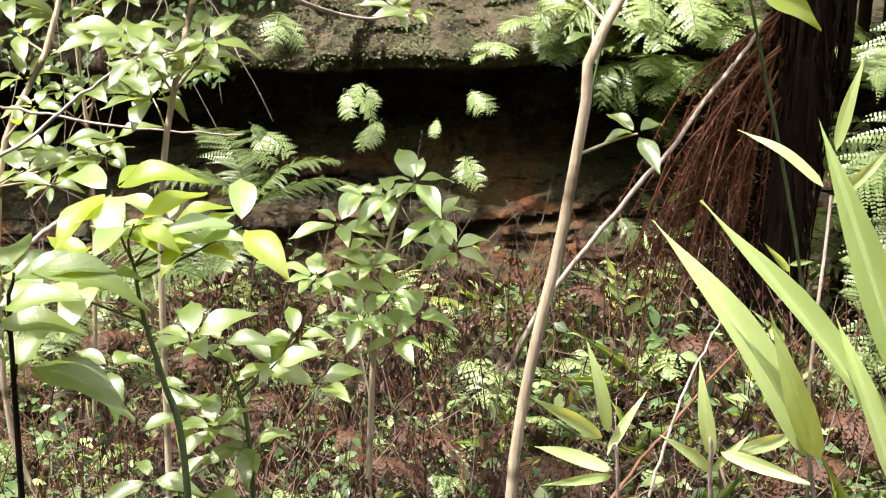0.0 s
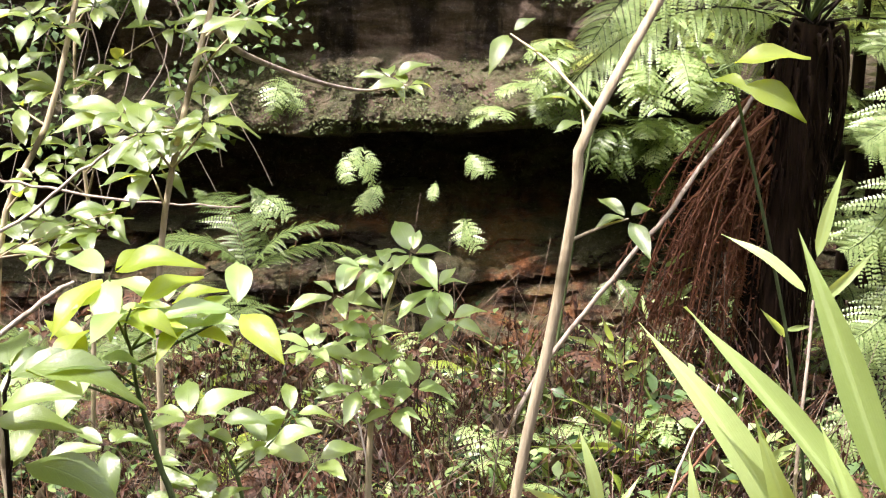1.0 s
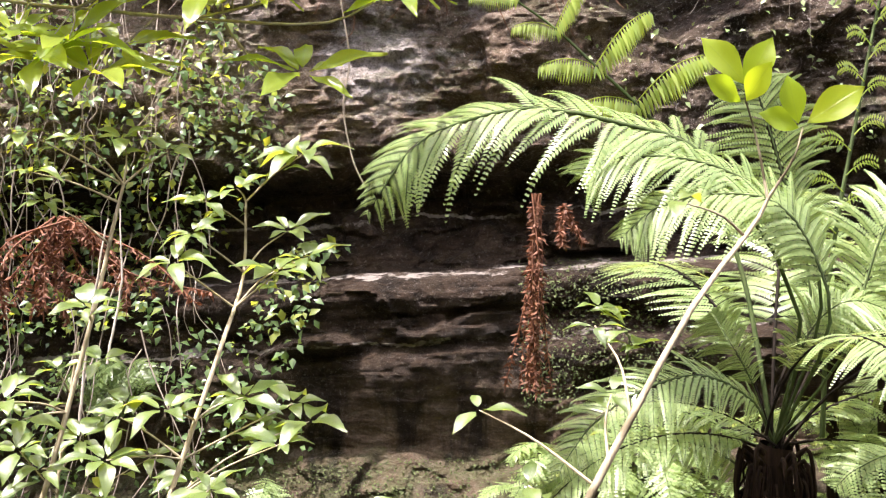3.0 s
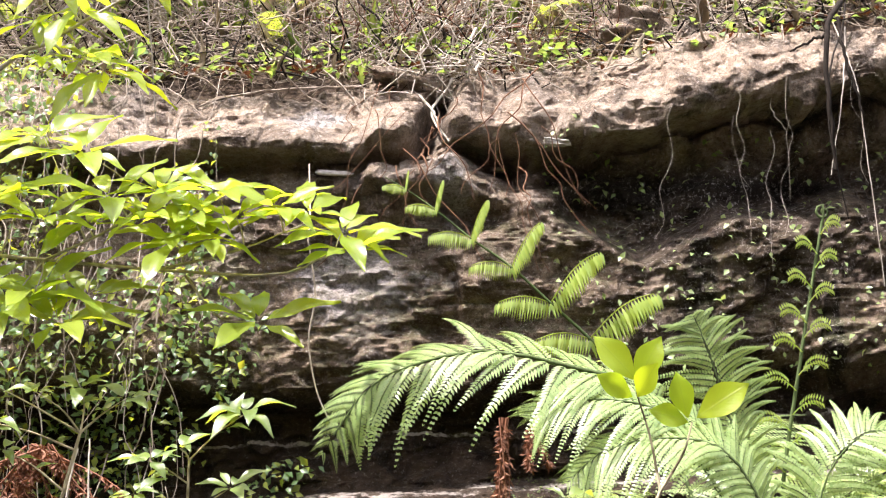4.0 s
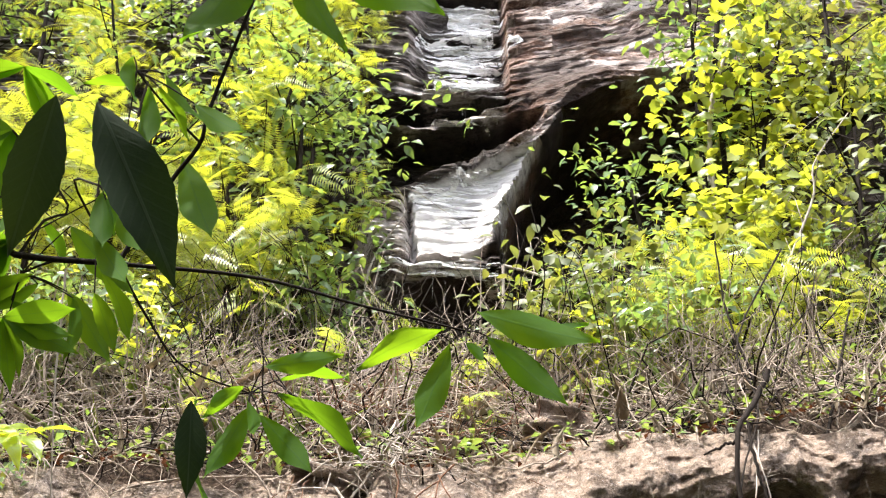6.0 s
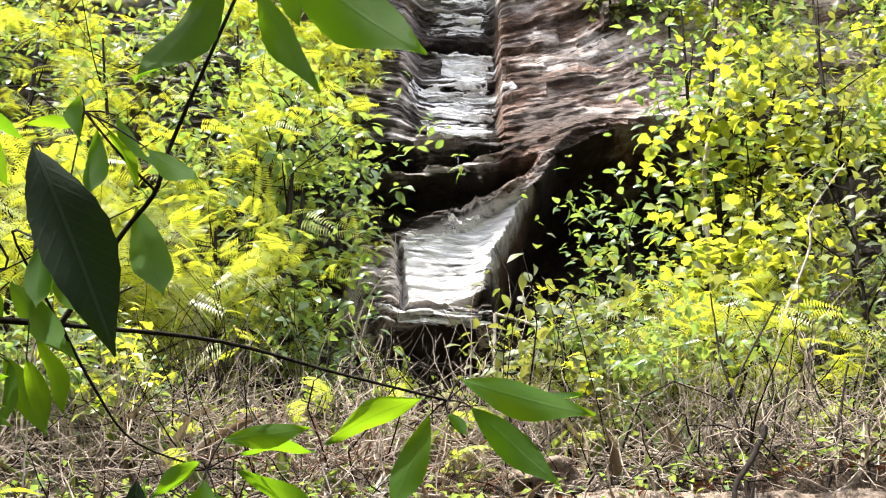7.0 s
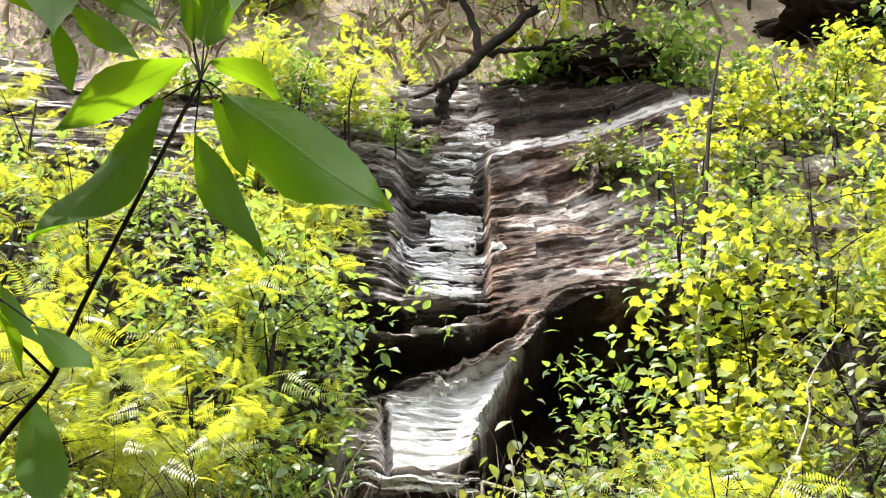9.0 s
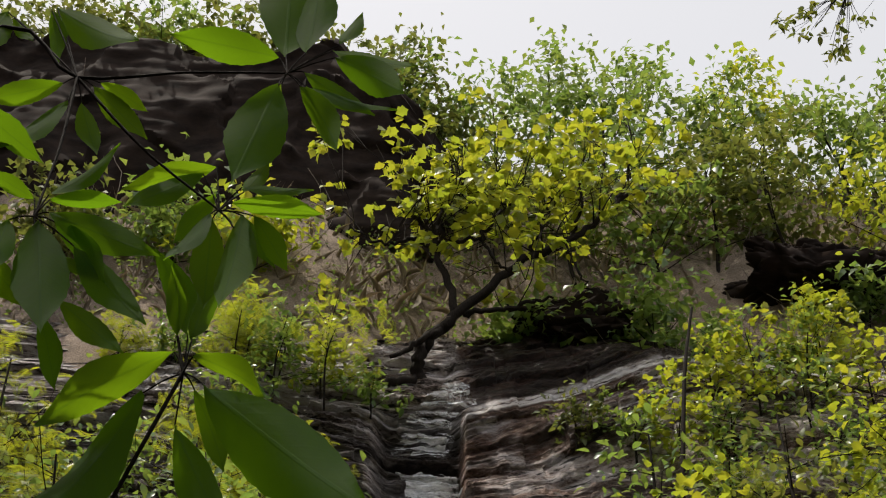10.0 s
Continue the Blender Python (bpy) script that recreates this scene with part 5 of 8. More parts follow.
held(over, NODE_D, [((0.56, 1.40, 4.91), (0.34, 1.42, 5.00), 25), ((0.57, 1.41, 4.93), (0.54, 1.45, 5.32), -15), ((0.61, 1.40, 4.93), (0.62, 1.42, 5.23), 20), ((0.66, 1.40, 4.94), (0.83, 1.38, 4.85), 30), ((0.67, 1.38, 4.89), (0.84, 1.34, 4.71), -20), ((0.61, 1.41, 4.88), (0.75, 1.45, 4.79), 20), ((0.62, 1.40, 4.82), (0.79, 1.44, 4.79), 50), ((0.61, 1.40, 4.82), (0.72, 1.42, 4.64), -30), ((0.57, 1.39, 4.81), (0.53, 1.36, 4.48), 10), ((0.57, 1.42, 4.85), (0.54, 1.46, 4.65), 40), ((0.67, 1.42, 4.99), (0.71, 1.44, 5.12), 20)])
held(over, NODE_G, [((0.49, 1.40, 4.58), (0.33, 1.42, 4.54), 40), ((0.47, 1.40, 4.56), (0.36, 1.38, 4.44), -15), ((0.50, 1.40, 4.51), (0.44, 1.42, 4.40), 20), ((0.50, 1.39, 4.45), (0.46, 1.36, 4.29), -25), ((0.50, 1.41, 4.46), (0.51, 1.44, 4.27), 15), ((0.55, 1.40, 4.46), (0.56, 1.38, 4.21), -20), ((0.54, 1.40, 4.53), (0.66, 1.42, 4.54), 40), ((0.53, 1.40, 4.49), (0.68, 1.44, 4.52), -50), ((0.55, 1.41, 4.47), (0.61, 1.44, 4.37), 30), ((0.57, 1.40, 4.46), (0.64, 1.42, 4.35), -20), ((0.54, 1.42, 4.54), (0.57, 1.45, 4.65), 10)])
held(over, NODE_E, [((0.20, 1.35, 4.73), (0.08, 1.33, 4.64), 20), ((0.22, 1.35, 4.68), (0.15, 1.33, 4.49), -20), ((0.24, 1.36, 4.69), (0.29, 1.38, 4.56), 30), ((0.25, 1.36, 4.74), (0.36, 1.40, 4.64), 20), ((0.26, 1.36, 4.75), (0.36, 1.38, 4.70), -40), ((0.12, 1.37, 5.00), (0.34, 1.35, 4.80), 15), ((0.12, 1.36, 4.97), (0.17, 1.38, 4.82), -30), ((0.06, 1.35, 4.93), (0.12, 1.36, 4.84), 20), ((0.05, 1.34, 4.93), (0.05, 1.30, 4.73), 10)])
held(over, NODE_F, [((0.27, 1.30, 4.38), (0.36, 1.32, 4.50), 30), ((0.27, 1.31, 4.38), (0.37, 1.34, 4.42), -40), ((0.25, 1.30, 4.37), (0.17, 1.28, 4.41), 20), ((0.28, 1.30, 4.34), (0.46, 1.32, 4.27), 20), ((0.29, 1.31, 4.33), (0.41, 1.33, 4.22), -25), ((0.33, 1.31, 4.28), (0.46, 1.34, 4.14), 30), ((0.27, 1.30, 4.32), (0.34, 1.28, 4.07), 15), ((0.32, 1.30, 4.13), (0.37, 1.32, 4.01), -20), ((0.30, 1.31, 4.26), (0.39, 1.34, 4.24), 45), ((0.23, 1.29, 4.31), (0.24, 1.27, 4.17), 10), ((0.33, 1.32, 4.18), (0.44, 1.34, 4.09), 25)])
NODE_K, NODE_M = (0.298, 1.30, 3.709), (0.262, 1.30, 3.498)
og.tube(curve([(0.38, 1.45, 3.66), (0.34, 1.38, 3.68), NODE_K], 8), [0.0025, 0.0018], 6)
og.tube(curve([FORK, (0.19, 1.4, 3.55), NODE_M], 8), [0.0025, 0.0018], 6)
held(over, NODE_K, [((0.289, 1.30, 3.737), (0.300, 1.27, 3.623), 55), ((0.322, 1.30, 3.678), (0.336, 1.30, 3.548), 0), ((0.345, 1.30, 3.704), (0.406, 1.33, 3.619), 62), ((0.398, 1.30, 3.649), (0.497, 1.27, 3.558), 30), ((0.296, 1.30, 3.686), (0.212, 1.30, 3.691), 35), ((0.338, 1.30, 3.678), (0.398, 1.33, 3.598), -40), ((0.295, 1.30, 3.593), (0.244, 1.27, 3.591), 60)], LEAF_BIG)
held(over, NODE_M, [((0.271, 1.30, 3.486), (0.292, 1.27, 3.363), 20), ((0.277, 1.30, 3.472), (0.382, 1.30, 3.352), 40), ((0.288, 1.30, 3.349), (0.351, 1.33, 3.248), -15), ((0.265, 1.30, 3.414), (0.344, 1.27, 3.299), 25), ((0.261, 1.30, 3.511), (0.314, 1.30, 3.412), -45), ((0.280, 1.30, 3.315), (0.319, 1.33, 3.225), 10)], LEAF_BIG)
for node, count in (((0.09, 1.28, 4.58), 5), ((0.18, 1.28, 4.26), 5)):
    sprig(over, node, [(R.uniform(-150, -30), 190 * R.uniform(0.8, 1.15), R.uniform(-0.3, 0.3), R.uniform(-45, 45)) for _ in range(count)], 0.00085)
sprig(over, (0.49, 1.40, 4.19), [(90, 120, 0.0, 60), (100, 140, 0.3, 20)], 0.0009)
for node, n, l in ((NODE_I, 5, 190), (NODE_J, 5, 200), ((0.08, 1.45, 3.47), 6, 190), ((0.09, 1.45, 3.33), 6, 180), ((0.05, 1.45, 3.81), 6, 190)):
    sprig(over, node, hanging(n, l), 0.0008)
# two large leaves that hang edge-on against the light, shade painted into their colour
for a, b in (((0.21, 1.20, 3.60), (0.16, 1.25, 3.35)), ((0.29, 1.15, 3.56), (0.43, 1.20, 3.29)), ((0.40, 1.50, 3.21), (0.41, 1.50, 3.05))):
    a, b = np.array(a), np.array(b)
    leaf_object(LEAF_SHADED, over, a, b - a, np.cross(b - a, np.array([0.9, 0.35, 0.2])), np.linalg.norm(b - a))


part("branch", og, M_DARK, over)


# bamboo grass at the right
def bamboo(name, root, stalk, blades, label):
    th = thing(name, root, label, "bamboo grass")
    g = Geo()
    line = curve([root, *stalk], 14)
    g.tube(line, [0.0035, 0.003, 0.0018], 7)
    part("culm", g, M_TWIG, th)
    for at, tip, turn in blades:
        at, tip = np.array(at), np.array(tip)
        d = tip - at
        nor = np.array([math.sin(radians(turn)), -0.9 * math.cos(radians(turn)), 0.45])
        leaf_object(R.choice(LEAF_B), th, at, d, nor, np.linalg.norm(d), "blade")
    return th


bamboo("bamboo_grass", (0.58, 1.35, -0.2), [(0.55, 1.3, 0.5), (0.42, 1.25, 0.93), (0.43, 1.30, 1.24)],
       [((0.42, 1.25, 0.94), (0.27, 1.30, 1.23), 25), ((0.43, 1.25, 0.94), (0.35, 1.20, 1.12), -20), ((0.50, 1.20, 0.98), (0.29, 1.25, 1.26), 40), ((0.48, 1.15, 1.07), (0.38, 1.20, 1.35), -10), ((0.42, 1.30, 1.25), (0.34, 1.35, 1.32), 30), ((0.43, 1.30, 1.29), (0.45, 1.30, 1.40), -30), ((0.43, 1.30, 1.23), (0.50, 1.30, 1.30), 10), ((0.48, 1.15, 0.96), (0.42, 1.20, 1.14), 10)],
       "tall bamboo grass with broad sunlit blades")
bamboo("bamboo_grass", (0.32, 1.9, -0.3), [(0.29, 1.80, 0.60), (0.27, 1.80, 0.66)], [((0.27, 1.80, 0.70), (0.24, 1.80, 0.86), 10), ((0.27, 1.80, 0.66), (0.34, 1.85, 0.76), -30), ((0.26, 1.80, 0.69), (0.14, 1.70, 0.81), 20), ((0.28, 1.80, 0.62), (0.16, 1.75, 0.63), 0), ((0.28, 1.80, 0.63), (0.14, 1.90, 0.64), 20)], "young bamboo grass shoot")
bamboo("bamboo_grass", (0.45, 1.6, -0.25), [(0.37, 1.50, 0.76), (0.37, 1.50, 0.80)], [((0.37, 1.50, 0.81), (0.34, 1.50, 0.95), -20), ((0.37, 1.50, 0.79), (0.30, 1.45, 0.87), 20), ((0.37, 1.50, 0.79), (0.42, 1.50, 0.85), -20), ((0.38, 1.50, 0.82), (0.49, 1.40, 0.82), 0), ((0.40, 1.50, 0.82), (0.53, 1.60, 0.80), 10)], "young bamboo grass shoot")
for k in range(10):
    x, y = R.uniform(0.55, 1.9), R.uniform(3.0, 5.6)
    z = float(ground_z(x, y))
    h = R.uniform(0.25, 0.75)
    root = (x, y, z)
    top = (x + R.uniform(-0.1, 0.1), y, z + h)
    bl = []
    for q in range(R.randint(4, 7)):
        u = R.uniform(0.4, 1.0)
        p = np.array(root) * (1 - u) + np.array(top) * u
        bl.append((p, p + np.array([R.uniform(-0.22, 0.22), R.uniform(-0.12, 0.12), R.uniform(-0.02, 0.2)]), R.uniform(-40, 40)))
    tagged(bamboo("bamboo_grass", root, [top], bl, "low bamboo grass tuft on the gully floor"), group="bamboo grass tufts")


# ---- tree fern ----
def fern_frond(parent, at, yaw, length, rise, fall, mat, stalk_mat, name="frond", roll=0.0, **kw):
    f = frond_geo(length, rise=rise, fall=fall, **kw)
    m = Matrix.Translation(at) @ Matrix.Rotation(radians(yaw), 4, "Z") @ Matrix.Rotation(radians(roll), 4, "Y")
    fr = part(name, turned(f[0], m), mat, parent)
    part("stalk", turned(f[1], m), stalk_mat, fr)


def tree_fern(at, crown, label, fronds):
    th = thing("tree_fern", at, label, "tree fern")
    g = Geo()
    line = curve([at, (at[0] * 0.6 + crown[0] * 0.4, crown[1], (at[2] + crown[2]) / 2), crown], 30)
    line[:, :2] += rng.normal(0, 0.006, (30, 2))
    g.tube(line, [0.17, 0.13, 0.118, 0.11, 0.118, 0.07], 18)
    # old stubs and root fibre
    for k in range(46):
        a = rng.uniform(0, 6.28)
        o = np.array([math.cos(a), math.sin(a), 0])
        p = np.array(crown) + np.array([0, 0, rng.uniform(-0.3, -0.02)])
        ln = rng.uniform(0.15, 0.4)
        g.tube(curve([p + o * 0.09, p + o * 0.14 + np.array([0, 0, 0.03]), p + o * 0.165 - np.array([0, 0, ln * 0.5]), p + o * 0.15 - np.array([0, 0, ln])], 9), [0.013, 0.009, 0.004], 5)
    for k in range(420):
        u = rng.random() ** 0.8
        p = line[int(u * 29)]
        a = rng.uniform(0, 6.28)
        o = np.array([math.cos(a), math.sin(a), 0])
        r = 0.11 + 0.025 * rng.random()
        ln = rng.uniform(0.1, 0.35)
        g.tube([p + o * r * 0.9, p + o * (r + 0.02) + np.array([0, 0, -0.4 * ln]), p + o * (r + 0.012) + np.array([0, 0, -ln])], [0.006, 0.005, 0.002], 4)
    part("trunk", g, M_TFERN, th)
    for k, (yaw, length, rise, fall, mat, kw) in enumerate(fronds):
        fern_frond(th, (crown[0] + R.uniform(-0.05, 0.05), crown[1] + R.uniform(-0.05, 0.05), crown[2] + R.uniform(-0.05, 0.05)), yaw, length, rise, fall, mat, M_DARK, **kw)
    return th


CROWN = (1.5, 5.0, 1.22)
BIG = dict(npin=26, width=0.22, nsub=22, sub=0.3, droop=0.22, bare=0.3)
fern = tree_fern((1.4, 5.0, -0.9), CROWN, "tree fern with dark fibrous trunk and arching fronds", [
    (-70, 1.9, 72, -30, M_FERN, dict(BIG)), (-95, 2.0, 78, -25, M_FERN, dict(BIG)), (-50, 1.9, 62, -40, M_FERN, dict(BIG)), (-120, 1.7, 58, -45, M_FERN, dict(BIG)),
    (-20, 2.1, 76, -10, M_FERN, dict(BIG)), (24, 1.6, 72, -20, M_FERN, dict(BIG)),
    (-160, 1.3, 70, -60, M_FERN, dict(BIG)),
    (60, 0.95, 36, -44, M_FERN, dict(BIG, bare=0.12, droop=0.4)), (112, 1.25, 24, -55, M_FERN, dict(BIG, bare=0.15, droop=0.4)), (-78, 1.4, 34, -48, M_FERN, dict(BIG, bare=0.12, droop=0.4)), (50, 1.3, 12, -45, M_FERN, dict(BIG, bare=0.12)), (-80, 1.2, 10, -60, M_FERN, dict(BIG, bare=0.15)),
])
# two long fronds that arch over in front of the rock
for line, bare, wide, up in (
        ([CROWN, (1.56, 4.80, 1.74), (1.35, 4.80, 2.19), (1.13, 4.80, 2.45), (0.90, 4.80, 2.53), (0.52, 4.80, 2.61), (0.22, 4.80, 2.56), (0.00, 4.80, 2.45), (-0.20, 4.80, 2.16)], 0.34, 0.135, 0.8),
        ([CROWN, (1.39, 4.90, 1.41), (1.16, 4.80, 1.53), (0.90, 4.70, 1.48), (0.70, 4.65, 1.35), (0.54, 4.60, 1.14)], 0.16, 0.2, 0.8),
        ([CROWN, (1.54, 4.85, 1.55), (1.63, 4.80, 1.75), (1.76, 4.75, 1.83), (1.96, 4.70, 1.76)], 0.25, 0.26, 0.8),
        ([CROWN, (1.62, 4.90, 1.75), (1.60, 4.90, 2.05), (1.52, 4.90, 2.33), (1.44, 4.90, 2.61), (1.38, 4.90, 2.77)], 0.4, 0.2, 0.2),
        ([CROWN, (1.62, 4.75, 1.75), (1.55, 4.70, 2.06), (1.31, 4.70, 2.31), (1.04, 4.70, 2.40), (0.77, 4.70, 2.39), (0.67, 4.70, 2.32)], 0.3, 0.16, 0.8),
        ([CROWN, (1.62, 4.65, 1.7), (1.57, 4.60, 1.98), (1.43, 4.60, 2.20), (1.21, 4.60, 2.25), (0.96, 4.60, 2.20), (0.80, 4.60, 2.07)], 0.3, 0.18, 0.9),
        ([CROWN, (1.72, 4.80, 1.6), (1.82, 4.80, 1.90), (1.90, 4.80, 2.12), (2.04, 4.80, 2.26), (2.21, 4.80, 2.28)], 0.3, 0.24, 0.7),
        ([CROWN, (1.463, 5.2, 1.074), (1.241, 5.15, 1.19), (0.991, 5.1, 1.229), (0.748, 5.05, 1.189), (0.544, 5.0, 1.103)], 0.1, 0.2, 1.5), ([CROWN, (1.459, 5.25, 1.19), (1.272, 5.2, 1.293), (1.068, 5.15, 1.358), (0.941, 5.1, 1.328)], 0.1, 0.24, 1.3),
        ([CROWN, (1.40, 5.0, 1.5), (1.30, 5.0, 1.68), (1.24, 5.0, 1.78)], 0.3, 0.3, 0.25)):
    lf, sk = frond_geo(1.0, npin=32, width=wide, nsub=24, sub=0.3, droop=0.34, bare=bare, lean=56, along=line, facing=(0.05, -0.6, up))
    fr = part("frond", lf, M_FERN, fern)
    part("stalk", sk, M_STEMG, fr)
edge_fern = thing("fern", (2.15, 4.55, -0.7), "pale sunlit fern fronds beside the tree fern", "fern", "ground ferns")
g = Geo()
g.tube([(2.15, 4.55, -0.95), (2.15, 4.55, 1.1)], [0.04, 0.03], 9)
part("trunk", g, M_TFERN, edge_fern)
for z0, tip, dz, y1 in ((1.1, 1.56, 0.05, 4.4), (0.95, 1.52, -0.1, 4.3), (0.7, 1.58, 0.1, 4.45), (0.55, 1.5, -0.12, 4.35), (0.3, 1.6, 0.12, 4.4), (0.15, 1.54, -0.05, 4.3), (-0.1, 1.57, 0.05, 4.4), (-0.2, 1.5, -0.15, 4.3), (0.85, 1.75, 0.2, 4.2), (0.4, 1.72, 0.2, 4.2)):
    lf, sk = frond_geo(1.0, npin=20, width=0.22, nsub=12, sub=0.34, droop=0.25, bare=0.15, lean=60, along=[(2.15, 4.55, z0), ((2.15 + tip) / 2, (4.55 + y1) / 2, z0 + 0.16), (tip + 0.1, y1, z0 + dz + 0.08), (tip, y1, z0 + dz)], facing=(0.1, -0.7, 0.7))
    fr = part("frond", lf, M_FERN, edge_fern)
    part("stalk", sk, M_STEMG, fr)
# young frond whose leaflets still hang folded like small combs
yg = Geo()
NODES = [(0.99, 5.40, 2.70), (0.81, 5.40, 2.87), (0.63, 5.40, 3.04), (0.44, 5.40, 3.18), (0.27, 5.40, 3.32), (0.13, 5.40, 3.42)]
rib = curve([CROWN, (1.4, 5.2, 2.0), (1.18, 5.35, 2.47), *NODES, (0.03, 5.40, 3.48)], 60)
yg.tube(rib, [0.011, 0.008, 0.005, 0.002], 6)
young = part("young_frond", yg, M_STEMG, fern, "yellow-green half-unfolded frond")


def comb(base, way, length, drop):
    g = Geo()
    q = np.linspace(0, 1, 22)
    arc = base + np.outer(q * length, way) + np.outer(0.1 * length * np.sin(q * math.pi) - 0.1 * length * q ** 2, (0, 0, 1.0))
    g.tube(arc[::2], [0.003, 0.002], 4)
    dn = np.stack([np.full(22, way[0] * 0.3 + 0.15), rng.normal(-0.35, 0.15, 22), np.full(22, -1.0)], -1)
    ln = drop * (1 - 0.6 * np.abs(q - 0.45) * 1.4)
    for off in (-0.004, 0.004):
        g.spread(TPL_PIN, basis(dn + np.array([0, off * 40, 0]), np.tile([[0.1, -0.8, 0.6]], (22, 1)), ln, np.full(22, 0.17 * length)), arc + np.array([0, off, 0]))
    part("leaflet", g, M_FERNY, young)


for k, (p, a, b) in enumerate(zip(NODES, (0.27, 0.26, 0.2, 0.2, 0.14, 0.11), (0.4, 0.36, 0.28, 0.22, 0.16, 0.1))):
    p = np.array(p)
    comb(p, unit(np.array([-1.0, -0.2, 0.06 + 0.03 * k])), a, a * 0.5)
    comb(p, unit(np.array([0.62 - 0.09 * k, -0.25, 0.5 + 0.12 * k])), b, b * 0.4)
# uncoiling fiddlehead
cg = Geo()
p0, p1 = np.array((1.7, 5.0, 1.25)), np.array((1.98, 5.00, 3.21))
spiral = [p1 + np.array([0.035 * (1 - k / 14) * math.cos(1.6 + k * 0.75), 0, 0.035 * (1 - k / 14) * math.sin(1.6 + k * 0.75) + 0.01]) for k in range(13)]
cg.tube(np.vstack([curve([p0, (1.74, 5.00, 1.95), (1.86, 5.00, 2.62), p1], 24), spiral]), [0.011, 0.009, 0.007, 0.006, 0.005], 8)
cro = part("fiddlehead", cg, M_STEMG, fern, "uncoiling green fiddlehead")
sg = Geo()
for k in range(14):
    u = 0.42 + 0.57 * k / 14
    base = curve([p0, (1.74, 5.00, 1.95), (1.86, 5.00, 2.62), p1], 60)[int(u * 59)]
    sd = 1 if k % 2 else -1
    ln = 0.13 * (1.1 - 0.9 * (u - 0.4))
    pts = [base + np.array([sd * ln * q, -0.01, 0.05 * math.sin(q * 2.6)]) for q in np.linspace(0, 1, 6)]
    sg.tube(pts, [0.003, 0.002, 0.002], 4)
    for q in np.linspace(0.25, 1, 9):
        b = pts[0] * (1 - q) + pts[-1] * q + np.array([0, 0, 0.05 * math.sin(q * 2.6)])
        sg.spread(TPL_PIN, basis(np.array([[sd * 0.4, -0.2, -1], [sd * 0.4, 0.2, 1.0]]), np.array([[0, -1.0, 0.2]] * 2), 0.03, 0.03), np.array([b, b]))
part("leafy_fringe", sg, M_FERNY, cro)
# skirt of dead fronds
for k in range(64):
    a = R.uniform(-3.5, -2.35)
    o = np.array([math.cos(a) * 1.0, math.sin(a) * 0.5 - 0.1, 0])
    spread = R.uniform(0.05, 0.66)
    top = np.array(CROWN) + o * 0.15 + np.array([0, 0, R.uniform(-0.6, -0.2)])
    low = top + o * spread + np.array([0, 0, -R.uniform(0.7, 1.3)])
    low[2] = max(low[2], -0.75)
    line = curve([top, top + o * spread * 0.55 + np.array([0, 0, -0.25]), low], 18)
    l = Geo()
    l.tube(line, [0.008, 0.005, 0.002], 4)
    n = 160
    u = rng.uniform(0.22, 1.0, n)
    base = np.stack([np.interp(u, np.linspace(0, 1, 18), line[:, c]) for c in range(3)], -1)
    dd = np.stack([rng.normal(0, 0.6, n), rng.normal(0, 0.6, n), rng.uniform(-1.2, 0.1, n)], -1)
    l.spread(TPL_THIN, basis(dd, rng.normal(0, 1, (n, 3)), rng.uniform(0.016, 0.042, n), rng.uniform(0.018, 0.042, n)), base)
    part("dead_frond", l, M_SKIRT, fern, "russet dead frond" if k == 0 else "")


def hanging_dead(root, foot, n, width, label):
    th = thing("dead_fronds", root, label, "dead fern")
    for k in range(n):
        a, b = np.array(root) + rng.normal(0, width * 0.25, 3) * [1, 0.4, 0.1], np.array(foot) + rng.normal(0, width, 3) * [1, 0.4, 0.3]
        line = curve([a, (a + b) / 2 + rng.normal(0, width * 0.4, 3), b], 14)
        l = Geo()
        l.tube(line, [0.006, 0.002], 4)
        m = 150
        u = rng.uniform(0.05, 1.0, m)
        base = np.stack([np.interp(u, np.linspace(0, 1, 14), line[:, c]) for c in range(3)], -1)
        dd = np.stack([rng.normal(0, 0.6, m), rng.normal(0, 0.5, m), rng.uniform(-1.4, 0.0, m)], -1)
        l.spread(TPL_THIN, basis(dd, rng.normal(0, 1, (m, 3)), rng.uniform(0.02, 0.06, m), rng.uniform(0.03, 0.08, m)), base)
        part("dead_frond", l, M_SKIRT, th)
    return th


hanging_dead((0.62, 6.50, 2.35), (0.55, 6.40, 1.31), 12, 0.07, "russet dead fronds hanging in front of the rock")
hanging_dead((0.78, 6.60, 2.30), (0.79, 6.50, 2.09), 3, 0.04, "short russet dead frond hanging from the fern")
hanging_dead((-1.74, 5.80, 2.21), (-1.92, 5.70, 1.77), 9, 0.2, "straw-brown dead fronds hanging on the bank")
hanging_dead((-1.78, 5.90, 2.22), (-1.43, 5.80, 1.88), 8, 0.18, "russet dead fronds caught on the bank")

# leaning dead pole
pg = Geo()
pg.tube(curve([(0.22, 4.6, -0.5), (0.46, 4.60, -0.04), (0.87, 4.62, 0.49), (1.24, 4.75, 0.97)], 24) + rng.normal(0, 0.004, (24, 3)), [0.011, 0.01, 0.008], 8)
single("fallen_pole", pg, M_TWIG, "grey dead pole leaning against the tree fern", "dead branch")

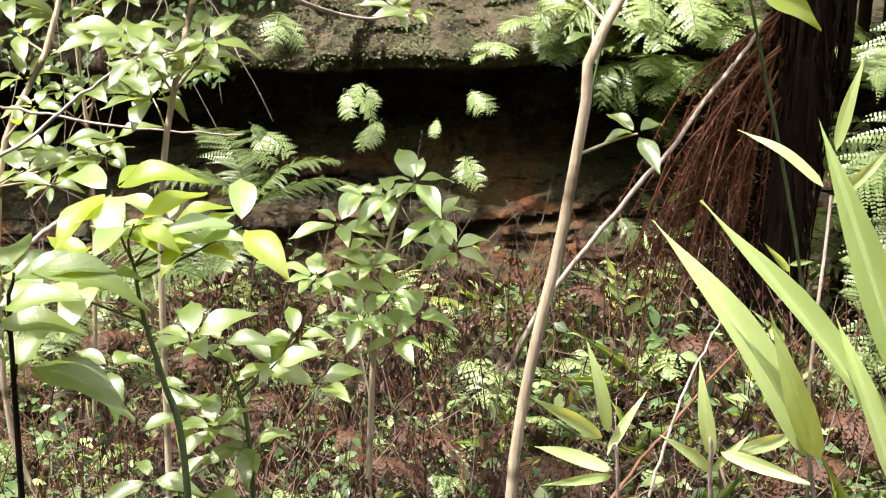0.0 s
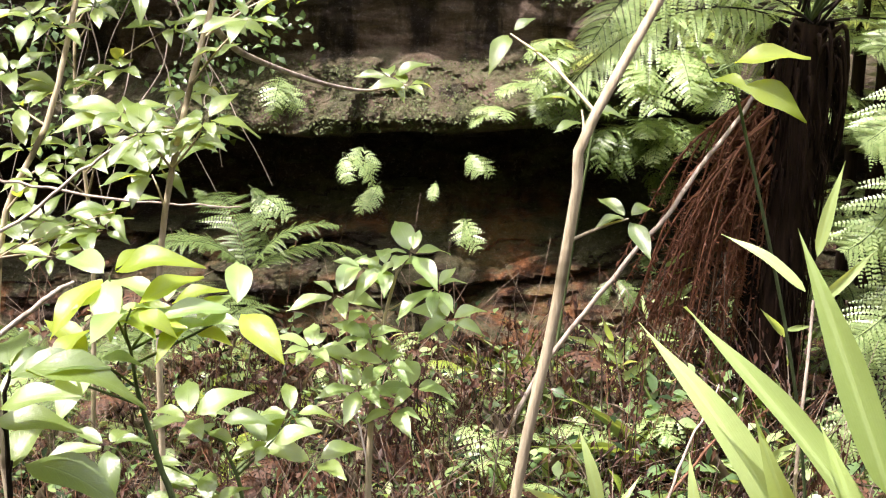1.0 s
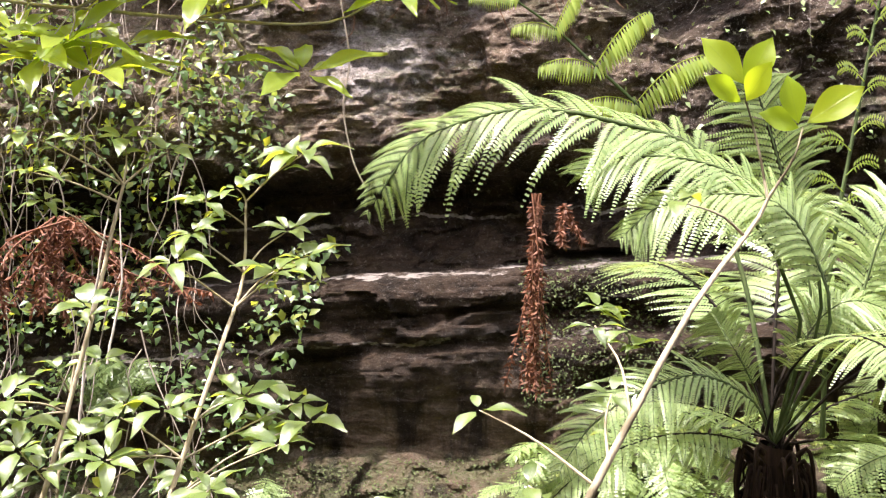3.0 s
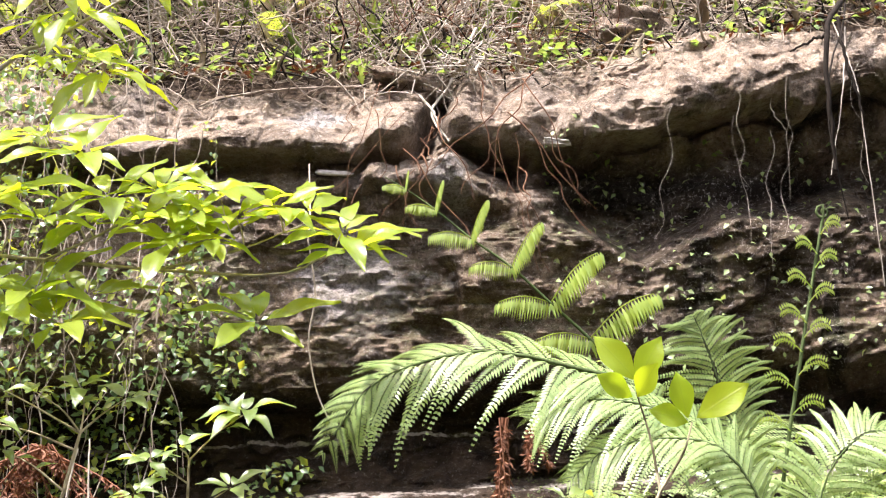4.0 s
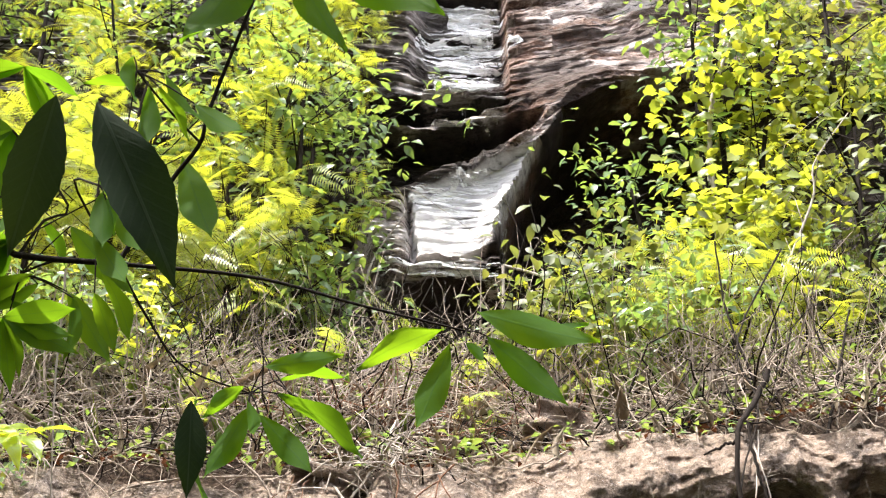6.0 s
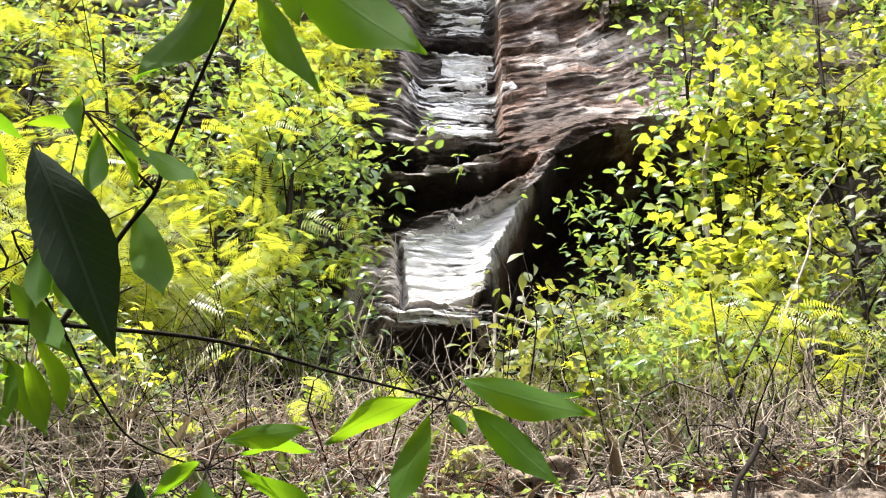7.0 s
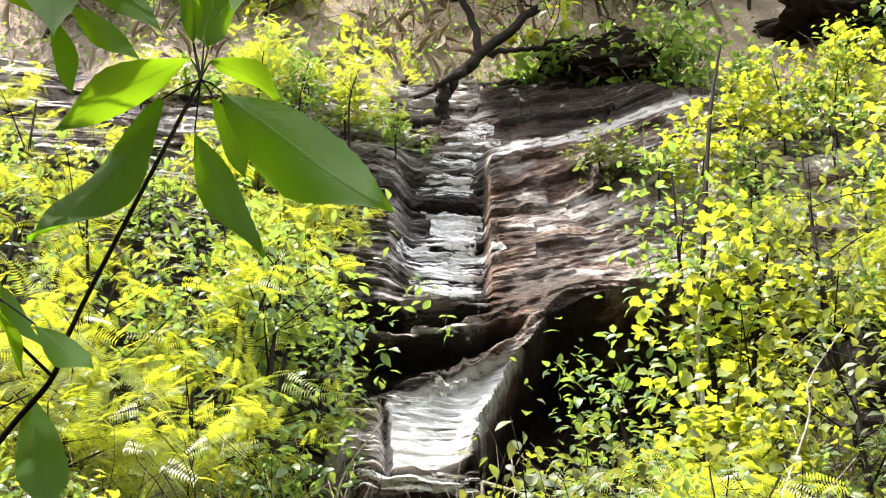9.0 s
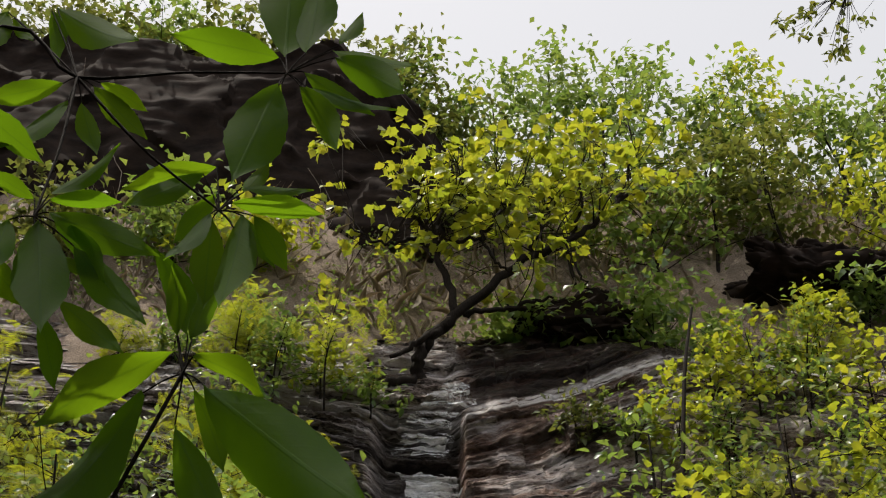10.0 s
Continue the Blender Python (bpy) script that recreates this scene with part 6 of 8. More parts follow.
# ---- ferns on the rock ----
def rock_fern(at, n, size, label, hang=True, mat=None):
    at = (at[0], float(face_y(np.full(9, at[0]), at[2] + np.linspace(-0.05, 0.45, 9)).min()) - 0.03, at[2])
    th = thing("rock_fern", at, label, "fern", "ferns on the rock")
    for k in range(max(2, n - 2)):
        yaw = 180 + R.uniform(-50, 50)
        f = frond_geo(size * R.uniform(0.9, 1.4), npin=R.randint(8, 10), width=0.28, nsub=6, sub=0.3, rise=R.uniform(-30, 15), fall=R.uniform(-85, -60), droop=0.15, bare=0.25, lean=62)
        m = Matrix.Translation(at) @ Matrix.Rotation(radians(yaw), 4, "Z") @ Matrix.Rotation(radians(R.uniform(-35, 35)), 4, "Y")
        fr = part("frond", turned(f[0], m), mat or M_FERN, th)
        part("stalk", turned(f[1], m), M_STEMG, fr)


DAMP_LOW = [((-0.89, 6.80, 0.77), 4, 0.32), ((-1.05, 7.10, 0.16), 4, 0.28), ((-1.06, 7.00, -0.13), 3, 0.2), ((-0.53, 7.00, 0.41), 3, 0.22), ((-0.42, 7.00, 0.43), 2, 0.2), ((-0.33, 7.00, 0.23), 3, 0.2), ((0.15, 7.00, 0.39), 4, 0.24), ((0.13, 7.10, 0.02), 4, 0.24), ((-0.03, 7.10, 0.24), 2, 0.14)]
DAMP_HIGH = [((0.95, 6.70, 0.54), 6, 0.4), ((1.14, 6.70, 0.48), 6, 0.45), ((1.09, 6.70, 0.25), 5, 0.35), ((0.95, 6.90, -0.29), 5, 0.3), ((1.08, 6.90, -0.19), 4, 0.3), ((-1.38, 6.90, 0.18), 4, 0.25), ((-0.86, 6.80, 0.76), 4, 0.3), ((-1.07, 7.00, 0.20), 4, 0.22), ((-1.84, 6.80, 1.45), 7, 0.5), ((-2.01, 6.80, 1.26), 5, 0.45), ((-1.67, 6.80, 1.42), 7, 0.45), ((0.70, 6.70, 0.75), 6, 0.4), ((0.54, 6.70, 0.69), 5, 0.3), ((0.99, 6.70, 0.50), 5, 0.4)]
for at, n, s in DAMP_LOW:
    rock_fern(at, n, s, "pale green fern rooted in a damp rock crack")
def ledge_fern(at, n, size, label):
    """A sunlit fern on the mossy ledge whose fronds arch out and down."""
    at = (at[0], float(face_y(np.full(9, at[0]), at[2] + np.linspace(-0.05, 0.45, 9)).min()) - 0.03, at[2])
    th = thing("rock_fern", at, label, "fern", "ferns on the rock")
    for k in range(n):
        f = frond_geo(size * R.uniform(0.8, 1.25), npin=R.randint(10, 13), width=0.27, nsub=7, sub=0.4, rise=R.uniform(15, 60), fall=R.uniform(-70, -35), droop=0.2, bare=0.2, lean=60)
        m = Matrix.Translation(at) @ Matrix.Rotation(radians(180 + R.uniform(-85, 85)), 4, "Z") @ Matrix.Rotation(radians(R.uniform(-20, 20)), 4, "Y")
        fr = part("frond", turned(f[0], m), M_FERN, th)
        part("stalk", turned(f[1], m), M_STEMG, fr)


for x, z, n, size in ((0.55, 0.72, 7, 0.36), (0.78, 0.86, 8, 0.45), (1.02, 0.78, 8, 0.5), (1.26, 0.9, 8, 0.5), (1.45, 0.7, 8, 0.5), (1.1, 0.5, 7, 0.4), (1.35, 0.45, 7, 0.42), (0.35, 0.6, 5, 0.24)):
    ledge_fern((x, 6.7, z), n, size, "bright pale green fern arching from the mossy ledge")
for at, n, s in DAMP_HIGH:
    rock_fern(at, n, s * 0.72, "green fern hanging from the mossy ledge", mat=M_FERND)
for at, n, s in (((-0.93, 5.60, -0.02), 5, 0.75), ((-1.06, 5.20, -0.25), 6, 0.6), ((-1.65, 5.00, -0.34), 6, 0.7), ((2.15, 5.50, 0.20), 7, 0.7), ((1.98, 5.45, 0.55), 9, 0.6), ((2.0, 5.5, 1.0), 9, 0.65), ((1.95, 5.4, 0.2), 8, 0.5), ((1.9, 5.3, -0.1), 8, 0.5), ((2.05, 5.60, 0.69), 7, 0.9), ((2.20, 5.90, 1.00), 6, 0.9), ((2.01, 5.40, -0.32), 6, 0.8), ((2.17, 5.60, 1.93), 7, 0.9), ((1.99, 5.80, 1.65), 7, 0.8)):
    th = thing("fern", at, "arching green ground fern", "fern", "ground ferns")
    if at[0] > 1.2:
        g = Geo()
        g.tube([(at[0], at[1], -0.95), at], [0.035, 0.03], 9)
        part("trunk", g, M_TFERN, th)
    for k in range(n):
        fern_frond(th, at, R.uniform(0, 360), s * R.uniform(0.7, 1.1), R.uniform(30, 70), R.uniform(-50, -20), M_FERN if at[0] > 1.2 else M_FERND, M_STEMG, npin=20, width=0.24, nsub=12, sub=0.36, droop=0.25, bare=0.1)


# ---- loose cover on the gully floor ----
def scatter_fronds(name, count, area, zf, size, mat, label, category, rise=(30, 70), fall=(-60, -20), kinds=5, tilt=0.0, npin=13, nsub=6):
    tpls = [frond_geo(1.0, npin=npin, width=0.26, nsub=nsub, rise=R.uniform(*rise), fall=R.uniform(*fall), sub=0.45, droop=0.3, bare=0.1)[0] for _ in range(kinds)]
    g = Geo()
    for k in range(count):
        x, y = R.uniform(*area[0]), R.uniform(*area[1])
        m = Matrix.Translation((x, y, float(zf(np.array(x), np.array(y))) + R.uniform(0, tilt))) @ Matrix.Rotation(R.uniform(0, 6.28), 4, "Z") @ Matrix.Rotation(R.uniform(-0.3, 0.3), 4, "Y") @ Matrix.Scale(R.uniform(*size), 4)
        joined(g, turned(R.choice(tpls), m))
    return single(name, g, mat, label, category, "stuff")


def scatter_twigs(name, count, area, zf, length, radius, mat, label, lift=(0.0, 0.3), up=0.5, bendy=0.12, category="twigs"):
    g = Geo()
    for k in range(count):
        x, y = R.uniform(*area[0]), R.uniform(*area[1])
        if zf is hill_z and -0.5 < x < 2.3 and y > 10.2 and R.random() < 0.85:
            continue
        p = np.array([x, y, float(zf(np.array(x), np.array(y))) + R.uniform(*lift)])
        ln = R.uniform(*length)
        d = unit(np.array([R.gauss(0, 1), R.gauss(0, 0.6), R.gauss(up, 0.45)]))
        pts = [p]
        for q in range(5):
            d = unit(d + rng.normal(0, bendy, 3))
            pts.append(pts[-1] + d * ln / 5)
        g.tube(pts, [R.uniform(*radius), radius[0] * 0.6], 4)
    return single(name, g, mat, label, category, "stuff")


def scatter_blades(name, count, area, zf, length, mat, label, width=0.03, category="grass"):
    x, y = rng.uniform(*area[0], count), rng.uniform(*area[1], count)
    if zf is hill_z:
        keep = ~((x > -0.5) & (x < 2.3) & (y > 10.2)) | (rng.random(count) < 0.15)
        x, y = x[keep], y[keep]
    n = len(x)
    base = np.stack([x, y, zf(x, y) - 0.01], -1)
    d = np.stack([rng.normal(0, 0.5, n), rng.normal(0, 0.5, n), rng.uniform(0.5, 1.2, n)], -1)
    g = Geo()
    t = leaf_template(5, 1.0, 0.3, 0.3, 0.35, across=1)
    ln = rng.uniform(*length, n)
    g.spread(t, basis(d, np.stack([rng.normal(0, 1, n), rng.normal(0, 1, n), np.full(n, 0.4)], -1), ln, ln * width), base)
    return single(name, g, mat, label, category, "stuff")


FLOOR = ((-2.6, 2.8), (3.6, 6.5))
scatter_fronds("bracken", 170, FLOOR, ground_z, (0.22, 0.5), M_FERN, "low green bracken over the gully floor", "bracken", tilt=0.15)
scatter_fronds("bracken", 110, ((-2.6, 2.4), (5.0, 6.6)), ground_z, (0.2, 0.4), M_FERNY, "pale young bracken along the rock foot", "bracken", tilt=0.2)
scatter_fronds("dead_bracken", 230, FLOOR, ground_z, (0.22, 0.5), M_DEAD, "crumpled russet dead bracken", "dead bracken", rise=(40, 90), fall=(-100, -60), tilt=0.35)
scatter_twigs("ground_twigs", 900, FLOOR, ground_z, (0.2, 0.9), (0.0015, 0.005), M_TWIGD, "brown dry twigs strewn over the floor", (0.0, 0.25), 0.6)
scatter_twigs("ground_stalks", 750, FLOOR, ground_z, (0.15, 0.55), (0.002, 0.006), M_DARK, "dark dead stalks standing in the litter", (0.0, 0.1), 1.3, 0.2)
scatter_twigs("ground_stalks", 420, FLOOR, ground_z, (0.3, 0.9), (0.0015, 0.004), M_RED, "reddish-brown dead stalks standing in the litter", (0.0, 0.1), 1.2)
scatter_blades("grass", 380, ((0.2, 2.8), (3.4, 6.4)), ground_z, (0.2, 0.6), M_GRASS, "loose green grass on the floor", 0.04)
scatter_blades("dry_grass", 1000, FLOOR, ground_z, (0.15, 0.5), M_STRAW, "dry straw-coloured grass", 0.03)


def scatter_withered(name, count, area, zf, mat, label):
    """Dead stalks hung with curled brown leaves."""
    g = Geo()
    for k in range(count):
        x, y = R.uniform(*area[0]), R.uniform(*area[1])
        p = np.array([x, y, float(zf(np.array(x), np.array(y))) - 0.02])
        h = R.uniform(0.25, 0.72)
        top = p + np.array([R.gauss(0, 0.09), R.gauss(0, 0.07), h])
        line = curve([p, (p + top) / 2 + rng.normal(0, 0.025, 3), top], 9)
        g.tube(line, [0.004, 0.0028, 0.0016], 4)
        m = 24
        u = rng.uniform(0.3, 1.0, m)
        base = np.stack([np.interp(u, np.linspace(0, 1, 9), line[:, c]) for c in range(3)], -1) + rng.normal(0, 0.02, (m, 3)) * [1, 1, 0]
        d = np.stack([rng.normal(0, 0.4, m), rng.normal(0, 0.4, m), rng.uniform(-1.3, -0.3, m)], -1)
        g.spread(TPL_SMALL, basis(d, rng.normal(0, 1, (m, 3)), rng.uniform(0.02, 0.06, m), rng.uniform(0.018, 0.045, m)), base)
    return single(name, g, mat, label, "dead plants", "stuff")


WITHER = ((-1.3, 1.5), (3.3, 5.6))
scatter_withered("withered_stalks", 240, WITHER, ground_z, M_WITHER, "blackish-brown withered stalks hung with curled leaves")
scatter_withered("withered_stalks", 110, WITHER, ground_z, M_DEAD, "russet withered stalks hung with curled leaves")


def scatter_leaves(name, count, area, zf, size, mat, label, lift=0.0, category="leaves", tpl=None):
    n = count
    x, y = rng.uniform(*area[0], n), rng.uniform(*area[1], n)
    base = np.stack([x, y, zf(x, y) + rng.uniform(0, 1, n) ** 1.5 * lift + 0.01], -1)
    d = np.stack([rng.normal(0, 1, n), rng.normal(0, 1, n), rng.normal(0, 0.3, n)], -1)
    g = Geo()
    ln = rng.uniform(*size, n)
    g.spread(tpl or TPL_WIDE, basis(d, np.stack([rng.normal(0, 0.4, n), rng.normal(0, 0.4, n), np.ones(n)], -1), ln), base)
    return single(name, g, mat, label, category, "stuff")


NEARFLOOR = ((-1.6, 1.6), (2.7, 4.6))
scatter_fronds("bracken", 70, NEARFLOOR, ground_z, (0.2, 0.42), M_FERN, "low green bracken near the bank", "bracken", tilt=0.12)
scatter_twigs("ground_twigs", 500, NEARFLOOR, ground_z, (0.2, 0.8), (0.0015, 0.004), M_TWIGD, "brown dry twigs near the bank", (0.0, 0.2), 0.5)
scatter_twigs("ground_stalks", 700, NEARFLOOR, ground_z, (0.2, 0.6), (0.0015, 0.004), M_DARK, "blackened dead stalks near the bank", (0.0, 0.1), 1.1)
scatter_blades("grass", 260, NEARFLOOR, ground_z, (0.12, 0.4), M_GRASS, "scattered green grass blades near the bank", 0.05)
scatter_twigs("ground_stalks", 420, NEARFLOOR, ground_z, (0.2, 0.6), (0.0015, 0.004), M_RED, "reddish dead stalks near the bank", (0.0, 0.1), 1.1)
scatter_leaves("leaf_litter", 2600, NEARFLOOR, ground_z, (0.03, 0.08), M_RUST, "orange-brown litter near the bank", 0.06)
scatter_leaves("leaf_litter", 2600, NEARFLOOR, ground_z, (0.03, 0.08), M_WITHER, "blackish litter near the bank", 0.2)
scatter_leaves("ground_leaves", 2000, NEARFLOOR, ground_z, (0.05, 0.11), M_BUSHG, "green low leaves near the bank", 0.32, tpl=TPL_OVAL)
scatter_leaves("leaf_litter", 2600, FLOOR, ground_z, (0.03, 0.08), M_DARKLEAF, "blackened curled leaves hanging on dead stalks", 0.42, tpl=TPL_SMALL)
scatter_leaves("leaf_litter", 5000, FLOOR, ground_z, (0.03, 0.09), M_DEAD, "brown fallen leaves", 0.05)
scatter_leaves("leaf_litter", 2200, FLOOR, ground_z, (0.03, 0.09), M_RUST, "orange-brown fallen leaves", 0.05)
scatter_leaves("ground_leaves", 2000, FLOOR, ground_z, (0.05, 0.11), M_FERN, "pale green leaves of low ground cover", 0.4, tpl=TPL_OVAL)
scatter_leaves("ground_leaves", 2800, FLOOR, ground_z, (0.04, 0.09), M_BUSHG, "small green leaves of low ground cover", 0.4)


# ---- creepers and leaf cover on the rock face ----
def face_cover(name, count, xr, zr, size, mat, label, out=(0.02, 0.25), tpl=None, mask=None):
    n = count
    x, z = rng.uniform(*xr, n), rng.uniform(*zr, n)
    if mask is not None:
        keep = mask(x, z)
        x, z = x[keep], z[keep]
        n = len(x)
    y = face_y(x, z) - rng.uniform(*out, n)
    g = Geo()
    d = np.stack([rng.normal(0, 0.8, n), rng.normal(-0.4, 0.4, n), rng.normal(-0.3, 0.6, n)], -1)
    ln = rng.uniform(*size, n)
    g.spread(tpl or TPL_WIDE, basis(d, np.stack([rng.normal(0, 0.4, n), rng.normal(-0.6, 0.3, n), rng.normal(0.8, 0.3, n)], -1), ln), np.stack([x, y, z], -1))
    return single(name, g, mat, label, "creeper", "stuff")


def face_vines(name, count, xr, zr, length, radius, mat, label, out=(0.02, 0.2), side=0.35):
    g = Geo()
    for k in range(count):
        x, z = R.uniform(*xr), R.uniform(*zr)
        o = R.uniform(*out)
        ln = R.uniform(*length)
        pts = []
        dx = R.gauss(0, side)
        for q in np.linspace(0, 1, 9):
            xx = x + dx * q * ln + 0.05 * float(vnoise(q * 6, k * 3.7, 1.0))
            zz = z - q * ln
            pts.append((xx, float(face_y(np.array(xx), np.array(zz))) - o - 0.03, zz))
        pts = np.array(pts)
        pts[:, 1] = np.minimum.accumulate(pts[:, 1] * 0.5 + pts[:, 1].min() * 0.5)
        g.tube(curve(pts, 20), [R.uniform(*radius), radius[0]], 5)
    return single(name, g, mat, label, "vines", "stuff")


left_mask = lambda x, z: (x + 0.35 * fbm(x * 1.1, z * 1.1, 2.0, 3) < -0.75 - 0.15 * (z - 2.5)) & (fbm(x * 1.7, z * 1.7, 5.0, 3) > -0.35)
face_cover("creeper", 9000, (-3.6, 0.2), (0.4, 4.9), (0.03, 0.075), M_BUSHG, "small-leaved creeper hanging over the rock", (0.02, 0.4), None, left_mask)
face_cover("creeper", 3500, (-3.6, 0.2), (1.6, 4.9), (0.03, 0.08), M_BUSHY, "yellow-green creeper over the rock", (0.05, 0.5), None, left_mask)
face_vines("vines", 130, (-3.4, -1.1), (1.0, 4.8), (0.4, 1.6), (0.002, 0.006), M_TWIG, "grey vine stems tangled on the rock", (0.05, 0.4), 0.22)
face_vines("roots", 8, (1.6, 3.6), (3.4, 4.6), (0.3, 1.0), (0.001, 0.0025), M_PALE, "pale thin roots hanging down the rock", (0.02, 0.1), 0.12)
face_vines("roots", 26, (-0.3, 0.9), (3.8, 4.7), (0.2, 0.9), (0.002, 0.006), M_RED, "reddish roots over the ledge", (0.02, 0.1), 0.5)
face_cover("creeper", 420, (0.9, 3.6), (2.6, 4.2), (0.03, 0.06), M_FERN, "scattered pale seedlings on the dark rock", (0.01, 0.06))
face_cover("moss_tufts", 3800, (-1.3, 1.5), (0.5, 0.86), (0.008, 0.024), M_MOSS, "mossy tufts along the lower ledge", (0.0, 0.04))
face_cover("moss_tufts", 3000, (0.55, 1.7), (1.15, 2.0), (0.008, 0.028), M_MOSS, "pale mossy tufts over stepped rock", (0.0, 0.03))
g = Geo()
g.tube(curve([(-0.36, 5.60, 3.22), (-0.32, 5.60, 2.94), (-0.35, 5.60, 2.72), (-0.31, 5.60, 2.48), (-0.25, 5.60, 2.34)], 20), 0.0045, 6)
g.tube(curve([(-0.36, 5.60, 3.22), (-0.43, 6.20, 3.44), (-0.56, 7.10, 3.92)], 10), 0.0045, 6)
single("vine", g, M_TWIG, "thin bare vine dangling before the rock", "vine")

# slab and blocks on the ledge
def block(name, at, size, turn, mat, label, seed):
    n = 26 if max(size) < 1.2 else 70
    u, v = np.meshgrid(np.linspace(0, 2 * np.pi, 2 * n, endpoint=False), np.linspace(-np.pi / 2, np.pi / 2, n), indexing="ij")
    p = np.stack([np.cos(u) * np.cos(v), np.sin(u) * np.cos(v), np.sin(v)], -1)
    p = np.sign(p) * np.abs(p) ** 0.55
    p = p * (1 + 0.3 * fbm(p[..., 0] * 1.6 + seed, p[..., 1] * 1.6, p[..., 2] * 1.6, 5, 0.6)[..., None])
    p = p * np.array(size) / 2
    if max(size) > 1.2:
        q = p[..., 2] / 0.16 + 0.5 * fbm(p[..., 0] * 1.2, p[..., 1] * 1.2, seed, 2)
        p = p * (1 + 0.16 * (saw(q, 0.2) - 0.5) + 0.12 * fbm(p[..., 0] * 3.1, p[..., 1] * 3.1, p[..., 2] * 6 + seed, 3))[..., None]
    i, j = np.meshgrid(np.arange(2 * n), np.arange(n - 1), indexing="ij")
    i2 = (i + 1) % (2 * n)
    f = np.stack([i * n + j, i2 * n + j, i2 * n + j + 1, i * n + j + 1], -1).reshape(-1, 4)
    g = Geo()
    m = np.array(Matrix.Translation(at) @ Euler([radians(a) for a in turn]).to_matrix().to_4x4())
    g.add(p.reshape(-1, 3) @ m[:3, :3].T + m[:3, 3], f)
    ob = single(name, g, mat, label, "rock")
    return ob


block("stone_slab", (0.02, 7.75, 4.63), (0.5, 0.4, 0.13), (10, 14, 12), M_ROCK, "pale flat stone slab tipped on the ledge", 3)
M_FLAKE = bark_material("pale mineral flake", (0.45, 0.41, 0.38), (0.75, 0.71, 0.68), (1, 1, 1), 20.0)
for at, size in (((-0.42, 7.04, 3.9), (0.2, 0.1, 0.035)), ((0.98, 7.0, 4.07), (0.14, 0.1, 0.04)), ((0.62, 7.02, 4.0), (0.1, 0.08, 0.03))):
    at = (at[0], float(face_y(np.array(at[0]), np.array(at[2]))) - 0.01, at[2])
    block("rock_flake", at, size, (8, 4, 10), M_FLAKE, "pale mineral flake on the lip of the rock", 13 + size[0] * 50)
block("stone", (1.96, 7.90, 5.00), (0.14, 0.12, 0.16), (0, 20, 30), M_ROCK, "small upright stone on the ledge", 9)
block("stone", (1.65, 8.20, 5.14), (0.5, 0.35, 0.22), (0, 5, 10), M_ROCK, "dark stone half buried in litter", 21)
block("stone", (0.42, 6.30, -0.62), (0.6, 0.4, 0.22), (0, 8, 15), M_ROCK, "flat stone at the rock foot", 33)
block("boulder", (-0.23, 14.00, 7.72), (0.9, 0.7, 0.5), (0, 5, 15), M_FALLS, "pale boulder below the waterfall", 41)
block("boulder", (-0.68, 14.20, 8.13), (0.9, 0.6, 0.5), (0, -5, 40), M_FALLS, "boulder below the waterfall", 47)
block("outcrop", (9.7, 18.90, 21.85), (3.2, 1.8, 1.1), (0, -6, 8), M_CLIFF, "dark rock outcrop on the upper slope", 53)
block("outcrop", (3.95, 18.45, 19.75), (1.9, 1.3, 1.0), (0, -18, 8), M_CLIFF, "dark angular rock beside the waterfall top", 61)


# ---- hillside cover ----
HILL = ((-5.0, 7.0), (8.1, 13.5))
NEARHILL = ((-3.2, 4.2), (8.0, 9.8))
scatter_twigs("root_tangle", 2100, NEARHILL, hill_z, (0.3, 1.2), (0.003, 0.009), M_TWIG, "grey tangle of roots and twigs on the ledge", (0.0, 0.25), 0.25, 0.35)
scatter_twigs("root_tangle", 150, ((-0.6, 1.6), (7.9, 8.8)), hill_z, (0.3, 1.1), (0.003, 0.009), M_RED, "reddish roots and twigs over the ledge", (0.0, 0.25), 0.2, 0.4)
scatter_twigs("brush", 1100, HILL, hill_z, (0.4, 1.6), (0.003, 0.01), M_TWIG, "grey leafless brush on the slope", (0.0, 0.3), 0.8, 0.3)
scatter_twigs("brush", 1150, HILL, hill_z, (0.5, 1.8), (0.004, 0.011), M_DARK, "dark leafless brush on the slope", (0.0, 0.3), 0.9, 0.3)
scatter_blades("dry_grass", 700, HILL, hill_z, (0.2, 0.7), M_STRAW, "dry grass over the slope", 0.025)
scatter_blades("grass", 1100, HILL, hill_z, (0.2, 0.6), M_GRASS, "green grass over the slope", 0.035)
scatter_leaves("ground_leaves", 3200, HILL, hill_z, (0.04, 0.09), M_BUSHG, "green low leaves over the slope", 0.5)
scatter_leaves("leaf_litter", 4500, HILL, hill_z, (0.04, 0.09), M_DEAD, "brown fallen leaves on the slope", 0.06)
scatter_fronds("bracken", 150, HILL, hill_z, (0.3, 0.7), M_FERNY, "yellow-green bracken on the slope", "bracken", tilt=0.3)


def brow_z(x, y):
    return np.interp(y, [7.3, 7.6, 8.2, 8.6], [4.48, 4.66, 4.82, 5.0]) + 0.17 * np.clip(x - 1.0, 0, 4)


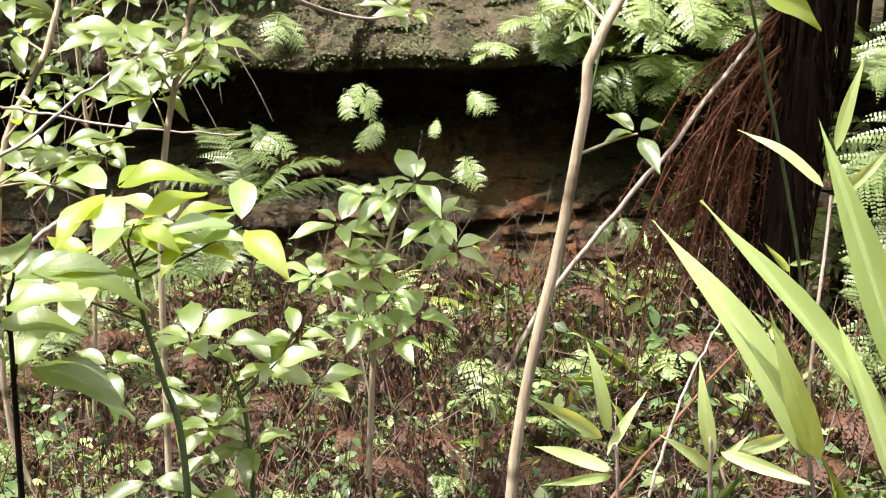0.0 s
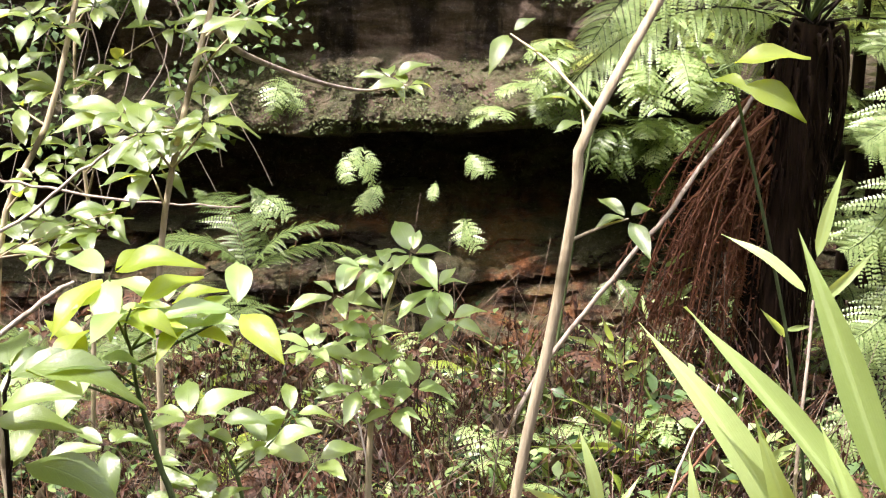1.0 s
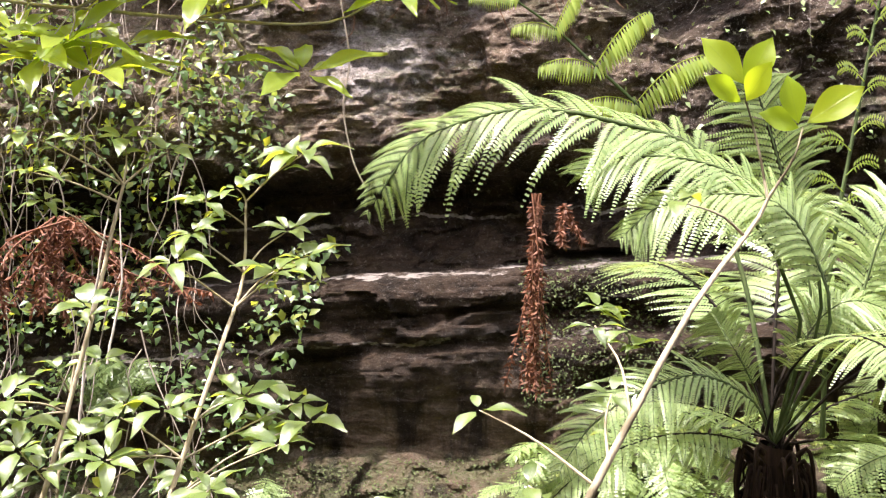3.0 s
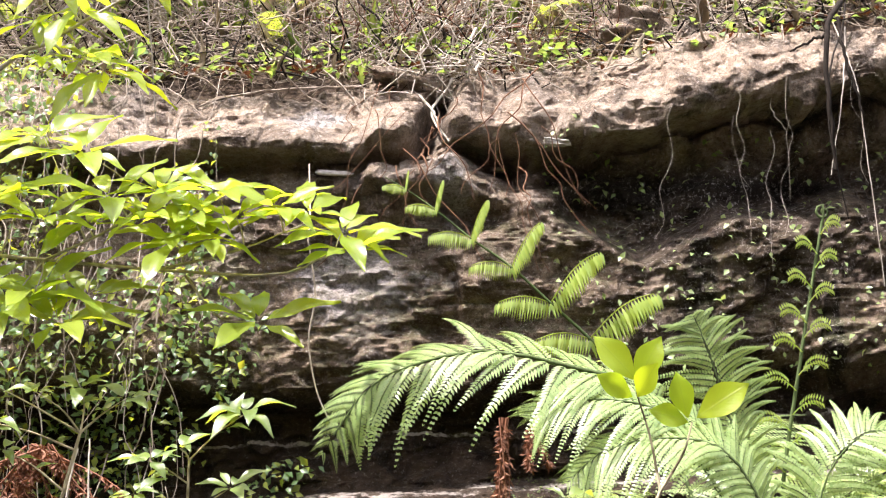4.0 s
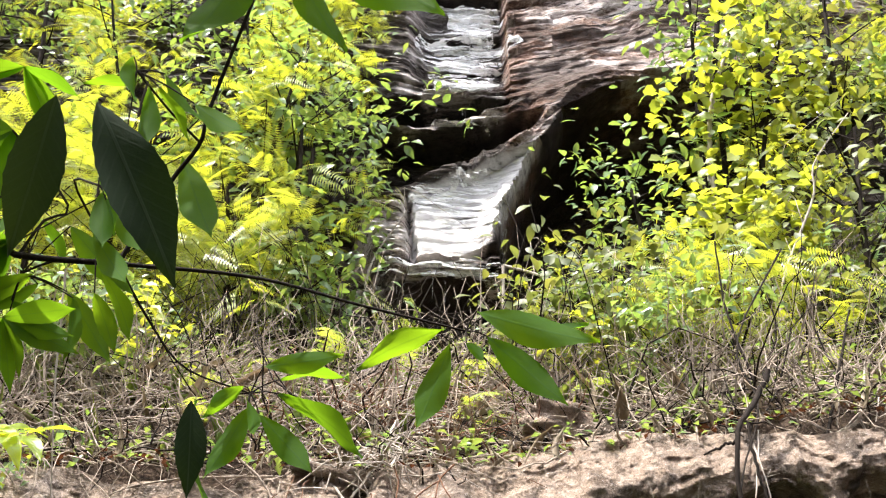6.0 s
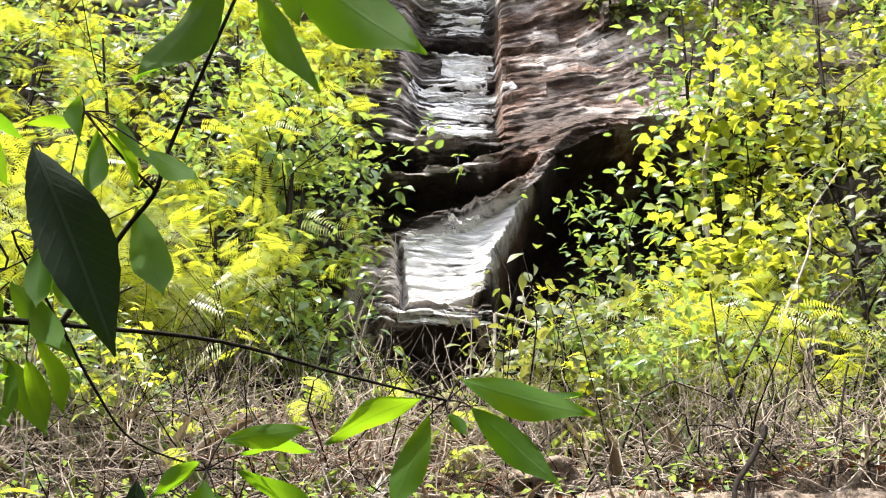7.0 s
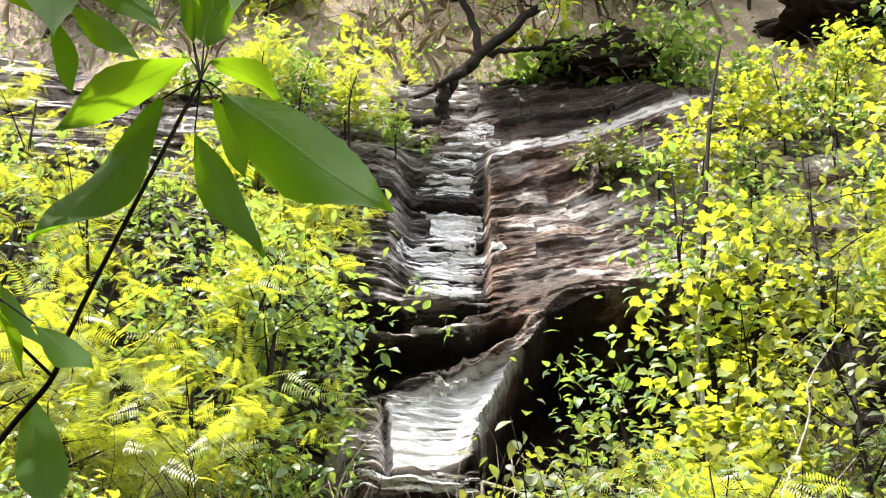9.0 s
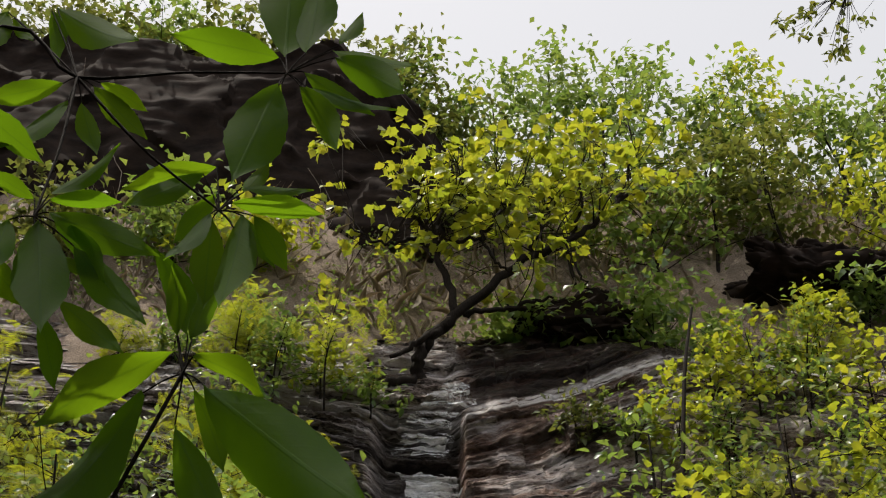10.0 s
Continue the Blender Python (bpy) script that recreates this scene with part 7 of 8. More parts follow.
BROW = ((-3.0, 4.0), (7.45, 8.3))
scatter_leaves("leaf_litter", 600, BROW, brow_z, (0.03, 0.08), M_DEAD, "brown leaves over the brow of the ledge", 0.06)
scatter_twigs("root_tangle", 420, BROW, brow_z, (0.2, 0.9), (0.0025, 0.008), M_TWIG, "grey roots trailing over the brow of the ledge", (0.0, 0.12), -0.05, 0.4)
scatter_twigs("root_tangle", 80, ((0.05, 0.6), (7.3, 8.0)), brow_z, (0.3, 0.8), (0.003, 0.008), M_PALE, "pale roots bundled in the cleft", (0.0, 0.15), -0.2, 0.5)
scatter_blades("dry_grass", 160, BROW, brow_z, (0.1, 0.35), M_STRAW, "dry grass along the brow", 0.03)
scatter_leaves("ground_leaves", 700, BROW, brow_z, (0.04, 0.1), M_BUSHG, "small green leaves along the brow", 0.22)
scatter_twigs("root_tangle", 260, BROW, brow_z, (0.15, 0.6), (0.003, 0.01), M_DARK, "dark twigs along the brow of the ledge", (0.0, 0.15), 0.2, 0.4)


# ---- trees and bushes ----
def woody(base, height, spread, limbs, r0, lean=(0, 0), seed=0, levels=2, start=0.35, rise=0.5):
    """Stem and limb lines of a small tree, and the tips of its twigs."""
    rr = random.Random(seed)
    g = Geo()
    base = np.array(base, float)
    top = base + np.array([lean[0] * height, lean[1] * height, height])
    mid = (base + top) / 2 + np.array([rr.uniform(-0.08, 0.08), rr.uniform(-0.08, 0.08), 0]) * height
    trunk = curve([base - np.array([0, 0, 0.2]), mid, top], 18)
    g.tube(trunk, [r0, r0 * 0.75, r0 * 0.3], 8)
    tips = [top]
    for k in range(limbs):
        u = start + (0.97 - start) * (k + rr.random()) / limbs
        p = trunk[min(17, int(u * 17))]
        a = k * 2.4 + rr.uniform(-0.5, 0.5)
        ln = spread * (1.15 - 0.6 * u) * rr.uniform(0.75, 1.2)
        d = np.array([math.cos(a), math.sin(a), rise + rr.uniform(-0.25, 0.35)])
        q = p + unit(d) * ln
        line = curve([p, (p + q) / 2 + np.array([0, 0, rr.uniform(-0.1, 0.08)]) * ln, q], 9)
        g.tube(line, [r0 * 0.4 * (1.1 - u * 0.6), r0 * 0.12], 5)
        tips.append(q)
        for s in range(levels * 2):
            v = line[rr.randint(3, 8)]
            e = v + unit(np.array([rr.gauss(0, 1), rr.gauss(0, 1), rr.gauss(0.3, 0.6)])) * ln * rr.uniform(0.25, 0.55)
            g.tube(curve([v, e], 4), [r0 * 0.12, r0 * 0.05], 4)
            tips.append(e)
            tips.append((v + e) / 2)
    return g, np.array(tips)


def crown(tips, per, radius, size, tpl=None, seed=0, up=0.8, flat=0.4):
    q = np.random.default_rng(seed)
    n = len(tips) * per
    c = np.repeat(tips, per, 0)
    # leaves sit in small sprays so that the crown has gaps
    spray = np.repeat(q.normal(0, 1, (len(tips) * max(1, per // 6) + 1, 3)), 6, 0)[:n] * radius * np.array([1.25, 1.25, flat])
    if len(spray) < n:
        spray = np.vstack([spray, q.normal(0, 1, (n - len(spray), 3)) * radius])
    p = c + spray + q.normal(0, 1, (n, 3)) * radius * 0.28
    d = np.stack([q.normal(0, 1, n), q.normal(0, 1, n), q.normal(-0.15, 0.45, n)], -1)
    nor = np.stack([q.normal(0, 0.5, n), q.normal(-0.5, 0.5, n), np.full(n, up)], -1)
    g = Geo()
    ln = q.uniform(*size, n)
    g.spread(tpl or TPL_SMALL, basis(d, nor, ln), p)
    return g


def tree(name, base, height, spread, limbs, r0, per, radius, size, leaf_mat, bark, label, category="tree", lean=(0, 0), seed=0, tpl=None, levels=2, start=0.35, group="", rise=0.5):
    th = thing(name, tuple(base), label, category, group)
    g, tips = woody(base, height, spread, limbs, r0, lean, seed, levels, start, rise)
    part("trunk", g, bark, th)
    some = np.random.default_rng(seed).random(len(tips)) < 0.55
    part("crown", crown(tips[some], per, radius, size, tpl, seed, 0.8, 0.25), leaf_mat, th)
    return th


def on_hill(x, y):
    return (x, y, float(hill_z(np.array(x), np.array(y))))


# trees flanking the waterfall
for k, (x, y, h, sp, mat, lab) in enumerate((
        (-1.15, 11.9, 4.0, 1.2, M_BUSHY, "slender dark-stemmed tree with feathery yellow-green leaves"), (-1.0, 12.1, 4.6, 1.1, M_BUSHG, "slender dark-stemmed tree with bright green leaves"),
        (-2.6, 11.4, 3.6, 1.5, M_BUSHY, "slender tree with feathery yellow-green leaves"), (-1.7, 12.6, 4.4, 1.3, M_BUSHG, "small tree with bright green leaves"), (-3.6, 12.4, 4.8, 1.7, M_BUSHG, "slender tree with light green leaves"), (-0.9, 13.4, 4.2, 1.1, M_BUSHG, "small tree with bright green leaves"),
        (-1.5, 10.9, 2.3, 1.1, M_BUSHY, "small tree with flat feathery yellow-green sprays"), (-2.4, 10.4, 1.9, 1.1, M_BUSHY, "small tree with flat feathery yellow-green sprays"), (-3.3, 10.8, 2.4, 1.2, M_BUSHY, "small tree with flat feathery yellow-green sprays"), (-0.7, 11.3, 1.5, 0.8, M_BUSHG, "bush with bright green leaves"),
        (-2.2, 13.4, 5.6, 1.5, M_BUSHG, "small tree with bright green leaves"), (-4.8, 13.3, 6.2, 1.8, M_BUSHY, "slender tree with yellow-green leaves"),
        (4.0, 12.6, 5.6, 0.8, M_BUSHG, "thin-stemmed tree with light green leaves"), (4.9, 12.3, 4.4, 1.3, M_BUSHY, "small tree with yellow-green leaves"), (5.9, 12.8, 5.8, 1.6, M_BUSHO, "small tree with dull olive leaves"),
        (3.0, 13.0, 2.6, 0.9, M_BUSHG, "bush with bright green leaves below the ledge"), (4.0, 11.6, 2.2, 1.1, M_BUSHY, "bush with yellow-green leaves"), (5.2, 11.0, 2.8, 1.3, M_BUSHO, "twiggy olive bush on the slope"), (7.2, 12.8, 6.6, 1.8, M_BUSHY, "small tree with yellow-green leaves"),
        (2.6, 10.8, 1.3, 0.8, M_BUSHO, "low olive bush on the slope"), (3.4, 9.8, 1.3, 0.9, M_BUSHY, "low yellow-green bush on the slope"), (2.0, 9.6, 0.8, 0.6, M_BUSHO, "low olive bush on the slope"))):
    tree("tree" if h > 3.2 else "bush", on_hill(x, y), h, sp, 10, 0.045, (15 if x > 3.8 else 7) if mat is M_BUSHY else 10, 0.3, ((0.12, 0.21) if x > 3.8 else (0.2, 0.36)) if mat is M_BUSHY else (0.1, 0.21), mat, M_DARK, lab, "tree" if h > 3.2 else "bush", (R.uniform(-0.05, 0.05), 0), 100 + k, (TPL_LOBED if x > 3.8 else TPL_FEATHER) if mat is M_BUSHY else TPL_OVAL, 2, 0.25 if h < 3.4 else 0.38)
# low bushes all over the slope
for k in range(80):
    x, y = R.uniform(-4.6, 6.6), R.uniform(8.6, 13.6)
    if (-0.6 < x < 2.2 and y > 9.8) or (y < 9.2 and R.random() < 0.7) or (x < 1.6 and y < 11 and R.random() < 0.75):
        continue
    mat, what = R.choice([(M_BUSHY, "yellow-green"), (M_BUSHG, "green"), (M_BUSHO, "olive"), (M_BUSHO, "olive") if x > 2 else (M_BUSHG, "green")])
    h = R.uniform(0.45, 1.2) * (1 if y < 10.5 else 1.3)
    tree("bush", on_hill(x, y), h, 0.6 * h + 0.2, 8, 0.014, 12, 0.14, (0.07, 0.16), mat, M_TWIG, "low " + what + " bush on the slope", "bush", (R.uniform(-0.1, 0.1), 0), 300 + k, TPL_SMALL, 1, 0.2, "slope bushes")

for k in range(4):
    x, y = R.uniform(-3.4, -1.2), R.uniform(8.2, 10.2)
    h = R.uniform(0.5, 1.3)
    tree("bush", on_hill(x, y), h, 0.5 * h + 0.2, 8, 0.014, 10, 0.15, (0.08, 0.17), R.choice([M_BUSHG, M_BUSHO, M_BUSHY]), M_TWIG, "leafy green bush at the back of the ledge", "bush", (R.uniform(-0.1, 0.1), 0), 900 + k, TPL_SMALL, 1, 0.2, "slope bushes")

# bare pale limbs before the slope
for pts, r in (([(4.03, 10.50, 6.90), (4.13, 10.50, 7.37), (4.49, 10.50, 8.18), (4.54, 10.50, 8.57), (4.96, 10.50, 9.17)], 0.016), ([(3.33, 7.90, 4.67), (3.52, 7.90, 4.95), (3.74, 7.90, 5.12), (3.87, 8.00, 5.53)], 0.025), ([(1.50, 13.00, 8.48), (1.97, 13.00, 8.34), (2.43, 13.00, 8.06)], 0.02), ([(-2.27, 9.50, 5.84), (-2.40, 9.50, 6.10), (-2.40, 9.50, 6.79)], 0.012), ([(-0.21, 13.50, 7.82), (-0.13, 13.60, 8.72), (0.30, 13.70, 9.54)], 0.018), ([(4.08, 13.00, 10.25), (4.41, 13.00, 11.67), (4.66, 13.00, 12.03)], 0.03)):
    g = Geo()
    line = curve(pts, 16)
    g.tube(line, [r, r * 0.8, r * 0.4], 7)
    z0 = float(hill_z(np.array(pts[0][0]), np.array(pts[0][1])))
    g.tube([(pts[0][0], pts[0][1], z0 - 0.1), pts[0]], r, 7)
    for q in range(4):
        p = line[R.randint(5, 15)]
        g.tube(curve([p, p + rng.normal(0, 0.22, 3), p + rng.normal(0, 0.4, 3)], 6), [r * 0.4, r * 0.15], 4)
    single("bare_limb", g, M_PALE, "crooked bare pale limb on the slope", "dead branch")

# ---- the waterfall ----
def water_sheet(name, xr, zr, label, mat, nx=60, nz=110):
    u, v = np.meshgrid(np.linspace(0, 1, nx), np.linspace(0, 1, nz), indexing="ij")
    z = zr[0] + (zr[1] - zr[0]) * v
    c = np.interp(z, [8.9, 9.2, 9.6, 10.5, 10.9, 11.5, 12.4, 15.2, 16.6, 17.2], [0.75, 0.85, 0.88, 1.0, 1.22, 0.85, 1.0, 1.12, 1.45, 1.8])
    w = np.interp(z, [8.9, 9.2, 9.6, 10.5, 10.9, 11.5, 12.4, 15.2, 16.0, 17.2], [0.68, 0.7, 0.42, 0.6, 0.42, 0.7, 0.64, 0.5, 0.42, 0.2]) * xr
    x = c + (u - 0.5) * 2 * w * (1 + 0.5 * fbm(z * 2.2, np.sign(u - 0.5) * 4.0 + xr * 9, 1.0, 3)) + 0.06 * fbm(u * 3, z * 2, 1.0, 2)
    y = np.minimum(falls_y(x, z), falls_y(x, z + 0.16) + 0.04) - 0.06 + 0.02 * fbm(x * 6, z * 6, 4.0, 2)
    i, j = np.meshgrid(np.arange(nx - 1), np.arange(nz - 1), indexing="ij")
    f = np.stack([i * nz + j, (i + 1) * nz + j, (i + 1) * nz + j + 1, i * nz + j + 1], -1).reshape(-1, 4)
    g = Geo()
    g.add(np.stack([x, y, z], -1).reshape(-1, 3), f)
    return part(name, g, mat, label)


fall_thing = thing("waterfall", (0.95, 14.7, 8.95), "thin white waterfall film sliding over stepped rock", "waterfall")
for share, zz in ((1.0, (12.38, 15.0)), (1.0, (15.2, 16.9)), (1.1, (11.72, 11.82)), (0.95, (12.5, 14.0)), (1.0, (8.98, 9.3)), (1.0, (9.52, 10.9))):
    water_sheet("water_sheet", share, zz, fall_thing, M_WATER)
water_sheet("white_water", 0.85, (14.12, 14.95), fall_thing, M_FOAM)
water_sheet("white_water", 0.6, (15.3, 15.6), fall_thing, M_FOAM)
water_sheet("white_water", 0.9, (9.02, 9.16), fall_thing, M_FOAM)
water_sheet("white_water", 0.75, (12.4, 12.8), fall_thing, M_FOAM)
water_sheet("white_water", 0.8, (13.25, 13.5), fall_thing, M_FOAM)
water_sheet("white_water", 0.7, (13.75, 13.92), fall_thing, M_FOAM)
dg = Geo()
for k in range(11):
    x = R.uniform(0.0, 1.6)
    zt = R.choice([8.98, 12.4, 12.4])
    yt = float(falls_y(np.array(x), np.array(zt + 0.05))) - 0.05
    dg.tube(curve([(x, yt, zt), (x, yt - 0.02, zt - R.uniform(0.25, 0.75))], 4), [0.004, 0.002], 4)
single("water_drips", dg, M_WATER, "thin drips falling from the rock lips", "water", "stuff")


# ---- upper cliff, leaning tree and skyline ----
lt = thing("leaning_tree", (-0.47, 17.00, 16.75), "dark leaning tree with crooked limbs and yellow-green leaves", "tree")
lg = Geo()
tips = []


def limb(pts, r0, r1, twigs, leafy=True):
    line = curve(pts, 22)
    line[1:-1] += rng.normal(0, 0.03, (20, 3))
    lg.tube(line, [r0, (r0 + r1) / 2, r1], 8)
    for q in range(twigs):
        p = line[R.randint(9, 21)]
        e = p + rng.normal(0, 0.55, 3) * [1.1, 0.8, 0.8] + np.array([0, 0, 0.55])
        lg.tube(curve([p, (p + e) / 2 + rng.normal(0, 0.1, 3), e], 7), [r1 * 0.55, 0.012, 0.006], 4)
        if leafy:
            tips.append(e)
            for w in range(2):
                f = e + rng.normal(0, 0.35, 3) + np.array([0, 0, 0.1])
                lg.tube([(p + e) / 2, f], [0.01, 0.005], 4)
                tips.append(f)


limb([(1.07, 17.10, 16.59), (0.94, 17.00, 17.26), (0.99, 16.90, 17.82), (1.51, 16.80, 18.50)], 0.13, 0.11, 0)
limb([(0.94, 17.00, 17.22), (0.43, 16.90, 16.91), (-0.46, 16.90, 16.67), (-0.87, 16.90, 16.72)], 0.11, 0.04, 3)
limb([(1.52, 16.80, 18.42), (1.00, 16.75, 17.86), (0.40, 16.70, 17.38)], 0.09, 0.04, 0)
limb([(1.51, 16.80, 18.50), (2.27, 16.80, 19.39), (2.99, 16.70, 20.11), (3.86, 16.70, 20.65), (4.48, 16.70, 21.28), (5.13, 16.70, 22.10)], 0.1, 0.045, 12)
limb([(4.86, 16.70, 21.73), (5.18, 16.70, 22.65), (5.41, 16.70, 23.80)], 0.045, 0.02, 9)
limb([(3.86, 16.70, 20.65), (4.16, 16.60, 21.83), (3.97, 16.60, 22.72)], 0.04, 0.02, 8)
limb([(1.57, 16.80, 18.61), (1.45, 16.80, 19.42), (1.19, 16.80, 20.10), (1.09, 16.80, 20.75), (0.61, 16.80, 21.47), (0.33, 16.90, 22.64)], 0.085, 0.03, 13)
limb([(1.73, 16.80, 18.62), (2.56, 16.60, 18.62), (3.41, 16.50, 18.83)], 0.06, 0.025, 2)
limb([(1.18, 16.80, 20.34), (0.70, 16.70, 20.45), (0.04, 16.60, 20.19), (-0.54, 16.60, 20.68)], 0.05, 0.02, 10)
limb([(1.21, 16.80, 20.51), (2.05, 16.70, 20.54), (2.38, 16.70, 19.84), (2.71, 16.70, 19.70)], 0.045, 0.02, 2)
limb([(1.15, 16.80, 20.67), (1.36, 16.70, 21.59), (1.94, 16.70, 22.70)], 0.045, 0.02, 10)
limb([(2.05, 16.70, 20.54), (2.52, 16.70, 21.49), (3.01, 16.70, 22.23)], 0.04, 0.02, 9)
limb([(2.99, 16.70, 20.11), (3.30, 16.60, 20.92), (3.45, 16.60, 21.79)], 0.04, 0.02, 7)
limb([(3.74, 16.70, 20.56), (4.00, 16.60, 19.53), (4.14, 16.60, 19.16)], 0.025, 0.012, 1)
part("trunk", lg, M_DARK, lt)
part("crown", crown(np.array(tips), 6, 0.24, (0.18, 0.32), TPL_LOBED, 5, 0.6), M_BUSHY, lt)


def on_top(x, y):
    return (x, y, float(top_z(np.array(x), np.array(y))))


UPPER = ((-8, 14), (17.8, 22.5))
scatter_blades("dry_grass", 3600, UPPER, top_z, (0.3, 0.9), M_STRAW, "dry grass on the upper slope", 0.03)
scatter_leaves("ground_leaves", 9000, UPPER, top_z, (0.06, 0.16), M_BUSHG, "low green growth on the upper slope", 0.8)
scatter_twigs("brush", 700, UPPER, top_z, (0.5, 2.0), (0.006, 0.02), M_TWIG, "grey brush on the upper slope", (0, 0.3), 0.8, 0.3)
def upper_tree(seed, x, y, h, sp, mat):
    big = h > 3.2
    tree("tree" if big else "bush", on_top(x, y), h, sp, 11, 0.05, 17, 0.36, (0.16, 0.32), mat, M_DARK, ("slender tree" if big else "bush") + " with loose sunlit leaves on the upper slope", "tree" if big else "bush", (R.uniform(-0.08, 0.08), 0), seed, TPL_WIDE, 2, 0.3)


SKYLINE = [(2.6, 21.6, 4.4, 2.0, M_BUSHG), (4.2, 22.0, 6.0, 1.8, M_BUSHG), (5.6, 21.2, 4.6, 2.0, M_BUSHG), (7.2, 21.8, 5.4, 2.0, M_BUSHG), (8.8, 21.0, 4.6, 2.0, M_BUSHG), (10.4, 21.4, 4.6, 2.0, M_BUSHY), (12.2, 21.0, 4.2, 2.0, M_BUSHG), (14.2, 21.6, 5.2, 2.2, M_BUSHG), (16.0, 22.0, 5.5, 2.4, M_BUSHO)]
BEHIND = [(6.2, 19.2, 5.0, 1.9, M_BUSHG), (7.6, 19.4, 4.4, 1.7, M_BUSHO), (9.6, 19.4, 4.6, 1.8, M_BUSHO), (12.0, 19.2, 4.6, 2.0, M_BUSHY), (4.4, 19.6, 3.0, 1.6, M_BUSHO), (2.6, 19.8, 3.0, 1.5, M_BUSHO), (1.2, 20.6, 2.2, 1.2, M_BUSHO)]
CREST = [(-0.4, 20.9, 3.2, 1.5, M_BUSHO), (0.7, 21.2, 3.8, 1.6, M_BUSHG), (1.8, 21.0, 3.6, 1.6, M_BUSHO), (-9.5, 20.9, 4.2, 2.0, M_BUSHO), (-7.0, 20.8, 4.0, 2.0, M_BUSHG), (-4.4, 20.8, 3.4, 1.8, M_BUSHO), (-12, 21, 4.5, 2.2, M_BUSHO), (-3.0, 21.2, 2.6, 1.6, M_BUSHO), (-5.4, 21.4, 2.6, 1.8, M_BUSHO), (-7.6, 21.2, 3.0, 1.8, M_BUSHO), (-1.2, 21.0, 2.0, 1.3, M_BUSHO)]
HEAD = [(-4.6, 18.6, 2.2, 1.6, M_BUSHG), (-7.2, 18.4, 2.6, 1.8, M_BUSHO), (-2.8, 18.4, 1.6, 1.2, M_BUSHY), (3.2, 18.6, 1.2, 0.9, M_BUSHG), (5.4, 18.0, 2.6, 1.2, M_BUSHG), (10.6, 18.9, 1.2, 1.0, M_BUSHG)]
for k, row in enumerate(SKYLINE + BEHIND + CREST + HEAD):
    upper_tree(500 + k, *row)
# spray of a tall tree beyond the edge of the view
tall_limb = thing("tree", (10.5, 9.6, 6.2), "tall dark-stemmed tree reaching a leafy spray over the gully", "tree")
g = Geo()
g.tube(curve([(10.5, 9.6, 5.8), (10.2, 9.4, 10.0), (9.6, 9.2, 14.0), (11.48, 9.00, 22.30)], 24), [0.14, 0.11, 0.08, 0.04], 9)
g.tube(curve([(11.48, 9.00, 22.30), (8.26, 9.00, 19.57), (6.68, 9.00, 17.86), (6.09, 9.00, 16.97)], 16), [0.03, 0.015, 0.006], 6)
spray = []
for foot, end in (((8.26, 9.00, 19.57), (6.68, 9.00, 17.86)), ((6.68, 9.00, 17.86), (5.81, 9.00, 17.08)), ((6.68, 9.00, 17.86), (6.42, 9.00, 16.73))):
    foot, end = np.array(foot), np.array(end)
    for q in range(9):
        e = end + rng.normal(0, 0.16, 3)
        g.tube(curve([foot, (foot + e) / 2 + rng.normal(0, 0.03, 3), e], 5), [0.006, 0.003], 4)
        spray.append(e)
part("trunk", g, M_DARK, tall_limb)
part("crown", crown(np.array(spray), 7, 0.1, (0.09, 0.17), TPL_OVAL, 77, 0.6), M_BUSHO, tall_limb)


# bushes rooted in the waterfall cliff
for k in range(46):
    z = R.uniform(9.5, 18.5)
    x = R.choice([R.uniform(-6.5, -0.6), R.uniform(-4, -0.3), R.uniform(2.4, 8.5), R.uniform(3.6, 9.5)])
    if (1.8 < x < 4.8 and z > 12.2) or (2.0 < x < 6.0 and 12.4 < z < 18.5 and R.random() < 0.8):
        continue
    y = float(falls_y(np.array(x), np.array(z)))
    mat, what = R.choice([(M_BUSHY, "yellow-green"), (M_BUSHG, "green"), (M_BUSHY, "yellow-green")])
    h = R.uniform(0.6, 1.5)
    tree("bush", (x, y - 0.05, z), h, h * 0.65, 8, 0.022, 10 if mat is M_BUSHY else 14, 0.18, (0.15, 0.26) if mat is M_BUSHY else (0.1, 0.19), mat, M_DARK, what + " bush rooted on the wet cliff", "bush", (R.uniform(-0.1, 0.1), -0.35), 700 + k, TPL_FEATHER if mat is M_BUSHY else TPL_OVAL, 1, 0.2, "cliff bushes")


for k, (x, z, h, mat, what) in enumerate(((-0.75, 16.4, 0.8, M_BUSHY, "yellow-green"), (0.15, 15.9, 0.6, M_BUSHG, "green"), (-1.6, 16.9, 1.0, M_BUSHG, "green"))):
    tree("bush", (x, float(falls_y(np.array(x), np.array(z))) - 0.05, z), h, h * 0.6, 8, 0.02, 9, 0.18, (0.1, 0.2), mat, M_DARK, what + " bush beside the head of the waterfall", "bush", (0.05, -0.3), 760 + k, TPL_OVAL, 1, 0.2, "cliff bushes")


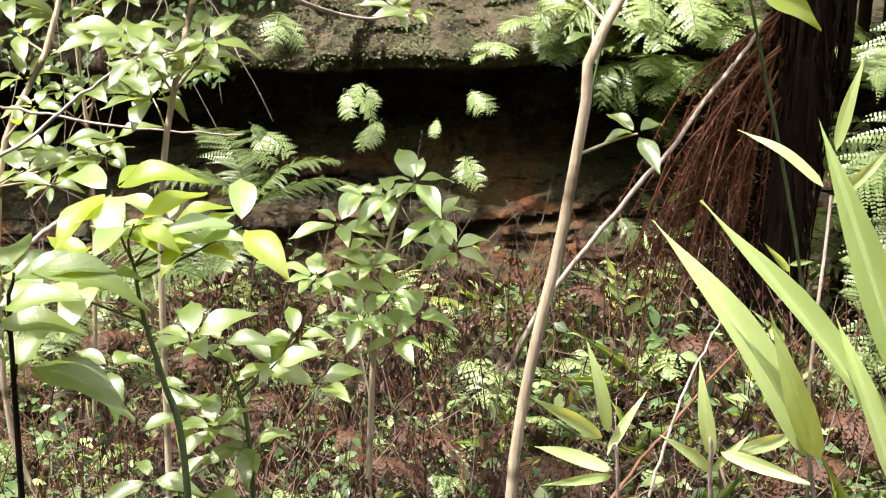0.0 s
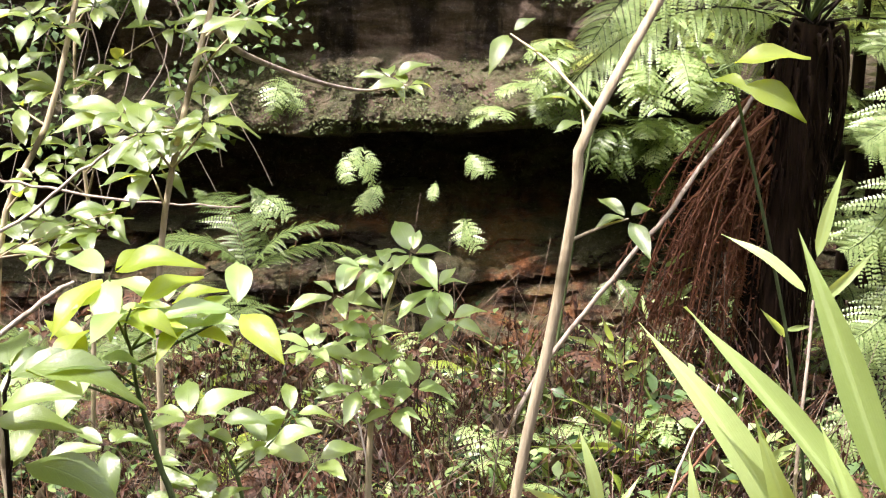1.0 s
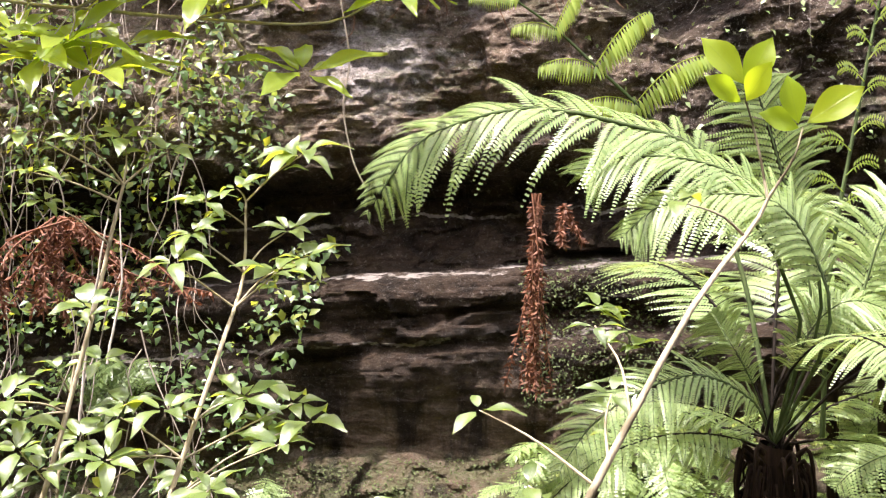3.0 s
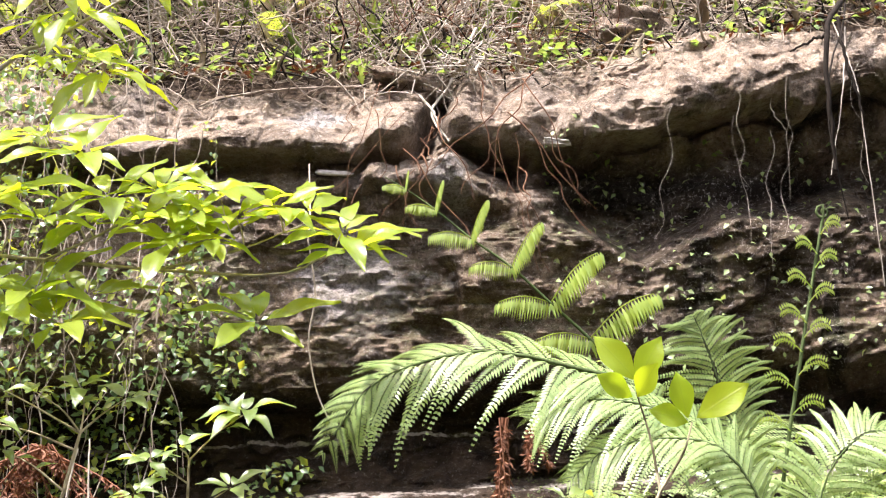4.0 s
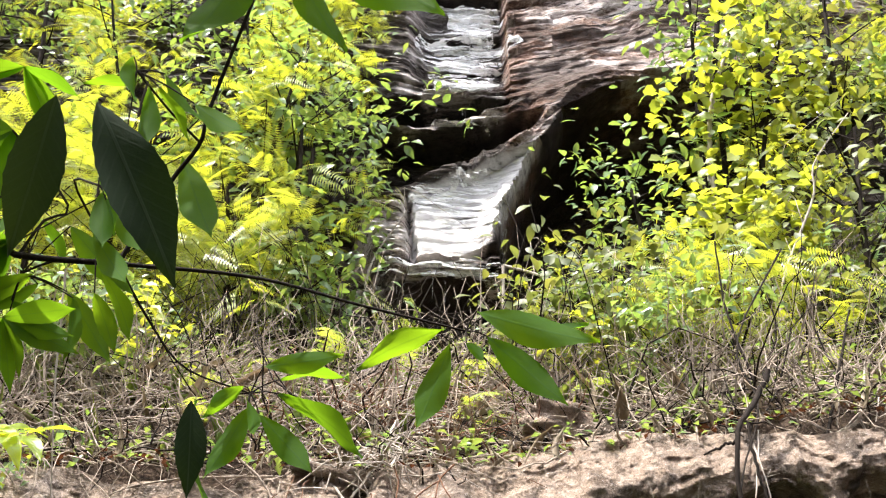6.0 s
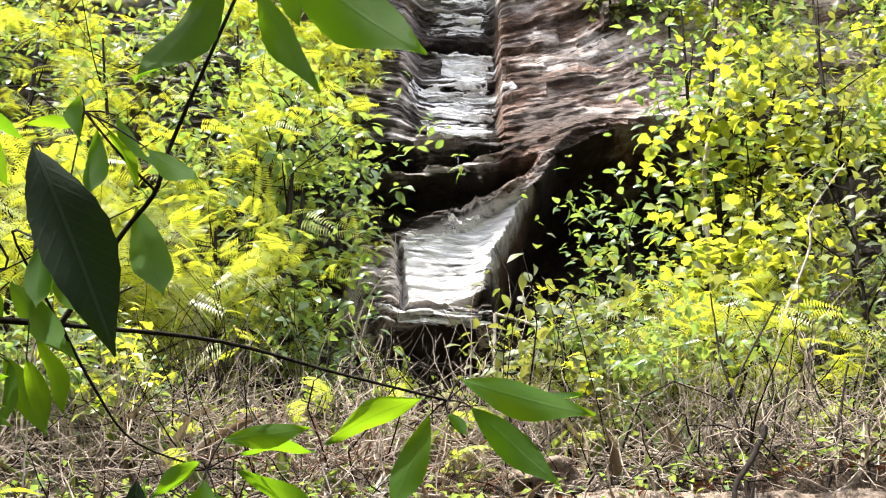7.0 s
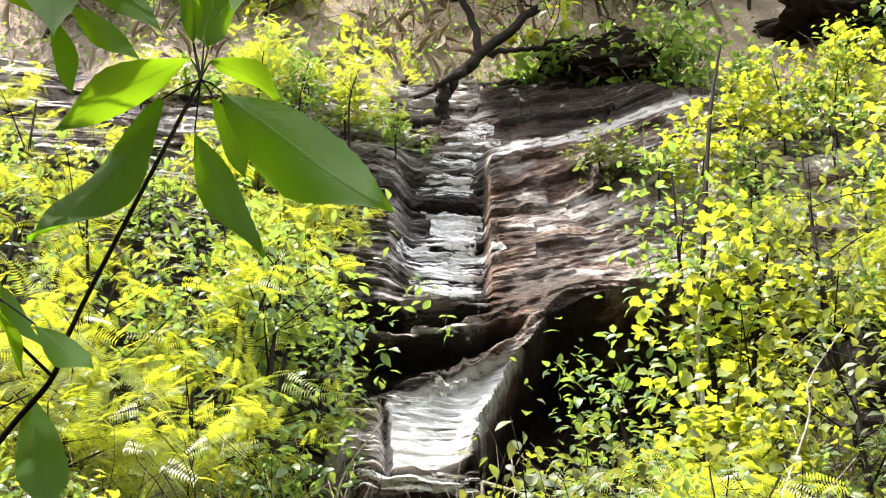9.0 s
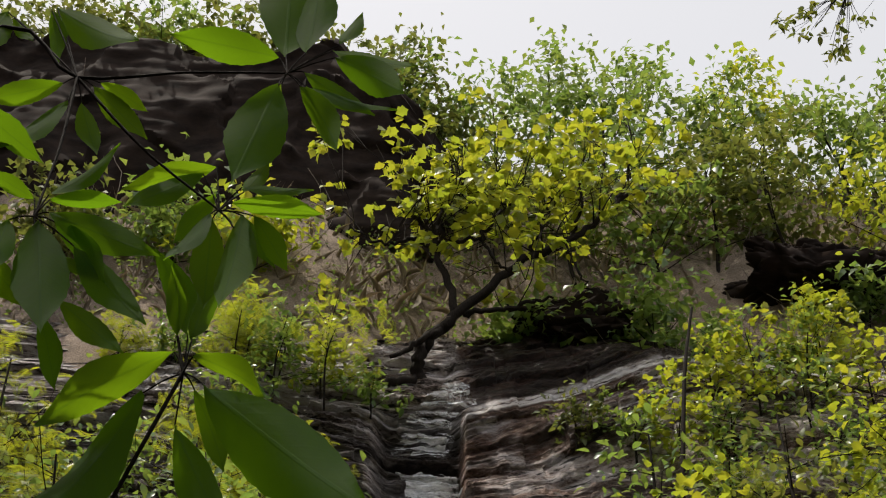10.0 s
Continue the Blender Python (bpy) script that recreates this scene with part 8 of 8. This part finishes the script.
for k, (x, z, h, mat) in enumerate(((5.3, 14.6, 1.3, M_BUSHY), (6.1, 15.6, 1.5, M_BUSHY), (6.9, 16.4, 1.5, M_BUSHY), (7.6, 15.2, 1.4, M_BUSHG), (5.9, 13.6, 1.2, M_BUSHG), (8.2, 16.9, 1.6, M_BUSHY), (6.4, 17.6, 1.1, M_BUSHG), (4.6, 15.2, 0.7, M_BUSHG), (3.6, 15.4, 0.6, M_BUSHO), (8.8, 15.8, 1.5, M_BUSHY))):
    tree("bush", (x, float(falls_y(np.array(x), np.array(z))) - 0.05, z), h, h * 0.65, 9, 0.022, 14, 0.2, (0.1, 0.18), mat, M_DARK, "leafy bush spreading over the paler rock", "bush", (R.uniform(-0.1, 0.1), -0.3), 780 + k, TPL_LOBED if mat is M_BUSHY else TPL_OVAL, 1, 0.2, "cliff bushes")


# ---- small things ----
bough("leafy_twig", [[(-0.59, 3.20, 1.38), (-0.56, 3.50, 1.27), (-0.41, 3.90, 1.14), (-0.27, 4.15, 1.07), (-0.17, 4.24, 1.07)]], [(-0.17, 4.24, 1.10), (-0.11, 4.20, 1.08)], "long bare twig ending in a small leaf rosette", M_TWIG, LEAF_G, 0.13, 5)
def stick(pts, r, mat, lab):
    g = Geo()
    line = curve(pts, 18) + rng.normal(0, 0.0025, (18, 3))
    g.tube(line, [r, r * 0.85, r * 0.55], 6)
    if pts[0][1] > 11:
        g.tube([(pts[0][0], pts[0][1], float(hill_z(np.array(pts[0][0]), np.array(pts[0][1]))) - 0.1), line[0]], r, 6)
    single("stem" if "stem" in lab else "root" if "root" in lab else "stick", g, mat, lab, "stem" if "stem" in lab else "root" if "root" in lab else "stick")


stick([(-1.24, 3.20, 0.80), (-1.10, 3.20, 0.88), (-0.95, 3.20, 1.00), (-0.79, 3.15, 1.10)], 0.006, M_PALE, "pale bare stick across the shrubs")
stick([(-1.36, 3.60, 0.89), (-0.99, 3.60, 0.82), (-0.62, 3.70, 0.77)], 0.005, M_TWIG, "thin dry stick across the shrubs")
stick([(-1.69, 4.40, 0.10), (-1.48, 4.40, 0.26), (-1.42, 4.50, 0.28)], 0.012, M_PALE, "pale broken stick in the undergrowth")
stick([(-0.40, 4.20, 0.11), (-0.30, 4.20, -0.23), (-0.21, 4.20, -0.78)], 0.005, M_PALE, "pale dead stalk standing in the litter")
stick([(0.53, 3.40, -0.33), (0.71, 3.50, -0.14), (0.97, 3.60, 0.13)], 0.006, M_RED, "leaning dead stalk in the undergrowth")
stick([(0.61, 3.20, -0.21), (0.71, 3.30, 0.07), (0.86, 3.50, 0.25)], 0.005, M_TWIG, "leaning dead stalk in the undergrowth")
stick([(-0.09, 3.90, -0.08), (0.01, 3.80, -0.33), (0.09, 3.70, -0.52)], 0.004, M_RED, "thin dead stalk in the undergrowth")
stick([(-1.57, 5.50, 1.23), (-1.54, 5.60, 1.74), (-1.49, 5.70, 2.20)], 0.008, M_PALE, "pale vine stem hanging before the rock")
stick([(-1.44, 5.50, 1.53), (-1.40, 5.60, 1.89), (-1.43, 5.70, 2.25)], 0.007, M_PALE, "pale vine stem hanging before the rock")
stick([(3.47, 8.40, 6.65), (2.95, 8.00, 5.71), (2.96, 7.60, 5.09), (2.64, 7.05, 4.32), (2.71, 7.00, 3.53)], 0.008, M_DARK, "dark crooked vine over the ledge")
stick([(2.96, 7.90, 4.99), (3.06, 8.00, 5.35), (2.94, 8.20, 6.05), (2.93, 8.30, 6.66)], 0.011, M_DARK, "dark thin stem on the ledge")
stick([(3.37, 7.70, 4.69), (3.60, 7.90, 5.32), (3.84, 8.10, 6.01)], 0.014, M_DARK, "dark thin stem on the ledge")
stick([(2.84, 7.50, 4.94), (2.84, 7.10, 4.40), (2.86, 7.05, 3.96), (2.91, 7.00, 3.12)], 0.005, M_PALE, "pale root hanging down the rock")
stick([(2.92, 7.50, 4.90), (2.75, 7.10, 4.33), (2.64, 7.05, 3.82)], 0.005, M_PALE, "pale root hanging down the rock")
stick([(2.39, 7.30, 4.46), (2.34, 7.25, 4.30), (2.42, 7.20, 4.14)], 0.004, M_PALE, "pale root hanging down the rock")
stick([(0.49, 7.90, 5.06), (0.30, 7.60, 4.56), (0.19, 7.40, 4.32), (0.31, 7.20, 4.08)], 0.012, M_PALE, "pale twisted root in the cleft")
stick([(0.02, 7.70, 4.59), (0.19, 7.40, 4.35), (0.26, 7.20, 4.12)], 0.01, M_PALE, "pale twisted root in the cleft")
stick([(-0.29, 7.70, 4.59), (-0.76, 7.70, 4.58), (-1.22, 7.70, 4.52), (-1.69, 7.60, 4.30)], 0.009, M_TWIG, "grey branch lying along the ledge")
stick([(0.47, 8.30, 5.05), (0.97, 8.10, 4.96), (1.67, 8.20, 5.01)], 0.011, M_TWIG, "grey branch lying along the ledge")
stick([(-1.19, 5.50, 5.15), (-1.20, 5.60, 4.65), (-1.18, 5.80, 3.85)], 0.006, M_PALE, "pale climbing stem before the slope")
stick([(-0.74, 11.20, 6.89), (-0.78, 11.40, 8.12), (-0.85, 11.60, 9.92)], 0.035, M_DARK, "dark slender tree stem on the slope")
stick([(-0.63, 11.30, 6.99), (-0.71, 11.50, 7.97), (-0.71, 11.70, 9.32)], 0.045, M_DARK, "dark slender tree stem on the slope")
stick([(4.17, 12.60, 11.14), (4.32, 12.60, 12.35), (4.57, 12.70, 13.94), (4.85, 12.80, 15.20)], 0.035, M_DARK, "dark slender tree stem on the slope")
stick([(3.96, 12.40, 9.83), (4.05, 12.40, 10.53), (4.43, 12.50, 11.59)], 0.03, M_PALE, "pale crooked stem on the slope")

sprout_at = np.array((1.96, 13.20, 7.55))
bamboo("bamboo_sprout", tuple(sprout_at - np.array([0, 0, 0.5])), [tuple(sprout_at)], [(sprout_at, sprout_at + np.array(d), 10) for d in ((-0.28, -0.05, 0.22), (-0.1, -0.05, 0.4), (0.22, -0.05, 0.36), (0.3, -0.05, 0.12), (0.05, -0.1, 0.3))], "bright bamboo sprout below the waterfall")

sapling("sapling", [(-1.5, 4.7, -0.9), (-1.4, 4.7, 0.3), (-1.41, 4.70, 1.05), (-1.35, 4.80, 1.70)], [0.011, 0.008, 0.004], [pt for pt in ((-1.51, 4.50, 1.52), (-1.37, 4.60, 1.58), (-1.20, 4.60, 1.62), (-1.45, 4.40, 1.30), (-1.25, 4.50, 1.33), (-1.10, 4.60, 1.45), (-1.55, 4.40, 1.10), (-1.37, 4.40, 1.03), (-1.18, 4.50, 1.10), (-1.01, 4.60, 1.24), (-1.48, 4.30, 0.84), (-1.30, 4.40, 0.78), (-1.09, 4.40, 0.88), (-0.93, 4.50, 1.01), (-1.52, 4.20, 0.60), (-1.32, 4.20, 0.57))],
        "leafy sapling crowded against the bank", M_STEM, LEAF_G, 0.15, 6)


rg = Geo()
for pts, r in (([(2.98, 7.35, 5.26), (2.81, 7.20, 4.98), (2.66, 7.05, 4.73), (2.64, 7.00, 4.23), (2.65, 7.00, 3.84)], 0.022), ([(2.74, 7.10, 4.83), (2.76, 7.00, 4.47), (2.84, 6.98, 4.18)], 0.012), ([(2.67, 7.05, 4.71), (2.59, 7.10, 4.69), (2.50, 7.30, 4.68)], 0.012)):
    rg.tube(curve(pts, 18) + rng.normal(0, 0.006, (18, 3)), [r, r * 0.8, r * 0.5], 7)
single("hanging_root", rg, M_DARK, "dark woody root hanging over the lip of the rock", "root")
